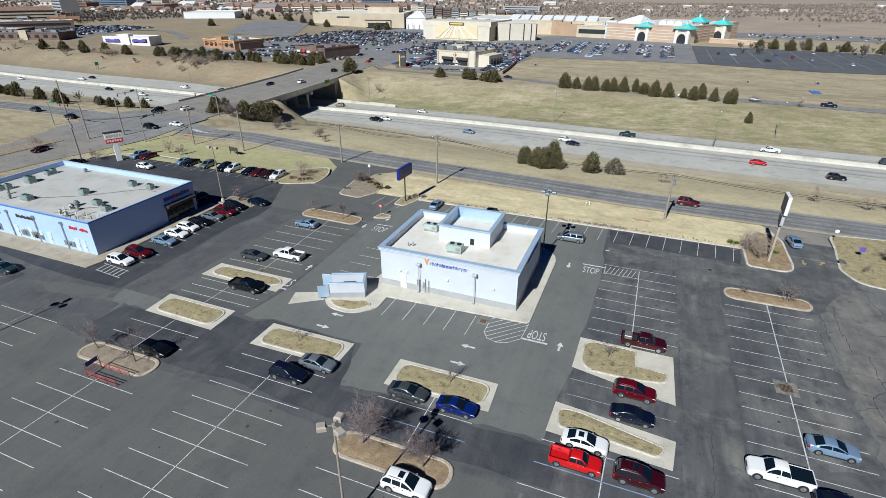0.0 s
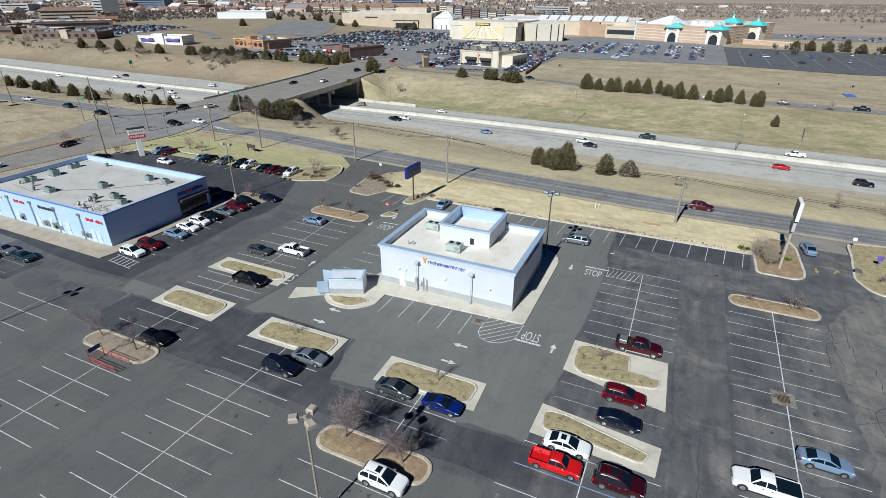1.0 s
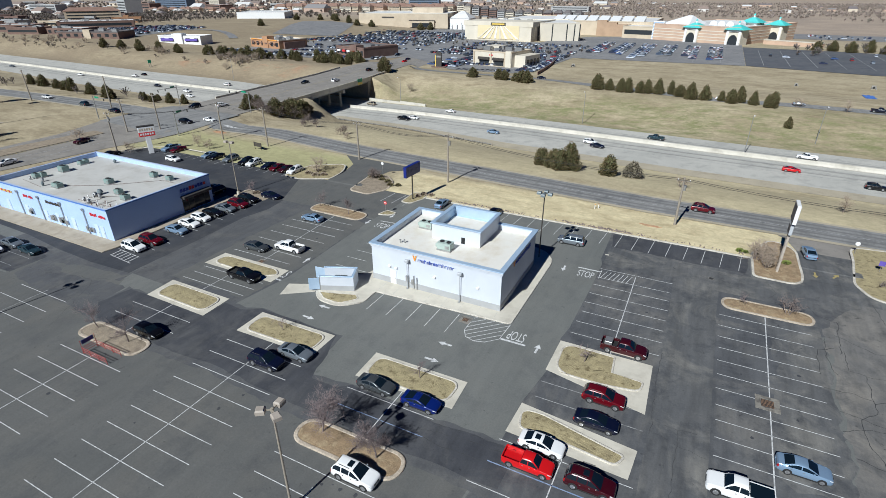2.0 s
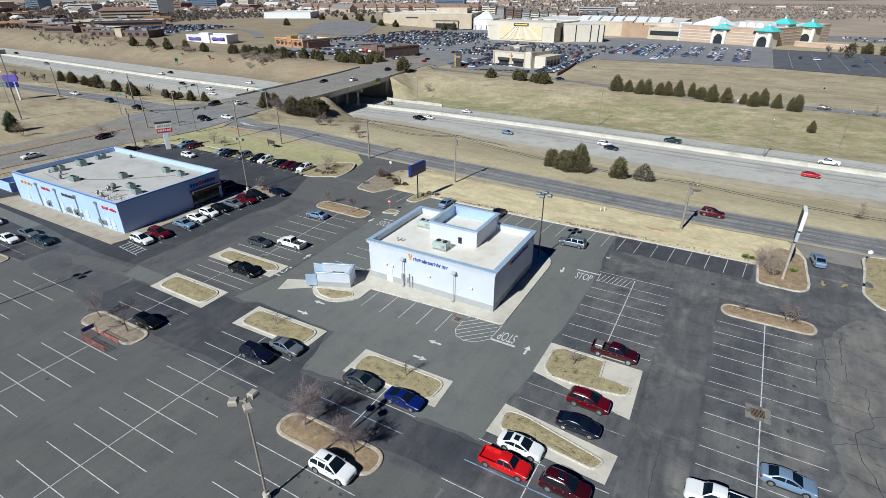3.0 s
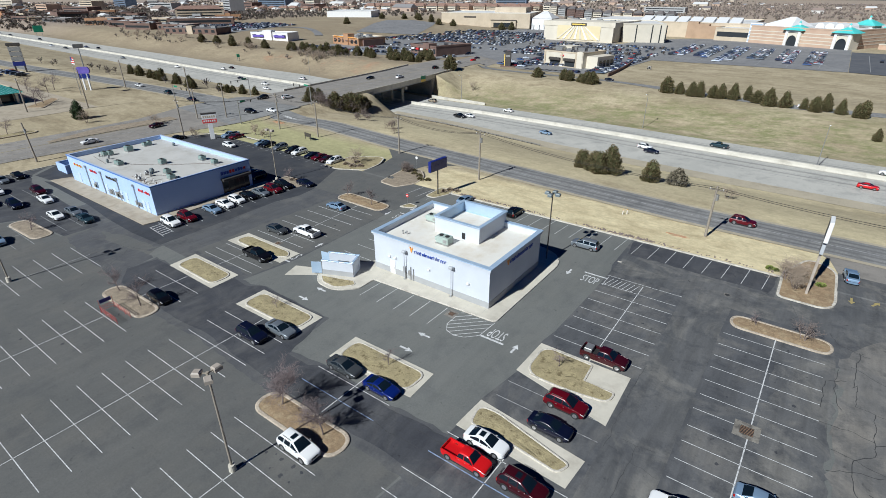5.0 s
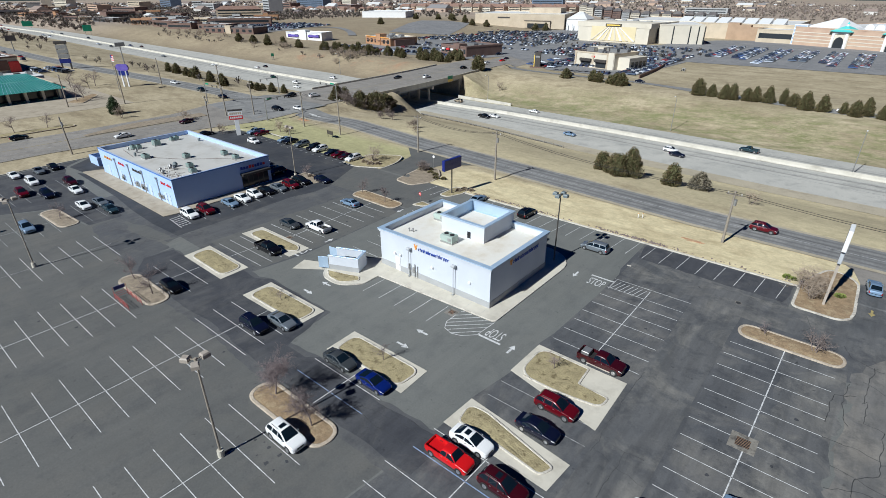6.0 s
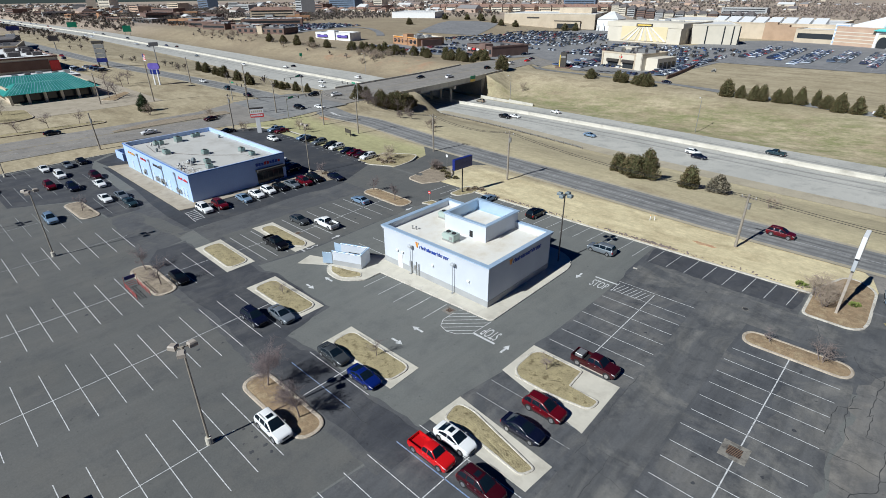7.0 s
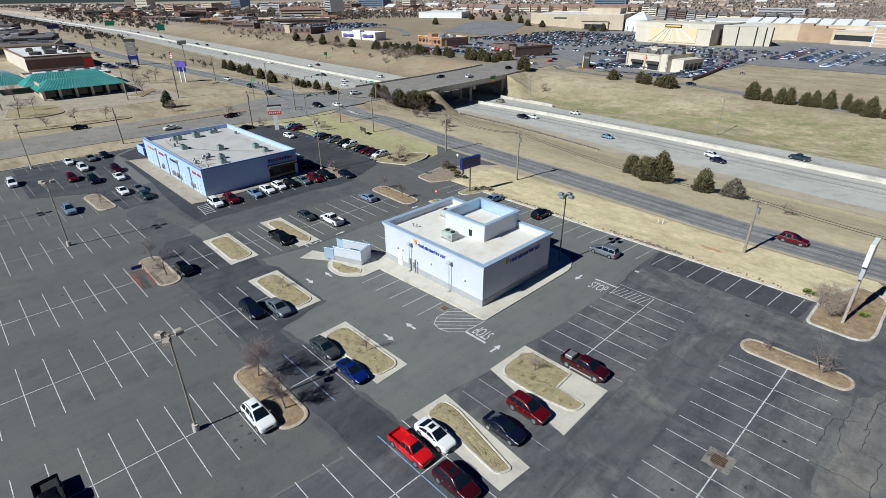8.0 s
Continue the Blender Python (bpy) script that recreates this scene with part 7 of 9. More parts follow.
# cars round the blue building and along the edges
EDGE_CARS = [("suv", "white", -73.7, 47.6, P), ("suv", "darkred", -73.4, 50.6, P), ("sedan", "paleblue", -73.2, 55.5, P), ("sedan", "white", -73.6, 58.5, P), ("hatch", "white", -73.8, 61.3, P), ("sedan", "black", -73.7, 64.0, P), ("sedan", "silver", -73.3, 66.7, P),
            ("suv", "darkred", -72.7, 69.4, P), ("suv", "black", -73.0, 72.3, P), ("sedan", "navy", -70.2, 72.0 + 3.9, P), ("pickup", "white", 16.1, 40.3, N, "cover"), ("sedan", "paleblue", 21.3, 45.4, P), ("sedan", "navy", 20.6, 38.6, P), ("van", "silver", -9.0, 82.6, N),
            ("pickup", "paleblue", -120.0, 91.0, D), ("sedan", "darkred", -117.2, 91.0, D), ("sedan", "paleblue", -105.5, 91.0, D), ("sedan", "black", -102.8, 91.0, D), ("suv", "silver", -97.8, 91.0, D), ("suv", "black", -92.6, 91.0, D), ("suv", "white", -90.0, 91.0, D),
            ("sedan", "navy", -85.2, 91.0, D), ("sedan", "darkred", -82.5, 91.0, D), ("sedan", "maroon", -77.6 - 2.2, 91.0, D), ("suv", "white", -75.6 - 1.4, 91.0, D), ("hatch", "white", -111.0, 84.5, P), ("sedan", "black", -129.5, 80.6, U),
            ("sedan", "black", -108.6, 74.5, D), ("suv", "navy", -96.6, 74.2, D), ("sedan", "white", -91.0, 74.0, D), ("suv", "black", -82.6, 72.6, D), ("sedan", "grey", -85.4, 73.0, D)]
for row in MAIN_LOT_CARS + EDGE_CARS:
    parked = car(*row[:5], extra=row[5] if len(row) > 5 else None)
    if row[:2] == ("pickup", "red"):
        # a compact model
        parked.scale *= 0.89
# traffic on the roads
for kind, paint, x, y, rz in [("suv", "darkred", 10.6, 109.4, -2), ("sedan", "paleblue", 26.8, 95.4, 95), ("sedan", "black", -160, 43, 85), ("sedan", "white", -143, 63, -90), ("suv", "black", -141, 113, 10), ("sedan", "white", -136, 118, 0), ("suv", "white", -150, 136, 80),
                              ("suv", "black", -157, 130, -90), ("suv", "teal", -190, 111, 175), ("sedan", "white", -214, 112, 0), ("sedan", "maroon", -146, 83, -80), ("sedan", "navy", -172, 110, 180)]:
    car(kind, paint, x, y, rz, float(land_z(x, y)) + 0.1 if x < 20 else 0.02, "on the road", "cars on the roads")
for kind, paint, x, lane in [("pickup", "black", -99, -11), ("sedan", "white", -96, -8), ("sedan", "paleblue", -58, -13.5), ("suv", "white", -24, -9.5), ("sedan", "navy", -21, -13), ("pickup", "teal", -5.5, 6.5), ("pickup", "white", 36, 5.5), ("sedan", "red", 31, -10),
                             ("sedan", "white", -88, 10), ("suv", "tan", -129, 8.5), ("suv", "white", -230, -12), ("sedan", "white", -218, -20), ("sedan", "navy", -258, -8), ("sedan", "black", -205, 14), ("van", "white", -228, 12), ("sedan", "white", -330, -6), ("sedan", "white", -300, 8), ("sedan", "black", -300, 14), ("sedan", "silver", -400, -8), ("sedan", "black", -480, 9), ("suv", "black", 48, -16)]:
    y = float(median_y(x)) + lane
    car(kind, paint, x, y, (0 if lane < 0 else 180) + math.degrees(math.atan2(float(median_y(x + 4) - median_y(x)), 4)), float(highway_z(x)) + 0.1, "on the highway", "cars on the highway")


# ---- trees ----
def grow(seed, height, spread_, levels, stems=1, twigs=3, thin=1.0):
    """Limbs of a bare tree as (from, to, radius, radius, level)."""
    rnd = random.Random(seed)
    out = []

    def limb(p, d, ln, r, lv):
        steps = 3 if lv < 2 else 2
        for k in range(steps):
            d = (d + Vector((rnd.gauss(0, 0.13), rnd.gauss(0, 0.13), rnd.gauss(0.05, 0.08)))).normalized()
            q = p + d * ln / steps
            out.append((p, q, r, r * 0.82, lv))
            r *= 0.82
            if lv < levels and (k > 0 or lv > 0):
                for _ in range(twigs if lv else twigs + 1):
                    s = Vector((rnd.gauss(0, 1), rnd.gauss(0, 1), rnd.gauss(0.2, 0.5))).normalized()
                    limb(p.lerp(q, rnd.uniform(0.3, 1)), (d * (1 - spread_) + s * spread_).normalized(), ln * rnd.uniform(0.46, 0.70), r * 0.52, lv + 1)
            p = q

    for s in range(stems):
        a = 2 * math.pi * s / stems + rnd.uniform(-0.4, 0.4)
        tilt = 0.0 if stems == 1 else 0.35
        limb(Vector((0.06 * math.cos(a) * stems, 0.06 * math.sin(a) * stems, -0.1)), Vector((tilt * math.cos(a), tilt * math.sin(a), 1)).normalized(), height * 0.55, 0.018 * height * thin, 0)
    return out


TREE_MESH = {}


def bare_tree(x, y, z, seed, height, spread_=0.62, levels=3, stems=1, twigs=3, bark=None, twig=None, label="bare winter tree with a dense crown of fine twigs", thin=1.0, kind_name="bare_tree"):
    key = (seed, height, spread_, levels, stems, twigs)
    if key not in TREE_MESH:
        tr, cr = bmesh.new(), bmesh.new()
        for p, q, r0, r1, lv in grow(seed, height, spread_, levels, stems, twigs, thin):
            if lv == 0:
                tube(tr, p, q, r0, r1, 6, False)
            else:
                tube(cr, p, q, max(r0, 0.010 if lv < 3 else 0.007), max(r1, 0.008 if lv < 3 else 0.005), 4 if lv == 1 else 3, False)
        TREE_MESH[key] = (bm_mesh("trunk", tr), bm_mesh("crown", cr))
    t = thing(kind_name, pose(x, y, z, 0, 0, (seed * 67) % 360), label, "shrub" if "shrub" in kind_name else "tree", "bare trees" if "tree" in kind_name else "bare shrubs")
    part("trunk", TREE_MESH[key][0], bark or BARK, t)
    part("crown", TREE_MESH[key][1], twig or TWIG, t)
    return t


bare_tree(-20.2, 29.9, 0.15, 3, 5.6, 0.55, 4, 1, 3)
bare_tree(-13.8, 29.6, 0.15, 4, 5.0, 0.54, 4, 1, 3)
bare_tree(-57.1, 30.9, 0.15, 5, 4.2, 0.6, 3, 1, 3)
bare_tree(-50.8, 30.6, 0.15, 6, 5.0, 0.6, 3, 1, 3)
bare_tree(-35.4, 41.0, 0.15, 7, 2.6, 0.7, 3, 1, 2)
bare_tree(-15.4, 40.9, 0.15, 8, 3.0, 0.7, 3, 1, 2)
bare_tree(0.3, 52.0, 0.15, 9, 3.0, 0.7, 3, 1, 2)
bare_tree(22.3, 73.9, 0.15, 10, 3.4, 0.75, 3, 3, 2, twig=BARK, label="low spreading dark bare tree")
bare_tree(17.1, 74.0, 0.15, 11, 2.4, 0.7, 3, 1, 2)
bare_tree(-58.0, 76.6, 0.15, 12, 3.8, 0.6, 3, 1, 3)
bare_tree(-50.4, 75.6, 0.15, 13, 4.2, 0.6, 3, 1, 3)
bare_tree(-91.0, 31.6, 0.15, 14, 3.8, 0.6, 3, 1, 3)
bare_tree(-72.3, 93.4, 0.15, 15, 4.6, 0.7, 3, 3, 3, twig=TWIG_TAN, label="wide bare multi-stemmed tree with tan twigs")
bare_tree(-75.0, 75.6, 0.15, 16, 3.4, 0.6, 3, 1, 3)
bare_tree(35.0, 88.0, 0.15, 17, 1.8, 0.7, 3, 2, 2)
for k, (x, y, h) in enumerate(((19.0, 89.8, 4.4), (20.4, 87.6, 3.8), (40.0, 93.0, 3.2), (42.5, 95.0, 3.2))):
    bare_tree(x, y, 0.12, 20 + k, h, 0.7, 4, 5, 2, twig=TWIG_TAN, label="large bare twiggy shrub", kind_name="bare_shrub")
for k, (x, y, h) in enumerate(((5.6, 125.0, 3.6), (36.0, 124.0, 4.0), (45.0, 122.0, 4.0), (50.0, 124.5, 4.0), (-86.0, 124.0, 2.6), (-91, 127, 3.0), (-128, 84.5, 4.2), (-112.5, 88.8 + 8, 3.2), (-116.5, 97.0, 4.5), (-149, 84, 4.5), (-166, 72, 5.0), (-152, 155, 0), (37, 232, 5.0), (52, 230, 5.0), (-121.3, 222.9, 5.5), (-33, 95.0, 0))):
    if h:
        bare_tree(x, y, float(land_z(x, y)), 30 + k % 6, h, 0.65, 3, 2, 3, twig=TWIG_TAN, label="bare roadside tree with tan twigs")
for k, (x, y, h) in enumerate(((-187, 32.4, 6.5), (-198, 38, 5), (-168.2, 36.4, 3.6), (-168.2, 44, 4.6), (-167.6, 52, 4.2), (-203.4, 71.6, 6.5), (-207, 75, 6), (-228, 84, 6), (-233, 88, 6), (-236, 80, 6), (-214, 30, 6), (-222, 36, 6))):
    bare_tree(x, y, float(land_z(x, y)), 40 + k % 4, h * 1.35, 0.65, 3, 1, 3, label="bare street tree on a planted strip")
bare_tree(-57.8, 95.6, 0.12, 71, 3.0, 0.75, 4, 5, 2, twig=BARK, label="large bare twiggy shrub", kind_name="bare_shrub")
BROWN_THICKET = [(-133.5, 136.6), (-131.6, 136.4), (-129.6, 138.6), (-127.0, 141.8), (-124.6, 144.6), (-123.8, 148.6), (-116, 142), (-108, 131), (-105, 133), (-90.8, 128.8)]
for k, (x, y) in enumerate(BROWN_THICKET):
    bare_tree(x, y, float(land_z(x, y)), 50 + k % 4, 5.2 if k < 6 else 3.2, 0.65, 3, 3, 3, twig=BARK, label="bare thicket tree on the highway bank")


def evergreen(seed, h, w, slim=0.6, sprays=2600):
    """Crown of an evergreen: a lumpy dark heart under many small upswept sprays."""
    rnd = random.Random(seed)
    off = Vector((seed * 3.7, seed * 1.3, 0))

    def reach(a, f):
        d = Vector((math.cos(a), math.sin(a), 2.2 * f))
        lump = 1 + 0.55 * noise.noise(d * 1.7 + off) + 0.25 * noise.noise(d * 4.5 + off)
        return w * (1 - f) ** slim * min(1.0, f * 5 + 0.55) * lump

    verts, faces = [], []
    for i in range(11):
        f = i / 10.5
        verts += [Vector((0.66 * reach(6.2832 * k / 12, f) * math.cos(6.2832 * k / 12), 0.66 * reach(6.2832 * k / 12, f) * math.sin(6.2832 * k / 12), h * f * 0.94)) for k in range(12)]
    faces += [(i * 12 + k, i * 12 + (k + 1) % 12, i * 12 + 12 + (k + 1) % 12, i * 12 + 12 + k) for i in range(10) for k in range(12)]
    for k in range(sprays):
        f, a = 1 - math.sqrt(rnd.random()) * 0.99, rnd.uniform(0, 6.2832)
        r = reach(a, f) * rnd.uniform(0.72, 1.08)
        p = Vector((r * math.cos(a), r * math.sin(a), h * f + rnd.gauss(0, 0.06)))
        s = rnd.uniform(0.10, 0.22)
        u = Vector((math.cos(a) + rnd.gauss(0, 0.4), math.sin(a) + rnd.gauss(0, 0.4), rnd.uniform(0.2, 1.4))).normalized()
        v = u.cross(Vector((rnd.gauss(0, 1), rnd.gauss(0, 1), rnd.gauss(0, 1)))).normalized()
        n = len(verts)
        verts += [p - v * s * 0.7 - u * s * 0.5, p + u * s * 1.5, p + v * s * 0.7 - u * s * 0.5]
        faces.append((n, n + 1, n + 2))
    me = bpy.data.meshes.new("crown")
    me.from_pydata([tuple(v) for v in verts], [], faces)
    return me


EVER = [(evergreen(60 + k, 5.2 + 0.5 * k, 2.0 + 0.22 * (k % 3), (0.45, 0.55, 0.65)[k % 3], 3200), bm_mesh("trunk", tube(bmesh.new(), (0, 0, -0.3), (0, 0, 4.2), 0.16, 0.04, 7))) for k in range(4)]


SAGE = island_mat("greyed_juniper", [(0.20, 0.175, 0.125), (0.15, 0.135, 0.095), (0.24, 0.20, 0.15), (0.12, 0.11, 0.07)], 0.9)


def cedar(x, y, s=1.0, k=0, sx=1.0, mat=None, label="dark green conical cedar with a browned, uneven crown"):
    t = thing("cedar_tree", pose(x, y, float(land_z(x, y)), 0, 0, (k * 77 + x * 13) % 360) @ Matrix.Diagonal((s * sx, s * sx, s, 1)), label, "tree", "evergreens along the highway")
    part("trunk", EVER[k % 4][1], BARK, t)
    part("crown", EVER[k % 4][0], mat or CEDAR, t)
    return t


for k, (x, y, s, sx) in enumerate([(-27.9, 128.4, 0.88, 1.2), (-24.6, 127.0, 0.86, 1.35), (-20.6, 127.4, 1.16, 1.05), (-22.6, 125.2, 0.8, 1.4), (-11.0, 127.4, 1.0, 1.05)]):
    cedar(x, y, s, k, sx)
cedar(-5.6, 130.0, 0.72, 1, 1.55, SAGE, "broad grey-brown half-bare juniper on the slope")
for k, (x, y, h, wd) in enumerate([(-36.7, 238.6, 8.4, 0.95), (-31.6, 238.8, 6.2, 1.0), (-26.4, 236.6, 7.4, 1.0), (-23.6, 236.4, 7.9, 1.0), (-18.8, 237.6, 6.3, 0.95), (-16.0, 237.9, 7.3, 0.85), (-11.7, 238.2, 8.2, 0.85), (-6.9, 239.5, 7.2, 0.85), (-3.4, 236.2, 5.9, 1.15),
                                   (1.0, 232.0, 8.3, 0.9), (6.0, 232.4, 7.6, 0.95), (11.9, 232.6, 5.2, 1.05), (15.3, 230.0, 6.8, 0.9), (18.2, 233.0, 7.9, 0.8), (22.8, 230.2, 6.8, 0.8), (27.1, 227.2, 6.0, 0.85), (28.9, 227.6, 7.4, 0.8)]):
    cedar(x, y, 0.80 * h / (5.2 + 0.5 * (k % 4)), k, wd * 1.1)
cedar(33.0, 207.4, 0.68, 1, 0.9)
for k, (x, y, s, sx) in enumerate([(-145.5, 238, 1.45, 1.2), (-147.5, 241, 1.0, 1.2), (-138.4, 137.6, 0.95, 1.3), (-136.0, 139.5, 0.75, 1.3), (-129.4, 141.0, 1.15, 1.2), (-127.2, 144.4, 1.05, 1.35), (-125.4, 147.4, 1.1, 1.3), (-125.8, 150.6, 0.95, 1.4), (-128.0, 148.0, 1.1, 1.2), (-126.6, 154.0, 0.75, 1.5), (-99.2, 246.4, 0.8, 1.5), (-85.0, 245.4, 0.8, 1.5), (-82.0, 244.8, 0.9, 1.4), (-72.8, 242.6, 0.95, 1.5), (-69.8, 241.8, 0.95, 1.4), (-76.0, 243.6, 0.6, 1.6)]):
    cedar(x, y, s, k, sx)
for k, (x, y, s) in enumerate([(-195, 124, 1.1), (-200, 126, 1.2), (-212, 127, 1.1), (-226, 128, 1.2), (-232, 129, 1.1), (-240, 130, 1.0), (-252, 131, 1.2), (-263, 132, 1.0), (-178, 129, 0.9), (-184, 130, 0.8), (-174, 133, 0.9), (-170, 136, 0.8), (-182, 134, 0.7), (-190, 133, 0.7)]):
    cedar(x, y, s * 0.72, k, 1.15)
cedar(-172.5, 72.6, 1.0, 2, 0.85, PINE, "green pine with an open crown on the lawn")
for k in range(44):
    rnd = random.Random(k)
    x = -320 + 4.2 * k + rnd.uniform(-3, 3)
    if abs(x - float(street_x(270))) > 20 and x < -175:
        cedar(x, 268 + rnd.uniform(-6, 10), rnd.uniform(0.7, 1.2), k, 1.3)
for k, (x, y) in enumerate([(-210, 300), (-206, 296), (-200, 293), (-197, 288), (-203, 286), (-190, 280)]):
    cedar(x, y, 1.1, k, 1.2)
for k in range(12):
    cedar(-330 - 7 * k, 262 + 5 * math.sin(k * 2.1), 0.9 + 0.2 * (k % 2), k, 1.3, None)

# low shrubs in the entrance beds
def shrub(x, y, seed, r, mat, label):
    rnd = random.Random(seed)
    verts, faces = [], []
    for k in range(420):
        d = Vector((rnd.gauss(0, 1), rnd.gauss(0, 1), abs(rnd.gauss(0, 1)))).normalized()
        p = d * r * rnd.uniform(0.55, 1.05)
        p.z *= 0.75
        v = d.cross(Vector((rnd.gauss(0, 1), rnd.gauss(0, 1), 1))).normalized()
        s = rnd.uniform(0.06, 0.13)
        n = len(verts)
        verts += [p - v * s, p + d * s * 1.6, p + v * s]
        faces.append((n, n + 1, n + 2))
    me = bpy.data.meshes.new("foliage")
    me.from_pydata([tuple(q) for q in verts], [], faces)
    t = thing("shrub", pose(x, y, float(land_z(x, y)) + 0.1), label, "shrub", "low shrubs")
    part("foliage", me, mat, t)
    part("stem", tube(bmesh.new(), (0, 0, -0.1), (0, 0, r * 0.5), 0.04, 0.02, 5), BARK, t)


for k, (x, y, r) in enumerate([(-58.3, 96.4, 1.5), (-57.2, 96.8, 1.2), (-55.5, 95.6, 0.8), (-53.6, 95.0, 0.8), (-52.0, 93.4, 0.7), (-50.5, 94.2, 0.6)]):
    shrub(x, y, k, r, CEDAR, "dull green rounded evergreen shrub in gravel")
for k, (x, y, r) in enumerate([(-43.0, 90.0, 0.6), (-42.4, 91.4, 0.7), (-41.0, 92.0, 0.5), (-73.5, 91.6, 0.8), (-71.0, 91.2, 0.9), (-69.6, 92.4, 0.8), (-72.6, 94.4, 0.7), (-74.8, 76.4, 0.8)]):
    shrub(x, y, 20 + k, r, TWIG_TAN, "low brown dormant shrub")


TUFT = island_mat("green_weed", [(0.20, 0.24, 0.05), (0.15, 0.19, 0.045), (0.25, 0.26, 0.08)], 0.9)
for k, (x, y, r) in enumerate([(16.8, 91.9, 0.55), (17.6, 91.8, 0.4), (23.2, 90.2, 0.5), (23.6, 90.6, 0.35)]):
    shrub(x, y, 60 + k, r, TUFT, "low tuft of fresh green weeds in mulch")

# ---- beyond the highway: the mall and the town ----
def far_building(nm, x, y, rz, w, d, h, wall, roof, label, windows=0, storeys=1, roof_h=0.8, band=None, group="", z=None, gables=False, pitch=3.0):
    """A flat-roofed block with a parapet, or a gabled one, with its windows; its front faces -y before turning."""
    grow = 1.0
    if group == "mall":
        x, y, grow = *out(x, y), (out(x, y)[1] - 7) / (y - 7)
    z = float(land_z(x, y)) if z is None else z
    b = thing(nm, pose(x, y, z, 0, 0, rz) @ Matrix.Diagonal((grow, grow, grow, 1)), label, "building", group or "buildings of the town")
    part("wall", block((-w / 2, w / 2, 0, d, -1, h)), wall, b)
    if gables:
        bm = bmesh.new()
        v = [bm.verts.new(c) for c in ((-w / 2 - 0.5, -0.5, h), (w / 2 + 0.5, -0.5, h), (w / 2 + 0.5, d + 0.5, h), (-w / 2 - 0.5, d + 0.5, h), (-w / 2 + d * 0.3, d / 2, h + pitch), (w / 2 - d * 0.3, d / 2, h + pitch))]
        for f in ((0, 1, 5, 4), (1, 2, 5), (2, 3, 4, 5), (3, 0, 4), (3, 2, 1, 0)):
            bm.faces.new([v[i] for i in f])
        part("roof", bm, roof, b)
    else:
        part("roof", block((-w / 2 + 0.4, w / 2 - 0.4, 0.4, d - 0.4, h, h + 0.15)), roof, b)
        part("parapet", block((-w / 2 - 0.15, w / 2 + 0.15, -0.15, 0.4, h, h + roof_h), (-w / 2 - 0.15, w / 2 + 0.15, d - 0.4, d + 0.15, h, h + roof_h), (-w / 2 - 0.15, -w / 2 + 0.4, 0.4, d - 0.4, h, h + roof_h), (w / 2 - 0.4, w / 2 + 0.15, 0.4, d - 0.4, h, h + roof_h)), band or wall, b)
    if math.hypot(x, y) > 600:
        # too far to tell window from window: a band of glass for each storey
        for s in range(storeys if windows else 0):
            zz = h * s / storeys
            part("window_band", block((-w * 0.46, w * 0.46, -0.08, 0.05, zz + h / storeys * 0.35, zz + h / storeys * 0.75)), WINDOW, b)
        windows = 0
    for s in range(storeys):
        for k in range(windows):
            a = -w / 2 + w * (k + 0.25) / windows
            zz = h * s / storeys
            part("window", block((a, a + w * 0.5 / windows, -0.08, 0.05, zz + h / storeys * 0.3, zz + h / storeys * 0.8)), WINDOW, b)
    return b


def out(x, y):
    """The mall grounds spread a little with distance."""
    f = float(np.interp(y, [300, 380, 460, 560], [1.0, 1.03, 1.08, 1.17]))
    return 12 + (x - 12) * f, 7 + (y - 7) * f


def front(a, b):
    """Middle and turn of a building whose front runs from a to b."""
    return (a[0] + b[0]) / 2, (a[1] + b[1]) / 2, math.degrees(math.atan2(b[1] - a[1], b[0] - a[0])), math.hypot(b[0] - a[0], b[1] - a[1])


def roof_boxes(b, w, d, h, n, seed, mat=None):
    rnd = random.Random(seed)
    for k in range(n):
        x, y, s = rnd.uniform(-w * 0.42, w * 0.42), rnd.uniform(d * 0.15, d * 0.85), rnd.uniform(1.2, 2.6)
        part("roof_plant", block((x - s, x + s, y - s * 0.7, y + s * 0.7, h + 0.15, h + 0.15 + s * 0.8)), mat or STEEL, b)


spread_out = lambda poly: [out(*q) for q in poly]
solid("mall_parking_lot", flat(spread_out([(-330, 292), (-200, 296), (-186, 330), (-150, 306), (-131, 285), (-93, 286), (-84, 300), (-80, 372), (24, 378), (24, 506), (-46, 552), (-102, 526), (-126, 486), (-130, 462), (-205, 460), (-215, 560), (-380, 540)]), 0.15, mall_z), MALL_LOT, "pale grey asphalt mall parking lot", "parking lot", "structure")
solid("sealed_parking_lot", flat(spread_out([(24.2, 378), (86, 364), (170, 372), (260, 380), (300, 470), (150, 474), (92, 482), (24.2, 488)]), 0.16, mall_z), MALL_DARK, "freshly sealed black parking lot with few cars", "parking lot", "structure")
bm = bmesh.new()
for x0_, n_, st_, ya, yb in ((34, 9, 14, 385, 470), (-70, 6, 16, 384, 490)):
    for k in range(n_):
        (xa, yc), (xb, yd) = out(x0_ + st_ * k, ya), out(x0_ + st_ * k, yb)
        bx(bm, 0, math.hypot(xb - xa, yd - yc), -0.15, 0.15, 0, 0.02, Matrix.Translation((xa, yc, float(mall_z(yc)) + 0.17)) @ Matrix.Rotation(math.atan2(yd - yc, xb - xa), 4, "Z") @ Matrix.Rotation(0.0114, 4, "Y"))
solid("lot_lines", bm, PAINT_OLD, "faded white lines of the mall lot", "road marking", "stuff")

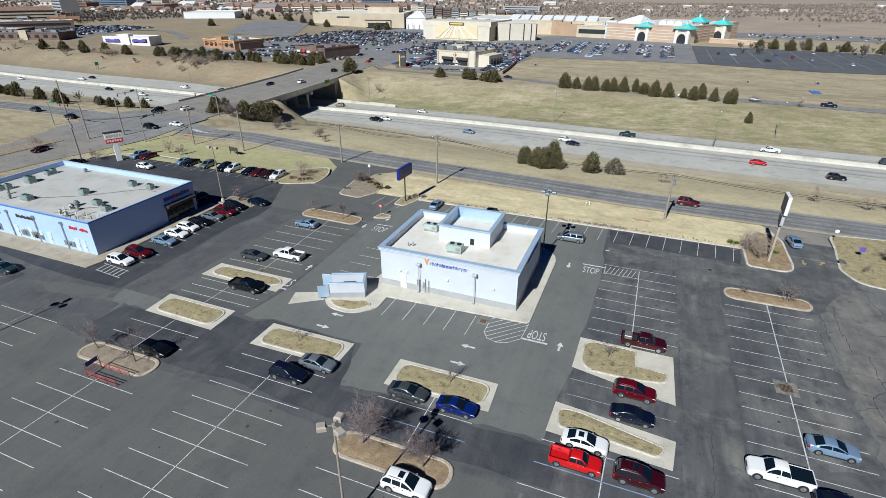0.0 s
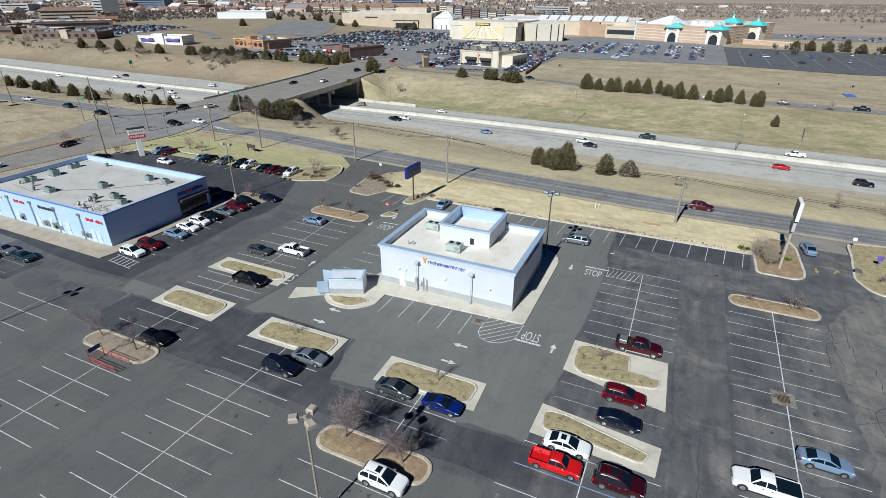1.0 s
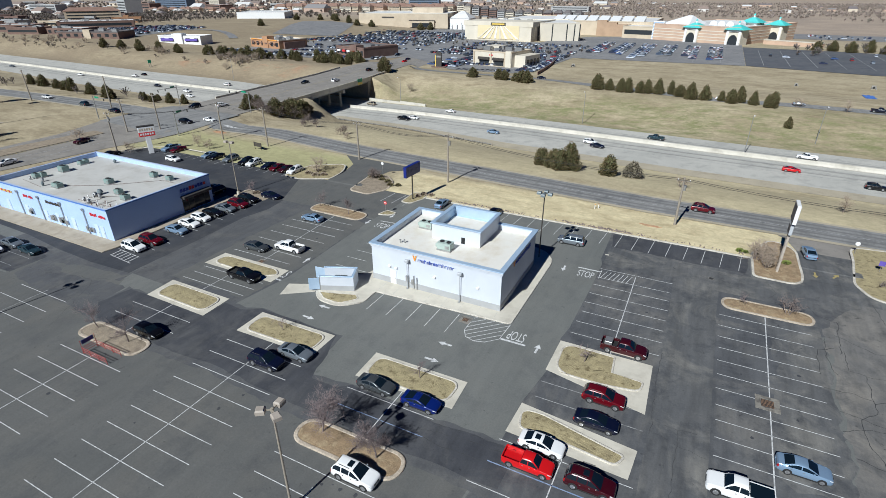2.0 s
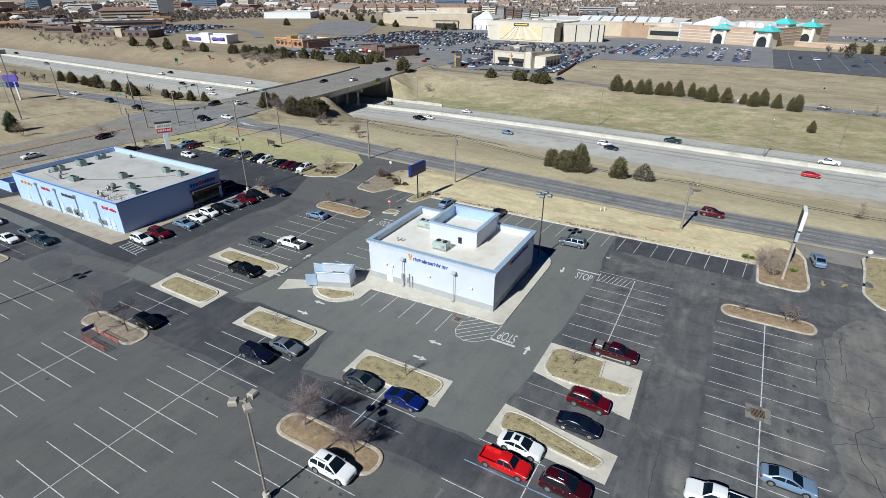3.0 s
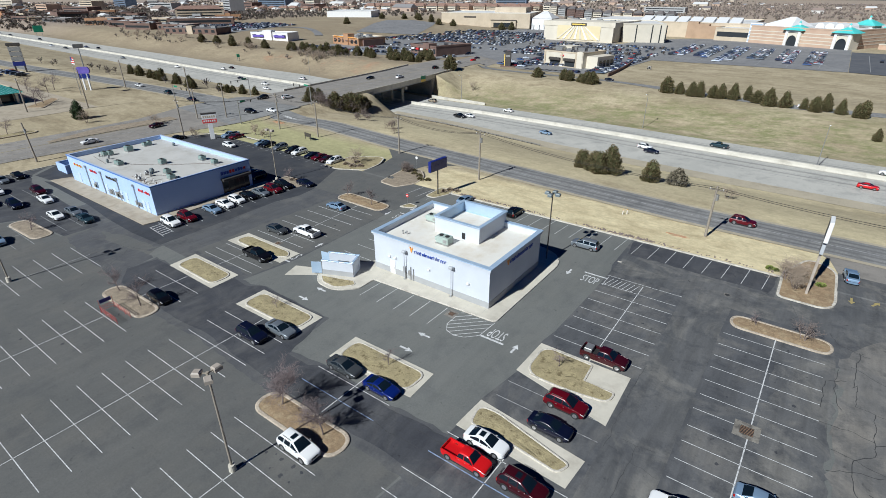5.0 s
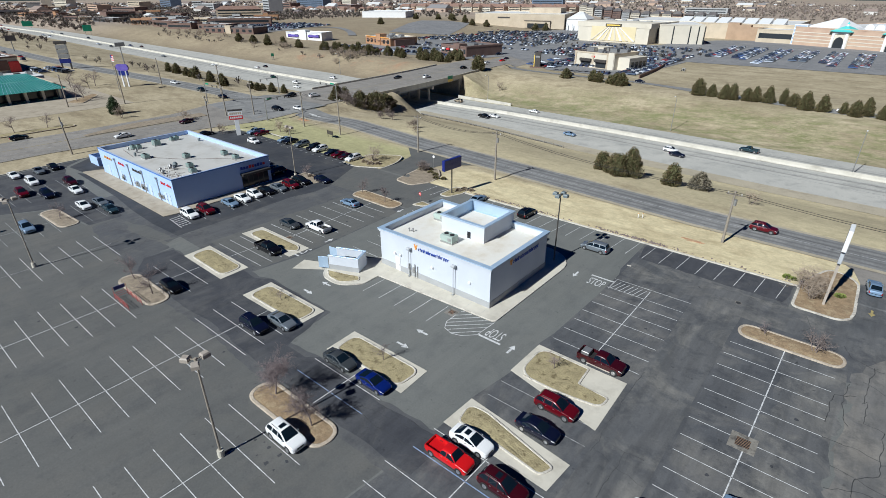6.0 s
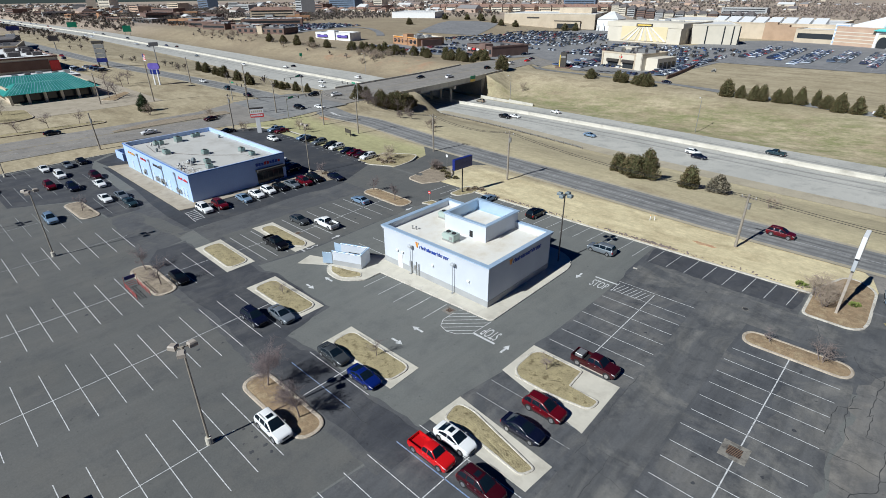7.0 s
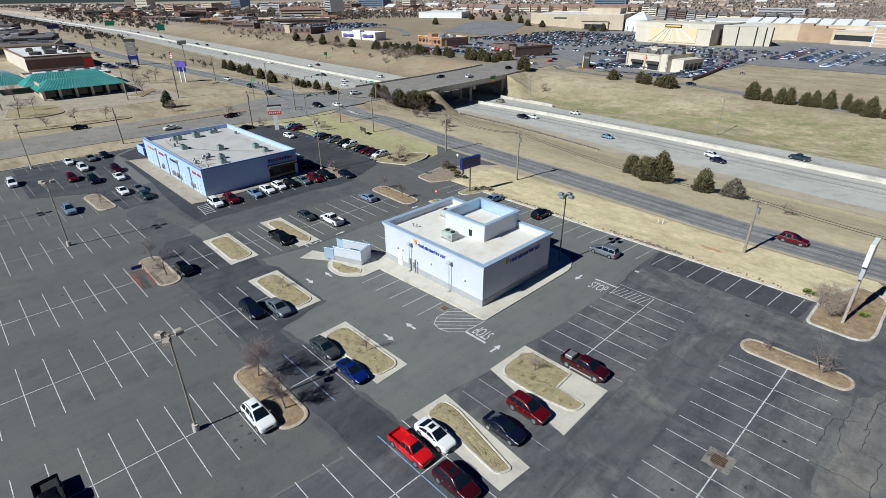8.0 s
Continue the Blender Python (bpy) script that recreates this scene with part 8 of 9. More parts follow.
ribbon("forecourt", [(-372 - 7 * k, 446 + 13 * k) for k in range(11)], -30, 34, MALL_LOT, "pale worn lot with a few cars beside the far anchor store", "parking lot", 0.25, 12)
ribbon("ring_drive", [(-395 - 9.5 * k, 372 + 9 * k - 0.9 * k * k) for k in range(12)], -4, 4, MALL_LOT, "pale curving drive across the field", "road", 0.3, 3)
# pale anchor store with a sunburst front
an = far_building("department_store", -171, 465, -3, 64, 62, 14.5, STONE_PALE, ROOF_PALE, "pale stone department store with a fan of white ribs", group="mall")
part("upper_block", block((-33.3, 33.3, -0.3, 30, 11.8, 15.6)), STONE_PALE, an)
for k in range(8):
    t_ = (k - 3.5) / 3.5
    bm = bmesh.new()
    xa, xb = 1.0 + 5.5 * t_, 1.0 + 19 * t_
    v = [bm.verts.new(c) for c in ((xb - 1.0, -0.7, 1.6), (xb + 1.0, -0.7, 1.6), (xa + 0.4, -0.7, 12.0), (xa - 0.4, -0.7, 12.0), (xb - 1.0, -0.31, 1.6), (xb + 1.0, -0.31, 1.6), (xa + 0.4, -0.31, 12.0), (xa - 0.4, -0.31, 12.0))]
    for f in ((0, 1, 2, 3), (4, 7, 6, 5), (0, 3, 7, 4), (1, 5, 6, 2), (3, 2, 6, 7), (0, 4, 5, 1)):
        bm.faces.new([v[i] for i in f])
    part("facade_rib", bm, WHITE if k % 2 else STONE_PALE, an, "slanting white rib")
part("facade_panel", block((-19, 21, -0.36, -0.3, 1.2, 12.4)), FACADE_YELLOW, an, "sandy yellow facade panel")
part("facade_sign", block((-6, 8, -0.9, -0.3, 12.4, 14.6), bevel=0.1), POLE_DARK, an, "dark sign over the entrance")
part("sign_band", block((-5, 7, -0.95, -0.9, 13.0, 14.0)), LOGO_YELLOW, an)
roof_boxes(an, 66, 62, 14.5, 7, 3)
wing = far_building("department_store_wing", -119, 480, 24, 34, 60, 14.0, STONE_PALE, ROOF_PALE, "pale stone wing of the department store with dark slots", group="mall")
for x in (-17.8, -6, 6.5, 13, 17.6):
    part("dark_slot", block((x - 0.45, x + 0.45, -0.12, 0.05, 0, 13.5)), WINDOW, wing)
part("side_slot", block((18.02, 18.14, 10, 12, 0, 13.5), (18.02, 18.14, 25, 27, 0, 13.5), (18.02, 18.14, 40, 42, 0, 13.5)), WINDOW, wing)
BRICK_BROWN = rough_mat("warm_brown_brick", (0.36, 0.25, 0.165), (0.43, 0.30, 0.20), 0.15, 0.9)
core = far_building("mall_hall", -125, 545, 0, 150, 90, 12.0, BRICK_TAN, ROOF_PALE, "long sand-coloured mall hall with a stepped brick wall", group="mall")
for k in range(8):
    bm = bmesh.new()
    x = -20 + 11 * k
    v = [bm.verts.new(c) for c in ((x, 4, 12.2), (x + 9, 4, 12.2), (x + 9, 22, 12.2), (x, 22, 12.2), (x, 22, 16.5), (x + 9, 22, 16.5))]
    for f in ((0, 1, 5, 4), (1, 2, 5), (0, 4, 3), (3, 4, 5, 2)):
        bm.faces.new([v[i] for i in f])
    part("skylight", bm, WHITE, core, "white sloping roof light")
for k in range(5):
    part("step_wall", block((26 + 9 * k, 35 + 9 * k, -6, 0, -1, 13.5 - 1.6 * k)), BRICK_BROWN, core, "stepped brown brick wall")
gate = far_building("mall_entrance", -52, 527, -8, 44, 30, 9.5, BRICK_TAN, ROOF_PALE, "sand-coloured mall entrance with a glass stair tower", group="mall", windows=5)
part("stair_tower", block((5, 14, -3, 5, 0, 15)), WHITE, gate)
for k in range(5):
    part("tower_pane", block((5.3, 13.7, -3.1, -2.9, 1.2 + 2.8 * k, 3.0 + 2.8 * k)), TRIM_BLUE, gate, "pale glass band")
vm = far_building("domed_store", -13.3, 512.5, -25, 74, 110, 12.5, BRICK_RED, ROOF_PALE, "striped orange brick store with turquoise domed corner pavilions", group="mall")
for k in range(4):
    part("brick_stripe", block((-37.1, 37.1, -0.12, 0, 2.2 + 2.3 * k, 2.8 + 2.3 * k)), STONE_PALE, vm, "pale stone stripe")
    part("brick_stripe", block((37, 37.12, 0, 110, 2.2 + 2.3 * k, 2.8 + 2.3 * k)), STONE_PALE, vm, "pale stone stripe")


def dome(parent, x, y, s, h):
    part("pavilion", block((x - s, x + s, y - s, y + s, 0, h)), STONE_PALE, parent, "pale stone corner pavilion")
    bm = bmesh.new()
    ringz = [(1.32, 0.0), (0.9, 0.2), (0.46, 0.46), (0.18, 0.6)]
    rows = [[bm.verts.new((x + s * r * cx, y + s * r * cy, h + s * zz)) for cx, cy in ((-1, -1), (0, -1.08), (1, -1), (1.08, 0), (1, 1), (0, 1.08), (-1, 1), (-1.08, 0))] for r, zz in ringz]
    for a, b in zip(rows, rows[1:]):
        for i in range(8):
            bm.faces.new((a[i], a[(i + 1) % 8], b[(i + 1) % 8], b[i]))
    bm.faces.new(rows[-1])
    dm = part("dome", bm, TEAL_ROOF, parent, "turquoise metal dome")
    part("lantern", tube(bmesh.new(), (x, y, h + s * 0.58), (x, y, h + s * 0.86), s * 0.13, s * 0.11, 8), WHITE, dm, "white lantern")
    part("finial", tube(bmesh.new(), (x, y, h + s * 0.86), (x, y, h + s * 1.08), s * 0.17, 0.05, 8), TEAL_ROOF, dm)
    for e in (-0.78, 0.78):
        part("arch_pier", block((x + s * e - 0.9, x + s * e + 0.9, y - s - 0.7, y - s, 0, h - 1.5)), WHITE, parent, "white stone pier")
    part("arch_head", block((x - s * 0.92, x + s * 0.92, y - s - 0.75, y - s, h - 1.5, h + 0.3)), WHITE, parent, "white stone lintel")
    bm = bmesh.new()
    for a in np.linspace(0, math.pi, 9)[:-1]:
        b = a + math.pi / 8
        v = [bm.verts.new(c) for c in ((x, y - s - 0.2, 3.2), (x + s * 0.6 * math.cos(a), y - s - 0.2, 3.2 + s * 0.75 * math.sin(a)), (x + s * 0.6 * math.cos(b), y - s - 0.2, 3.2 + s * 0.75 * math.sin(b)))]
        bm.faces.new(v)
    bx(bm, x - s * 0.6, x + s * 0.6, y - s - 0.2, y - s - 0.1, 0, 3.2)
    part("arched_door", bm, WINDOW, parent, "tall arched glass door")


bm = bmesh.new()
v = [bm.verts.new(c) for c in ((-36, 8, 12.7), (-10, 8, 12.7), (-10, 40, 12.7), (-36, 40, 12.7), (-20, 24, 19.5), (-16, 24, 19.5))]
for f in ((0, 1, 5, 4), (1, 2, 5), (2, 3, 4, 5), (3, 0, 4)):
    bm.faces.new([v[i] for i in f])
part("white_hip_roof", bm, WHITE, vm, "white hipped roof over the entrance court")
for k in range(3):
    part("roof_vault", tube(bmesh.new(), (4 + 7 * k, 22, 13.0), (4 + 7 * k, 44, 13.0), 3.2, 3.2, 14), WHITE, vm, "white barrel roof light")
TEAL_ROOF = rough_mat("turquoise_dome", (0.10, 0.55, 0.52), (0.14, 0.62, 0.58), 0.2, 0.4)
for x, y, s, h in ((-2, 5, 6.0, 11.4), (33, 5, 6.0, 11.4), (22, 55, 6.5, 14.6), (40, 62, 6.0, 13.0)):
    dome(vm, x, y, s, h)
part("low_wing", block((44, 86, 30, 36, -1, 3.0)), BRICK_RED, vm, "low brick garden wall")
part("low_wing_cap", block((43.8, 86.2, 29.8, 36.2, 3.0, 3.4)), STONE_PALE, vm, "pale coping")
x, y, a, w = front((-362, 528), (-264, 556))
jc = far_building("anchor_hall", x, y, a, w, 70, 13.5, BRICK_TAN, ROOF_PALE, "long sand-coloured anchor store with a dark entrance", group="mall", band=STONE_PALE)
part("entrance", block((8, 36, -2, 0, 0, 6.8)), BRICK_TAN, jc)
part("entrance_glass", block((11, 33, -2.1, -2, 0, 4.5)), WINDOW, jc)
part("entrance_lintel", block((7.5, 36.5, -2.4, 0, 6.8, 7.4)), POLE_DARK, jc)
part("wall_sign", block((-24, -10, -0.3, 0, 9.2, 10.6)), POLE_DARK, jc, "dark sign shapes")
part("roof_block", block((4, 40, 30, 60, 13.6, 19)), BRICK_TAN, jc, "raised block on the roof")
gb_ = far_building("gabled_entrance", -250, 556, 10, 22, 30, 11, WHITE, ROOF_PALE, "white mall entrance with a pale gable", group="mall", gables=True, pitch=7)
for k in range(4):
    part("porch_column", tube(bmesh.new(), (-9 + 6 * k, -3, 0), (-9 + 6 * k, -3, 7), 0.5, 0.5, 8), WHITE, gb_)

# tall tenant sign, retaining wall and storm outlets beside the mall lot
tp = thing("mall_pylon_sign", pose(-141, 291.5, float(land_z(-141, 291.5)), 0, 0, 12), "black pylon sign with a yellow edge and a planted base", "sign")
part("pylon", block((-1.7, 1.7, -0.6, 0.6, 0, 8.6), bevel=0.06), POLE_DARK, tp)
part("yellow_edge", block((-2.2, -1.702, -0.65, 0.65, 0, 7.0), bevel=0.04), LOGO_YELLOW, tp, "yellow painted edge")
part("sign_band", block((-1.3, 1.3, -0.66, -0.602, 5.6, 6.6)), STEEL, tp)
part("base", prism(bmesh.new(), rounded([(-4.5, -2.2), (4.5, -2.2), (4.5, 2.2), (-4.5, 2.2)], 1.5), -0.3, 0.5), BRICK_DARK, tp, "low brick planter")
wall_pts = [(-78.6 - 0.25 * k - 0.0075 * k * k, 287.7 + 3.2 * k) for k in range(25)]
bm = bmesh.new()
for (xa, ya), (xb, yb) in zip(wall_pts, wall_pts[1:]):
    bx(bm, 0, math.hypot(xb - xa, yb - ya) + 0.05, -0.25, 0.25, -1.2, 1.6, Matrix.Translation((xa, ya, float(land_z(xa, ya)))) @ Matrix.Rotation(math.atan2(yb - ya, xb - xa), 4, "Z"))
solid("lot_retaining_wall", bm, BRICK_DARK, "curved dark brick retaining wall along the restaurant lot", "retaining wall", "structure")
for x, y, w in ((-70.2, 333.3, 1.9), (76.0, 316.0, 1.8), (44.3, 309.7, 1.4)):
    oc = thing("storm_outlet", pose(x, y, float(land_z(x, y))), "concrete storm outlet with a dark pipe mouth in the grass", "storm outlet", "storm outlets")
    part("headwall", block((-w / 2, w / 2, 0, 0.5, -0.5, w * 0.9), bevel=0.04), CONCRETE_OLD, oc)
    part("pipe_mouth", tube(bmesh.new(), (0, -0.12, w * 0.4), (0, 0.0, w * 0.4), w * 0.3, w * 0.3, 14), DARK, oc)
    for e in (-1, 1):
        part("wing_wall", block((e * w / 2 - 0.15, e * w / 2 + 0.15, -w * 0.8, 0, -0.5, w * 0.45)), CONCRETE_OLD, oc)
BLUE_SHEET = rough_mat("blue_sheeting", (0.06, 0.14, 0.42), (0.10, 0.20, 0.50), 0.6, 0.5)
bm = bmesh.new()
gxs = [[bm.verts.new((-2.0 + 0.5 * i, -4.8 + 1.2 * j, 0.22 + 0.16 * math.sin(i * 1.7 + j * 2.3))) for j in range(9)] for i in range(9)]
for i in range(8):
    for j in range(8):
        bm.faces.new((gxs[i][j], gxs[i + 1][j], gxs[i + 1][j + 1], gxs[i][j + 1]))
solid("erosion_sheet", bm, BLUE_SHEET, "rumpled blue sheeting laid below a storm outlet", "sheeting", m=pose(69.5, 287.5, float(land_z(69.5, 287.5))))

# roadside restaurants
x, y, a, w = front((-128.5, 314), (-101.5, 308.5))
r1 = far_building("restaurant", x, y, a, w, 24, 8.0, STONE_PALE, ROOF_DARK, "square sand-coloured restaurant with dark awnings", band=BRICK_TAN)
for a in (-9.5, 1):
    part("awning", block((a, a + 8, -1.4, 0, 3.6, 5.2), bevel=0.2), POLE_DARK, r1)
    part("window", block((a + 0.5, a + 7.5, -0.1, 0, 0.6, 3.5)), WINDOW, r1)
part("corner_pier", block((9.8, 13.5, -0.4, 3, -1, 9.2)), STONE_PALE, r1)
part("dark_wing", block((13.52, 21.0, 4, 22, -1, 6.8), bevel=0.05), STONE_PALE, r1, "pale stone side wing")
for k in range(4):
    part("wing_window", block((21.0, 21.1, 6 + 4 * k, 8.6 + 4 * k, 1.0, 4.6)), WINDOW, r1)
part("stone_base", block((-13.2, 9.7, -0.35, -0.02, -1, 0.55)), BRICK_TAN, r1, "tan stone base")
for x in (-13.0, -0.6, 9.3):
    part("pilaster", block((x - 0.5, x + 0.5, -0.5, -0.02, 0.55, 7.9)), BRICK_TAN, r1, "tan stone pilaster")
part("rear_tower", block((-13.3, -4.0, 14, 24.2, 8.0, 10.2)), STONE_PALE, r1, "raised block at the back")
part("emblem", block((-1.6, 0.6, -0.4, -0.1, 6.0, 6.9), bevel=0.1), LOGO_RED, r1)
roof_boxes(r1, 26, 24, 8.0, 9, 5)

x, y, a, w = front((-340, 339), (-302, 331))
r2 = far_building("restaurant", x, y, a, w, 27, 6.0, TERRACOTTA, ROOF_PALE, "terracotta restaurant with dark shutters", windows=6, band=BRICK_TAN)
part("tower", block((-2, 5, -0.6, 6, -1, 9.0)), TERRACOTTA, r2)
# lower, darker brown block along the right-hand side
part("dark_end", block((17.5, 21, 4, 24, -1, 5.0)), BRICK_DARK, r2)
part("cornice", block((-17.4, 17.4, -0.5, -0.16, 6.1, 6.7)), LOGO_ORANGE, r2, "orange painted cornice")
for k in range(6):
    part("awning", block((-15.8 + 5.7 * k, -12.9 + 5.7 * k, -1.1, -0.1, 3.3, 4.2), bevel=0.1), BRICK_DARK, r2)
roof_boxes(r2, 34, 27, 6.0, 7, 15)
x, y, a, w = front((-236, 317), (-207, 309))
r3 = far_building("restaurant", x, y, a, w, 32, 6.0, BRICK_DARK, ROOF_DARK, "dark brick restaurant with striped shutters", windows=7, band=BRICK_DARK)
part("tower", block((1, 8, -0.8, 6, -1, 8.0)), BRICK_DARK, r3)
part("brick_step", block((13.1, 15, 4, 28, -1, 7.0)), BRICK_DARK, r3)
for k in range(5):
    part("awning", block((-12.6 + 5.2 * k, -9.4 + 5.2 * k, -1.2, -0.1, 3.2, 4.4), bevel=0.1), LOGO_RED if k % 2 else WHITE, r3)
roof_boxes(r3, 26, 32, 6.0, 9, 16)
x, y, a, w = front((-412, 308), (-374, 318))
r4 = far_building("shop", x, y, a, w, 16, 5.5, WHITE, ROOF_PALE, "white shop with purple awnings", windows=5)
for a in (-17, 5.5):
    part("awning", block((a, a + 11.5, -1.0, 0, 2.2, 4.0), bevel=0.1), PURPLE, r4)
part("tower", block((-4, 3.5, -1.2, 5, -1, 8.0)), WHITE, r4)
far_building("warehouse", -578, 596, 30, 66, 60, 7.5, WHITE, ROOF_PALE, "long plain white warehouse")

ROOF_BROWN = rough_mat("brown_shingles", (0.20, 0.12, 0.09), (0.27, 0.17, 0.13), 0.2, 0.9)
BLUE_GREY = rough_mat("blue_grey_cladding", (0.10, 0.14, 0.20), (0.14, 0.18, 0.25), 0.1, 0.5)
# shopping street west of the bridge
rnd = random.Random(11)
PAL = [BRICK_DARK, BRICK_DARK, BRICK_DARK, BRICK_DARK, BRICK_TAN, GREY_WALL, ROOF_DARK, TERRACOTTA]
x, y, a, w = front((-600, 335), (-560, 392))
sa = far_building("retail_strip", x, y, a, w, 40, 6.0, BRICK_DARK, ROOF_PALE, "long brown brick retail strip with a pale roof", windows=9, band=BRICK_DARK)
roof_boxes(sa, 66, 40, 6.0, 8, 31)
x, y, a, w = front((-486, 270), (-436, 290))
sb = far_building("retail_strip", x, y, a, w, 22, 4.6, BRICK_DARK, ROOF_DARK, "dark brick shops with a gabled corner", windows=8, band=ROOF_DARK)
part("tower", block((-3, 3, -0.8, 5, -1, 6.8)), BRICK_TAN, sb)
roof_boxes(sb, 52, 22, 4.6, 5, 32)
solid("retail_parking_lot", flat([(-590, 418), (-555, 330), (-470, 300), (-440, 296), (-452, 330), (-480, 402), (-522, 428)], 2.75), MALL_LOT, "grey lot crowded with cars beside the shops", "parking lot", "structure")
hotel = far_building("hotel", -690, 430, 60, 60, 24, 13, BRICK_TAN, ROOF_BROWN, "tan hotel under hipped brown roofs", windows=9, storeys=4, gables=True, pitch=4)
for k, (x, y, w) in enumerate(((-520, 296, 34), (-556, 280, 30), (-600, 290, 44), (-640, 300, 36), (-640, 360, 50), (-700, 330, 40))):
    sc = far_building("shop", x, y, 22, w, 22, 4.6 + 0.5 * (k % 3), PAL[k], ROOF_DARK if k % 2 else ROOF_PALE, "low brick shop in a retail strip", windows=6)
    roof_boxes(sc, w, 22, 4.6 + 0.5 * (k % 3), 4, 50 + k)
for k in range(40):
    x = -640 - 26 * k - rnd.uniform(0, 12)
    y = rnd.choice([280, 300, 330, 380, 420, 470, 520]) + rnd.uniform(-12, 12) - 0.02 * x
    w, h = rnd.uniform(14, 36), rnd.uniform(4, 7)
    b = far_building("shop", x, y, rnd.uniform(0, 60), w, rnd.uniform(16, 30), h, rnd.choice(PAL), rnd.choice([ROOF_PALE, ROOF_DARK, ROOF_DARK, ROOF_DARK]), "low brick shop in a retail strip", windows=rnd.randint(4, 8))
    if k % 3 == 0:
        part("tower", block((-3, 3, -0.5, 5, 0, h + 3)), rnd.choice(PAL), b)
for k, (x, y, w, h, st_, mt) in enumerate([(-900, 610, 34, 34, 8, GREY_WALL), (-1190, 930, 110, 32, 7, BLUE_GREY), (-1010, 900, 24, 30, 8, STONE_PALE), (-880, 780, 60, 12, 3, BRICK_DARK), (-1080, 760, 90, 14, 3, BRICK_DARK), (-1150, 620, 60, 14, 3, GREY_WALL), (-1500, 700, 150, 30, 7, BLUE_GREY), (-1350, 560, 60, 18, 4, BRICK_TAN), (-1700, 520, 50, 30, 8, STONE_PALE),
                                            (-2000, 560, 60, 34, 9, STONE_PALE), (-1250, 440, 50, 14, 3, BRICK_RED), (-1050, 420, 60, 12, 3, BRICK_DARK), (-1600, 420, 60, 16, 4, GREY_WALL), (-330, 1350, 90, 14, 3, GREY_WALL), (-700, 1300, 80, 20, 5, BLUE_GREY)]):
    far_building("office_building", x, y, 15 * ((k % 3) - 1), w, 26, h, mt, ROOF_PALE if k % 2 else ROOF_DARK, "mid-rise office or hotel with rows of windows", windows=max(5, int(w / 7)), storeys=st_)
for k in range(46):
    x, y = rnd.uniform(-2300, -640), rnd.choice([rnd.uniform(-60, 80), rnd.uniform(270, 620), rnd.uniform(600, 1300)])
    far_building("shop", x, y, rnd.uniform(0, 90), rnd.uniform(16, 46), rnd.uniform(14, 30), rnd.uniform(4, 10), rnd.choice(PAL + [STONE_PALE, BLUE_GREY]), rnd.choice([ROOF_PALE, ROOF_DARK]), "plain commercial building of the town", windows=rnd.randint(4, 7), storeys=rnd.choice([1, 1, 2]))
# brown-roofed apartments behind the mall
for k in range(44):
    x, y = -790 + 22 * (k % 15) + rnd.uniform(-6, 6), 850 + 8 * (k % 15) + 40 * (k // 15) + rnd.uniform(-10, 10)
    far_building("apartment_house", x, y, rnd.uniform(-15, 15), 24, 14, 9, rnd.choice([STONE_PALE, BRICK_TAN, BRICK_RED]), ROOF_BROWN, "three-storey apartment house under brown hipped roofs", windows=6, storeys=3, gables=True, pitch=4.5)
for k in range(40):
    x, y = -1010 + 20 * (k % 10) + rnd.uniform(-6, 6), 690 + 10 * (k % 10) + 26 * (k // 10) + rnd.uniform(-6, 6)
    far_building("town_house", x, y, rnd.uniform(-20, 20), 13, 10, 5.5, rnd.choice([STONE_PALE, BRICK_TAN, BRICK_RED]), ROOF_BROWN, "small brown-roofed town house", windows=3, storeys=2, gables=True, pitch=3)
for k in range(14):
    far_building("apartment_house", -440 + 17 * k, 960 + rnd.uniform(-8, 8), rnd.uniform(-10, 10), 14, 14, 13, rnd.choice([GREY_WALL, STONE_PALE, BRICK_DARK]), ROOF_DARK, "tall pale apartment house with a steep dark roof", windows=4, storeys=4, gables=True, pitch=4.5)
solid("back_parking_lot", flat([(66, 680), (400, 650), (400, 760), (80, 770)], 0.2, mall_z), MALL_LOT, "grey lot behind the domed store", "parking lot", "structure")

# shops west of the cross street
tr = far_building("diner", -217, 57, 90, 26, 42, 4.6, BRICK_TAN, ROOF_PALE, "low diner under broad teal metal roofs on square columns")


def hip(parent, x0, x1, y0, y1, z0, z1, inset_x, inset_y):
    """A hipped standing-seam roof with raised seams."""
    bm = bmesh.new()
    lo = [bm.verts.new(c) for c in ((x0, y0, z0), (x1, y0, z0), (x1, y1, z0), (x0, y1, z0))]
    hi = [bm.verts.new(c) for c in ((x0 + inset_x, y0 + inset_y, z1), (x1 - inset_x, y0 + inset_y, z1), (x1 - inset_x, y1 - inset_y, z1), (x0 + inset_x, y1 - inset_y, z1))]
    for k in range(4):
        bm.faces.new((lo[k], lo[(k + 1) % 4], hi[(k + 1) % 4], hi[k]))
    bm.faces.new(hi)
    bm.faces.new(lo[::-1])
    r = part("porch_roof", bm, TEAL, parent, "teal standing-seam metal roof")
    n = int((x1 - x0) / 1.1)
    bm = bmesh.new()
    for k in range(1, n):
        f = k / n
        xa, xb = x0 + (x1 - x0) * f, x0 + inset_x + (x1 - x0 - 2 * inset_x) * f
        v = [bm.verts.new(c) for c in ((xa - 0.06, y0 - 0.02, z0 + 0.1), (xa + 0.06, y0 - 0.02, z0 + 0.1), (xb + 0.06, y0 + inset_y, z1 + 0.1), (xb - 0.06, y0 + inset_y, z1 + 0.1))]
        bm.faces.new(v)
    part("roof_seam", bm, TRIM_BLUE, r, "raised seams")


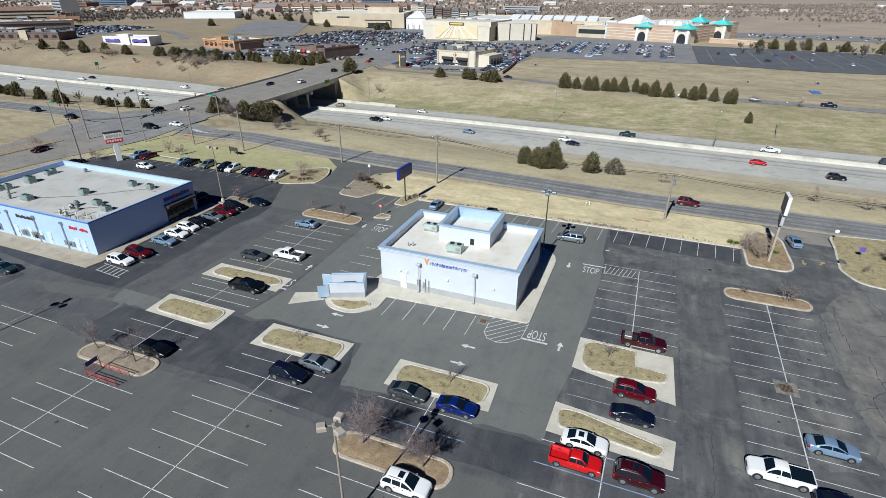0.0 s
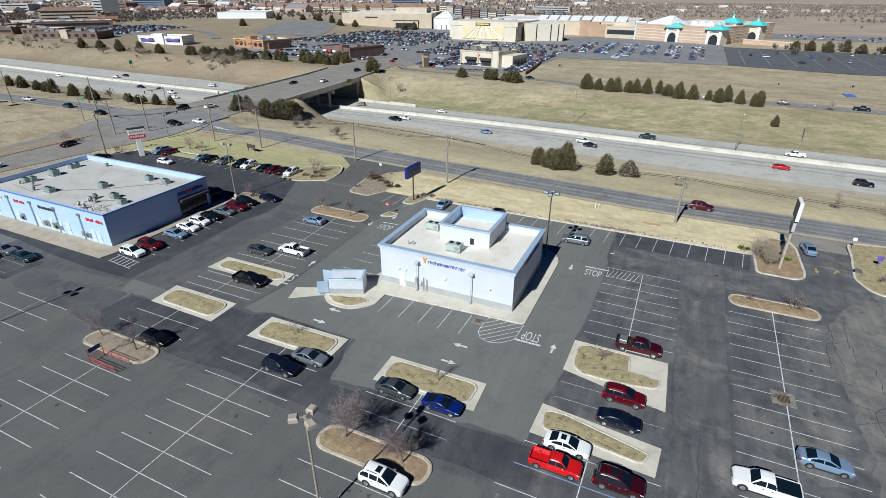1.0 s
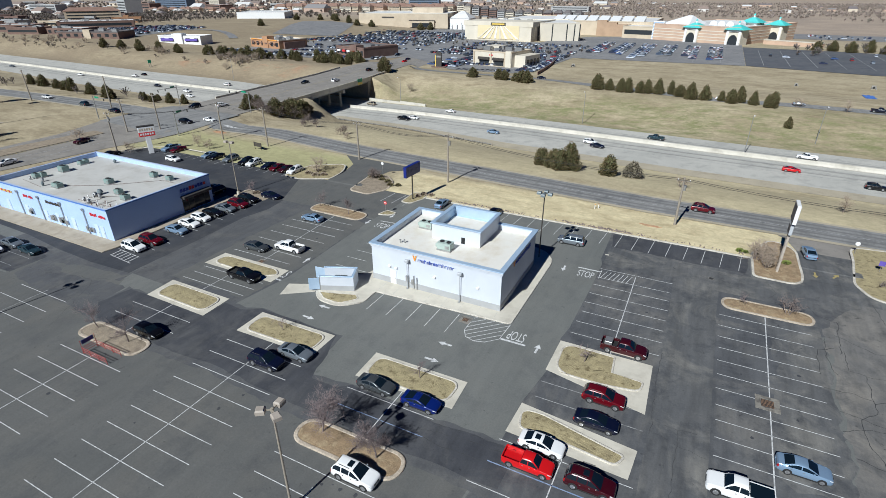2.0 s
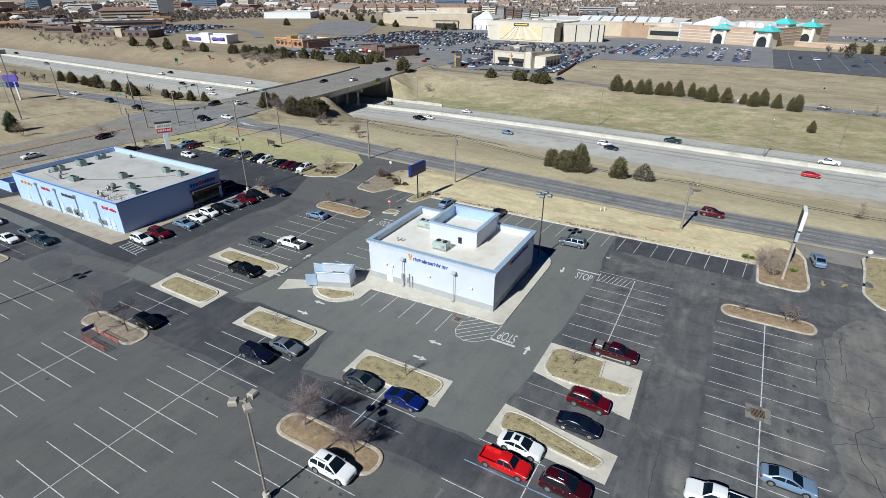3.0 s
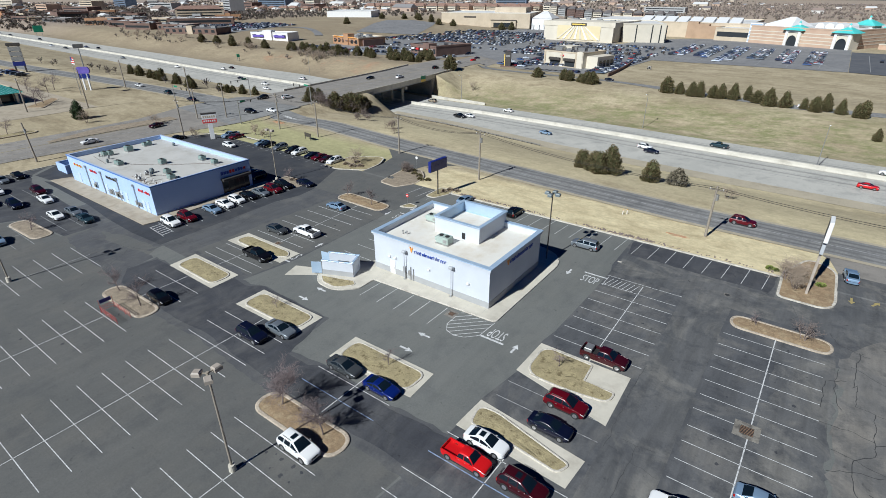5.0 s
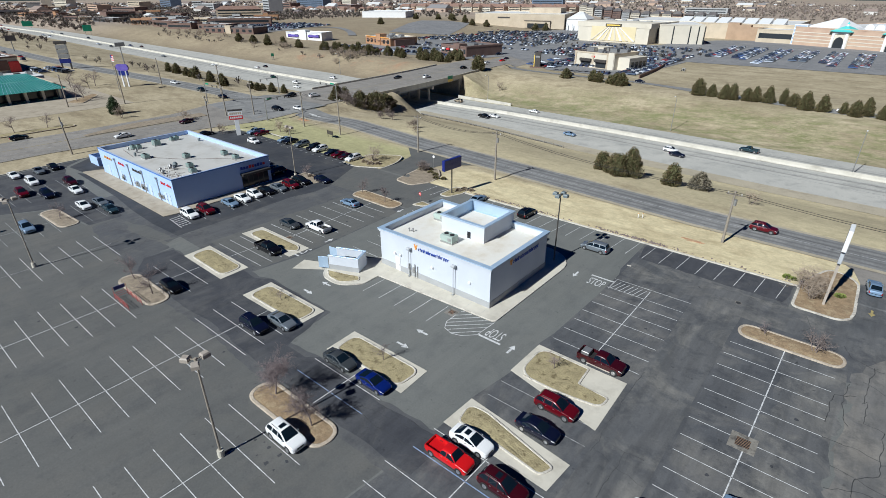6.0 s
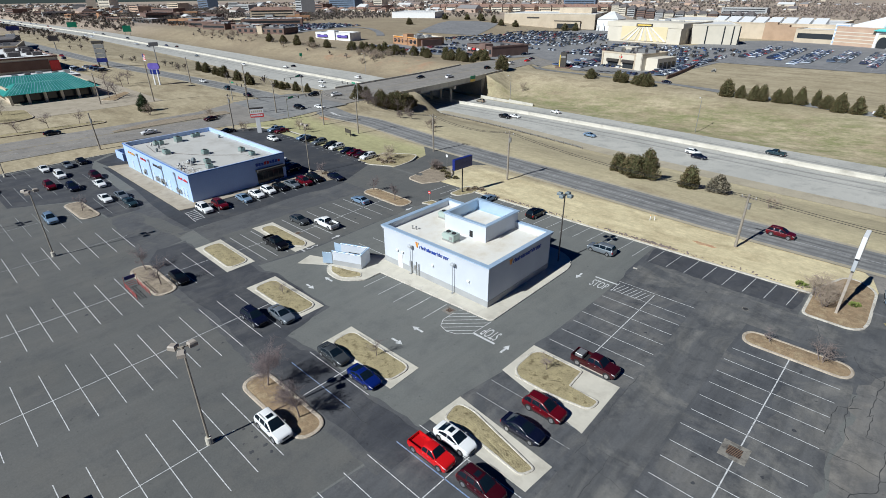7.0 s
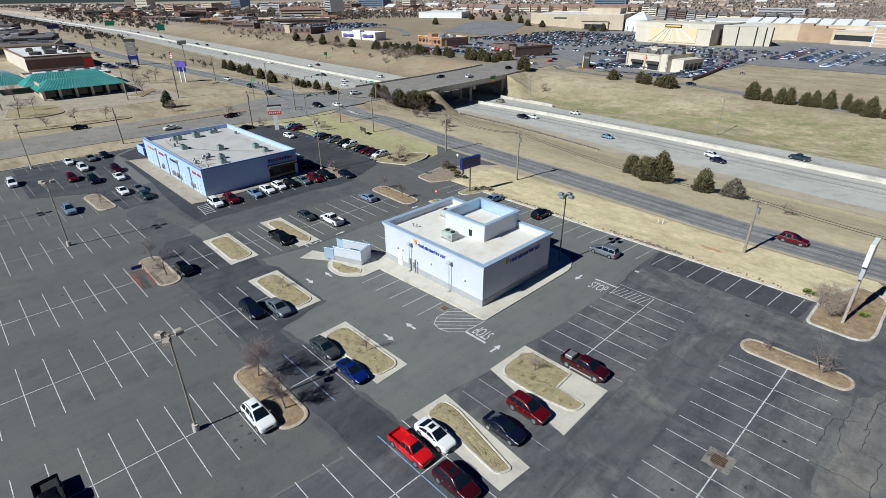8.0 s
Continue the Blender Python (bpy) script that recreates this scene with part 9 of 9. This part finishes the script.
hip(tr, -15, 15, -4.5, 8, 3.6, 6.6, 5, 5)
hip(tr, -17, 14, 8.2, 22, 4.0, 7.6, 5, 6)
hip(tr, -27, -12, 20, 36, 3.8, 8.4, 7, 7.6)
part("flat_roof", block((-9, 16, 22.5, 40, 4.6, 5.6)), ROOF_PALE, tr, "pale flat roof with plant")
for k in range(5):
    part("roof_plant", block((-6 + 4.5 * k, -4 + 4.5 * k, 26 + 2.4 * (k % 3), 28 + 2.4 * (k % 3), 5.6, 6.9)), ROOF_DARK if k % 2 else STEEL, tr)
# dark sheet added for the shadow in the open space below the porch roof
part("porch_shade_wall", block((-12.6, 12.6, -0.12, -0.02, 0.2, 3.6)), WINDOW, tr, "dark pane added as the shadow under the open porch")
for k in range(6):
    part("porch_column", block((-13.6 + 5.2 * k, -12.8 + 5.2 * k, -3.6, -2.8, -0.5, 3.7)), STONE_PALE, tr)
gs = far_building("grocery", -304, 66.5, 90, 28, 68, 6.5, STONE_PALE, ROOF_PALE, "wide shop with a white roof and brown front", windows=0, band=BRICK_DARK)
roof_boxes(gs, 28, 68, 6.5, 16, 4, ROOF_DARK)
part("red_end", block((10, 14.2, -0.6, 4, 0, 5.0)), LOGO_RED, gs)
part("brown_front", block((-14.1, 9.8, -0.25, -0.02, 1.2, 5.6)), BRICK_DARK, gs, "brown brick front")
for k in range(9):
    b = far_building("shop", -390 - 42 * k, 60 + 6 * (k % 2), 75, 40, 50, 6 + (k % 3), rnd.choice(PAL), rnd.choice([ROOF_PALE, ROOF_DARK]), "low retail building with a flat roof", windows=5)
    roof_boxes(b, 40, 50, 6 + (k % 3), 9, 70 + k, ROOF_PALE if k % 2 else STEEL)
ty = thing("pylon_sign", pose(-297, 98, 3.0, 0, 0, 60), "tall stacked tenant sign with an arched top", "sign")
part("leg", block((-2.2, -1.6, -0.3, 0.3, 0, 12), (1.6, 2.2, -0.3, 0.3, 0, 12)), POLE_DARK, ty)
for k in range(4):
    part("panel", block((-2.4, 2.4, -0.35, 0.35, 3.0 + 2.2 * k, 4.9 + 2.2 * k), bevel=0.05), rnd.choice([SIGN_BLUE, STEEL, PURPLE]), ty)
part("header", block((-2.8, 2.8, -0.4, 0.4, 11.8, 13.2), bevel=0.2), POLE_DARK, ty)
ribbon("west_lot", [(x, 50) for x in np.arange(-186, -334, -4)], -34, 38, TAN_CONCRETE, "tan concrete lot of the diner", "parking lot", 0.06, 12)

# grass beds round the diner's lot
def bed(poly, r, label, mat):
    x, y = sum(q[0] for q in poly) / len(poly), sum(q[1] for q in poly) / len(poly)
    b = island(poly, r, mat, KERB_TAN, label, kerb_w=0.3)
    b.location.z = float(land_z(x, y)) + 0.06
    return b


bed([(-214.0, 33.0), (-187.4, 28.4), (-183.1, 37.2), (-186.2, 44.6), (-203.6, 45.4)], 2.5, "kerbed grass bed beside the diner", STRAW)
bed([(-170.2, 27.6), (-166.4, 27.4), (-164.6, 43.6), (-164.6, 58.6), (-168.4, 58.8), (-169.6, 44.4)], 1.4, "long kerbed grass strip along the street", STRAW)
bed([(-216.0, 81.0), (-202.6, 67.4), (-197.6, 71.6), (-211.0, 81.4)], 1.5, "small kerbed bed with bare trees", MULCH)

# ---- crowds of far cars, houses and woods ----
# the pale paints carry a blue tint that imitates reflected sky
CAR_COLOURS = [(0.66, 0.69, 0.74), (0.60, 0.66, 0.76), (0.02, 0.025, 0.06), (0.30, 0.34, 0.40), (0.06, 0.065, 0.075), (0.26, 0.02, 0.02), (0.68, 0.69, 0.70), (0.05, 0.09, 0.22), (0.02, 0.02, 0.025), (0.40, 0.43, 0.48), (0.13, 0.15, 0.18), (0.02, 0.03, 0.09), (0.03, 0.035, 0.04), (0.52, 0.56, 0.63), (0.09, 0.12, 0.18)]
FAR_PAINT = island_mat("far_car_paint_sky_tint", CAR_COLOURS, 0.3)


# base colour lifted towards blue-grey, in place of reflected sky
FAR_GLASS = rough_mat("far_car_glass", (0.03, 0.04, 0.055), (0.05, 0.06, 0.08), 0.2, 0.08)


def car_shell(verts, faces, gverts, gfaces, x, y, z, rz, rnd):
    """A small closed car form: body with hood and tail, glazed cabin, dark wheels."""
    tall = rnd.random() < 0.45
    L, w, h0, h1 = rnd.uniform(4.4, 5.2) / 2, 0.92, 1.0 if tall else 0.92, 1.75 if tall else 1.42
    m = pose(x, y, z, 0, 0, rz)
    n = len(verts)
    prof = [(-L, 0.35), (-L, h0 * 0.95), (-L * 0.5, h0 + 0.04), (L * 0.45, h0), (L * 0.9, h0 * 0.78), (L, 0.4)]
    for s in (-w, w):
        verts += [m @ Vector((px, s * (1 if pz < 0.6 else 0.93), pz)) for px, pz in prof]
    k = len(prof)
    faces.append(tuple(n + i for i in range(k - 1, -1, -1)))
    faces.append(tuple(n + k + i for i in range(k)))
    for i in range(k):
        j = (i + 1) % k
        faces.append((n + i, n + j, n + k + j, n + k + i))
    rr, rt, ft, ff = (-L * 0.93, -L * 0.85, L * 0.08, L * 0.38) if tall else (-L * 0.72, -L * 0.4, L * 0.06, L * 0.4)
    nb, g = n, len(gverts)
    for px, pz, sw in ((rr, h0, 0.86), (rt, h1 - 0.06, 0.81), (ft, h1 - 0.06, 0.81), (ff, h0, 0.86)):
        for s in (-1, 1):
            gverts.append(m @ Vector((px, s * sw, pz)))
    gfaces += [(g, g + 1, g + 3, g + 2), (g + 4, g + 5, g + 7, g + 6), (g, g + 2, g + 4, g + 6), (g + 1, g + 7, g + 5, g + 3), (g + 2, g + 3, g + 5, g + 4)]
    n = len(verts)
    for px in (rt, ft):
        for s in (-1, 1):
            verts.append(m @ Vector((px, s * 0.83, h1 - 0.05)))
    for px in (rt + 0.08, ft - 0.08):
        for s in (-1, 1):
            verts.append(m @ Vector((px, s * 0.7, h1)))
    for c, px, s in ((3, ft, -1), (k + 3, ft, 1), (2, rt, -1), (k + 2, rt, 1)):
        verts.append(m @ Vector((px - 0.12 * math.copysign(1, px), s * 0.83, h1 - 0.06)))
        faces.append((nb + c, n + (2 if px == ft else 0) + (s > 0), len(verts) - 1))
    faces += [(n + 4, n + 6, n + 7, n + 5), (n, n + 2, n + 6, n + 4), (n + 1, n + 5, n + 7, n + 3), (n, n + 4, n + 5, n + 1), (n + 2, n + 3, n + 7, n + 6)]


def car_crowd(nm, spots, label, seed):
    rnd = random.Random(seed)
    v, f, gv, gf = [], [], [], []
    for x, y, z, a in spots:
        if x > -420 and 290 < y < 660:
            x, y = out(x, y)
            z = float(mall_z(y)) + (0.17 if y < 640 else 0.25)
        car_shell(v, f, gv, gf, x + rnd.uniform(-0.2, 0.2), y + rnd.uniform(-0.4, 0.4), z, a + rnd.uniform(-2, 2), rnd)
    base = thing(nm, pose(0, 0, 0), label, "parked cars", kind="stuff")
    me = bpy.data.meshes.new("bodies")
    me.from_pydata([tuple(p) for p in v], [], f)
    part("bodies", me, FAR_PAINT, base)
    me = bpy.data.meshes.new("cabin_glass")
    me.from_pydata([tuple(p) for p in gv], [], gf)
    part("cabin_glass", me, FAR_GLASS, base)


def rows_of(x0, x1, y0, y1, step, lanes, fill, seed, ang=90, z=0.08):
    """Cars in double rows that run along y between x0 and x1."""
    rnd = random.Random(seed)
    out = []
    for lane in np.arange(x0, x1, lanes):
        for y in np.arange(y0, y1, step):
            for o, a in ((-2.6, 0), (2.6, 180)):
                if rnd.random() < fill:
                    out.append((lane + o, y, z, a))
    return out


spots = [q for q in rows_of(-74, 22, 384, 478, 2.8, 16, 0.86, 1) if q[1] > 384 + 26 * abs(math.sin(q[0] * 0.07))]
car_crowd("mall_cars", spots, "rows of parked cars before the mall", 1)
rnd = random.Random(4)
spots = []
for y in np.arange(400, 520, 15):
    for x in np.arange(-330, -205, 2.8):
        for o, a in ((-2.6, 90), (2.6, -90)):
            if rnd.random() < 0.6:
                spots.append((x + 0.1 * (y - 400), y + o, 0.08, a))
car_crowd("mall_cars", spots, "crowded rows of parked cars before the mall", 2)
spots = []
for x in np.arange(-180, -84, 2.8):
    for y, fill in ((358, 0.75), (372, 0.7), (378, 0.7), (392, 0.7), (398, 0.65), (415, 0.6), (430, 0.5), (442, 0.5)):
        if rnd.random() < fill:
            spots.append((x, y, 0.08, 90))
for x in np.arange(-128, -96, 2.8):
    spots.append((x, 288.5 + 0.2 * (x + 112), 0.08, 90))
for y in np.arange(296, 372, 2.8):
    for x, fill in ((-86, 0.9), (-92, 0.5), (-134, 0.7), (-140, 0.7), (-150, 0.4)):
        if rnd.random() < fill:
            spots.append((x, y, 0.08, 0))
car_crowd("mall_cars", spots, "parked cars round a restaurant", 3)
spots = []
for x in np.arange(-330, -195, 2.8):
    for y, fill in ((304, 0.75), (310, 0.65), (330, 0.45), (352, 0.5), (366, 0.5)):
        if rnd.random() < fill and not (-348 < x < -296 and 322 < y < 372) and not (-244 < x < -198 and 308 < y < 360):
            spots.append((x, y + 0.06 * (x + 260), 0.15, 90))
car_crowd("mall_cars", spots, "parked cars round roadside restaurants", 4)
spots = []
for k in range(300):
    x, y = rnd.uniform(-1250, -640), rnd.uniform(280, 480)
    spots.append((x, y - 0.02 * x, float(land_z(x, y)) + 0.1, rnd.choice([0, 90])))
for row in range(12):
    for k in range(44):
        x, y = -450 - 2.9 * k + 1.0 * row, 306 + 9.5 * row + 0.22 * k
        if rnd.random() < 0.8 and x < -452 - 2.4 * row and x > -572 + 2.6 * row:
            spots.append((x, y, 2.8, 90))
car_crowd("town_cars", spots, "parked cars along a retail strip", 5)
spots = [(-280 - 3.0 * k, 92 + 2 * (k % 2), 3.2, 90) for k in range(9)] + [(-290 - 3 * k, 86, 3.2, 90) for k in range(8)] + [(rnd.uniform(-620, -340), rnd.uniform(88, 98), 3.6, rnd.choice([0, 180])) for k in range(40)] + [(rnd.uniform(-330, -300), rnd.uniform(20, 45), 3.2, 0) for k in range(12)]
car_crowd("town_cars", spots, "parked cars before a grocery", 6)
spots = [(40 + 9 * k, rnd.uniform(400, 470), 0.1, rnd.choice([0, 90])) for k in range(12)] + [(rnd.uniform(80, 300), rnd.choice([585, 600, 612, 628]), 0.1, 90) for k in range(110)]
car_crowd("mall_cars", spots, "scattered parked cars on a dark lot", 7)
spots = []
for x in np.arange(-2000, 320, 34):
    for lane in (-12, -7.8, 6, 9.8):
        if rnd.random() < 0.2 and (x < -480 or x > 60):
            spots.append((x + rnd.uniform(-12, 12), float(median_y(x)) + lane, float(highway_z(x)) + 0.1, 0))
car_crowd("highway_cars", spots, "distant cars on the highway", 8)
# crossing traffic beyond the bridge
for kind, paint, y, lane in (("suv", "black", 236, 5), ("suv", "white", 200, 5.5), ("sedan", "black", 190, -5), ("sedan", "white", 262, 6), ("sedan", "red", 275, 10), ("suv", "black", 300, -6), ("sedan", "navy", 285, 8)):
    car(kind, paint, float(street_x(y)) + lane, y, 90 if lane > 0 else -90, max(0.9, float(land_z(street_x(y), y)) + 0.1), "on the bridge street", "cars on the roads")
for kind, paint, x in (("sedan", "navy", -105), ("sedan", "navy", -68), ("pickup", "navy", 62), ("sedan", "silver", 38), ("sedan", "white", 12)):
    y = float(np.interp(x, fr[:, 0], fr[:, 1]))
    car(kind, paint, x, y, -8, float(land_z(x, y)) + 0.12, "on the far service road", "cars on the roads")

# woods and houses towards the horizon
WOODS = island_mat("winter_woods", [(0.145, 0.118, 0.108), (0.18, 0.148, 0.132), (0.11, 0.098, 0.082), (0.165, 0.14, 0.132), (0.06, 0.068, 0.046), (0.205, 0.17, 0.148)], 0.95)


# WOODS lightened for distance: the colour offsets the trees' own shade, softening contrast
PLAIN_WOODS = island_mat("far_woods_lightened", [(0.28, 0.228, 0.20), (0.32, 0.262, 0.228), (0.24, 0.20, 0.17), (0.30, 0.25, 0.23), (0.18, 0.172, 0.128), (0.34, 0.278, 0.24)], 0.95)


def woods(nm, spots, label, seed, clear=75, width=1.0, mat=None):
    rnd = random.Random(seed)
    verts, faces = [], []
    for x, y, s in spots:
        if abs(y - float(median_y(x))) < clear and y < 640:
            continue
        z = float(land_z(x, y))
        for k in range(34):
            a, lean, ln = rnd.uniform(0, 6.2832), rnd.uniform(0.15, 1.0), s * rnd.uniform(0.35, 0.62)
            p = Vector((x, y, z + s * rnd.uniform(0.12, 0.45)))
            d = Vector((lean * math.cos(a), lean * math.sin(a), rnd.uniform(0.45, 1.0))).normalized()
            v = d.cross(Vector((rnd.gauss(0, 1), rnd.gauss(0, 1), rnd.gauss(0, 1)))).normalized() * s * width * rnd.uniform(0.04, 0.085)
            n = len(verts)
            verts += [p, p + d * ln + v, p + d * ln * 0.92 - v]
            faces.append((n, n + 1, n + 2))
        n = len(verts)
        verts += [Vector((x - 0.2, y, z - 0.5)), Vector((x + 0.2, y, z - 0.5)), Vector((x, y + 0.3, z - 0.5)), Vector((x, y, z + s * 0.7))]
        faces += [(n, n + 1, n + 3), (n + 1, n + 2, n + 3), (n + 2, n, n + 3)]
    me = bpy.data.meshes.new("woods")
    me.from_pydata([tuple(p) for p in verts], [], faces)
    solid(nm, me, mat or WOODS, label, "woods", "stuff")


rnd = random.Random(21)
far_spots = [(rnd.uniform(-2600, 1900), 640 + 2600 * rnd.random() ** 1.4, rnd.uniform(4, 9)) for k in range(6200)]
far_spots = [q for q in far_spots if q[0] < -350 or q[1] > 1250 or rnd.random() < 0.06]
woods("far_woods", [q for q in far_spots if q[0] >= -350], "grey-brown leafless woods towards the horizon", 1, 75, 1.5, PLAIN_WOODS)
woods("town_woods", [q for q in far_spots if q[0] < -350] + [(rnd.uniform(-3400, -700), rnd.uniform(-300, 900), rnd.uniform(4, 8)) for k in range(2800)], "dark leafless trees between the far streets of the town", 10)
lines = []
for k in range(150):
    x0, y0, a, n = rnd.uniform(-900, 1900), 1150 + 2000 * rnd.random() ** 1.3, rnd.gauss(0, 0.35), rnd.randint(20, 60)
    lines += [(x0 + 7 * j * math.cos(a) + rnd.gauss(0, 5), y0 + 7 * j * math.sin(a) + rnd.gauss(0, 6), rnd.uniform(4, 8)) for j in range(n)]
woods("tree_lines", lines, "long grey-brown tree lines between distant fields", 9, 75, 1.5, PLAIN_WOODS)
woods("town_trees", [(rnd.uniform(-1500, -610), rnd.uniform(262, 680), rnd.uniform(3, 6.5)) for k in range(3600)] + [(rnd.uniform(-1300, -720), rnd.uniform(120, 150), rnd.uniform(3, 5)) for k in range(60)] + [(rnd.uniform(-1300, -560), rnd.uniform(-80, 100), rnd.uniform(3, 6)) for k in range(260)], "bare trees among the shops", 2)
woods("roadside_thicket", [(x, float(service_y(x)) + rnd.uniform(10, 26), rnd.uniform(2.6, 4.6)) for x in (rnd.uniform(-640, -176) for k in range(26))] + [(rnd.uniform(-560, -280), rnd.uniform(242, 262), rnd.uniform(2.5, 4.5)) for k in range(34)] + [(-262 + rnd.gauss(0, 12), 252 + rnd.gauss(0, 3), 3.4) for k in range(30)], "bare grey thicket along the highway banks", 5, 30, 0.55)
woods("highway_grove", [(rnd.uniform(-1500, -700), rnd.uniform(222, 262), rnd.uniform(3.5, 7)) for k in range(420)] + [(rnd.uniform(-1500, -520), rnd.uniform(128, 160), rnd.uniform(3, 6)) for k in range(260)], "bare trees where the highway leaves the town", 6, 30)
woods("lot_trees", [(rnd.uniform(60, 400), rnd.uniform(482, 560), rnd.uniform(4, 7)) for k in range(140)] + [(rnd.uniform(-330, -80), rnd.uniform(380, 470), rnd.uniform(2.5, 4)) for k in range(40)] + [(rnd.uniform(-700, -420), rnd.uniform(640, 830), 5.5) for k in range(50)], "bare trees round the mall", 3)
for k in range(34):
    x, y = (rnd.uniform(-520, -330), rnd.uniform(246, 262)) if k < 20 else (-262 + rnd.gauss(0, 9), 248 + rnd.gauss(0, 4))
    bare_tree(x, y, float(land_z(x, y)), 50 + k % 4, 5.2, 0.65, 3, 3, 3, twig=TWIG_TAN, label="bare thicket tree on the highway bank")
# evergreens beside the mall
for k, (x, y) in enumerate([(72, 484), (82, 486), (92, 480), (104, 486), (112, 478), (128, 484), (150, 480), (166, 488), (-417, 528), (-402, 534), (-388, 520), (-372, 522), (-357, 516), (-340, 520), (-286, 534), (-276, 538), (-425, 440), (-446, 520)]):
    cedar(*out(x, y), 1.45, k, 1.3)

HOUSE_WALL = island_mat("far_house_walls", [(0.55, 0.48, 0.38), (0.45, 0.33, 0.25), (0.62, 0.6, 0.56), (0.4, 0.3, 0.24)], 0.9)
HOUSE_ROOF = island_mat("far_house_roofs", [(0.2, 0.16, 0.14), (0.16, 0.14, 0.14), (0.26, 0.2, 0.17), (0.22, 0.21, 0.21), (0.55, 0.55, 0.54)], 0.9)
wv, wf, rv, rf_ = [], [], [], []
for k in range(1300):
    x, y = rnd.uniform(-2400, 1800), 820 + 2200 * rnd.random() ** 1.5
    if k > 900:
        x, y = rnd.uniform(-3200, -800), rnd.uniform(-200, 900)
        if abs(y - float(median_y(x))) < 130:
            continue
    if x > -300 and y < 1500:
        continue
    w, d, h = rnd.uniform(8, 22), rnd.uniform(7, 12), rnd.uniform(3, 5)
    if k % 9 == 0:
        w, d, h = w * 2.5, d * 2, 7
    if x > -300 and k % 5 > 1:
        continue
    g = float(land_z(x, y))
    n = len(wv)
    wv += [(x + a * w / 2, y + b * d / 2, g + z) for z in (-1, h) for a, b in ((-1, -1), (1, -1), (1, 1), (-1, 1))]
    wf += [(n, n + 1, n + 5, n + 4), (n + 1, n + 2, n + 6, n + 5), (n + 2, n + 3, n + 7, n + 6), (n + 3, n, n + 4, n + 7)]
    n = len(rv)
    rv += [(x + a * (w / 2 + 0.5), y + b * (d / 2 + 0.5), g + h) for a, b in ((-1, -1), (1, -1), (1, 1), (-1, 1))] + [(x - w / 2 + 2, y, g + h + d * 0.28), (x + w / 2 - 2, y, g + h + d * 0.28)]
    rf_ += [(n, n + 1, n + 5, n + 4), (n + 1, n + 2, n + 5), (n + 2, n + 3, n + 4, n + 5), (n + 3, n, n + 4)]
far_town = thing("far_houses", pose(0, 0, 0), "distant houses and sheds of the town", "houses", kind="stuff")
me = bpy.data.meshes.new("walls")
me.from_pydata(wv, [], wf)
part("walls", me, HOUSE_WALL, far_town)
me = bpy.data.meshes.new("roofs")
me.from_pydata(rv, [], rf_)
part("roofs", me, HOUSE_ROOF, far_town)
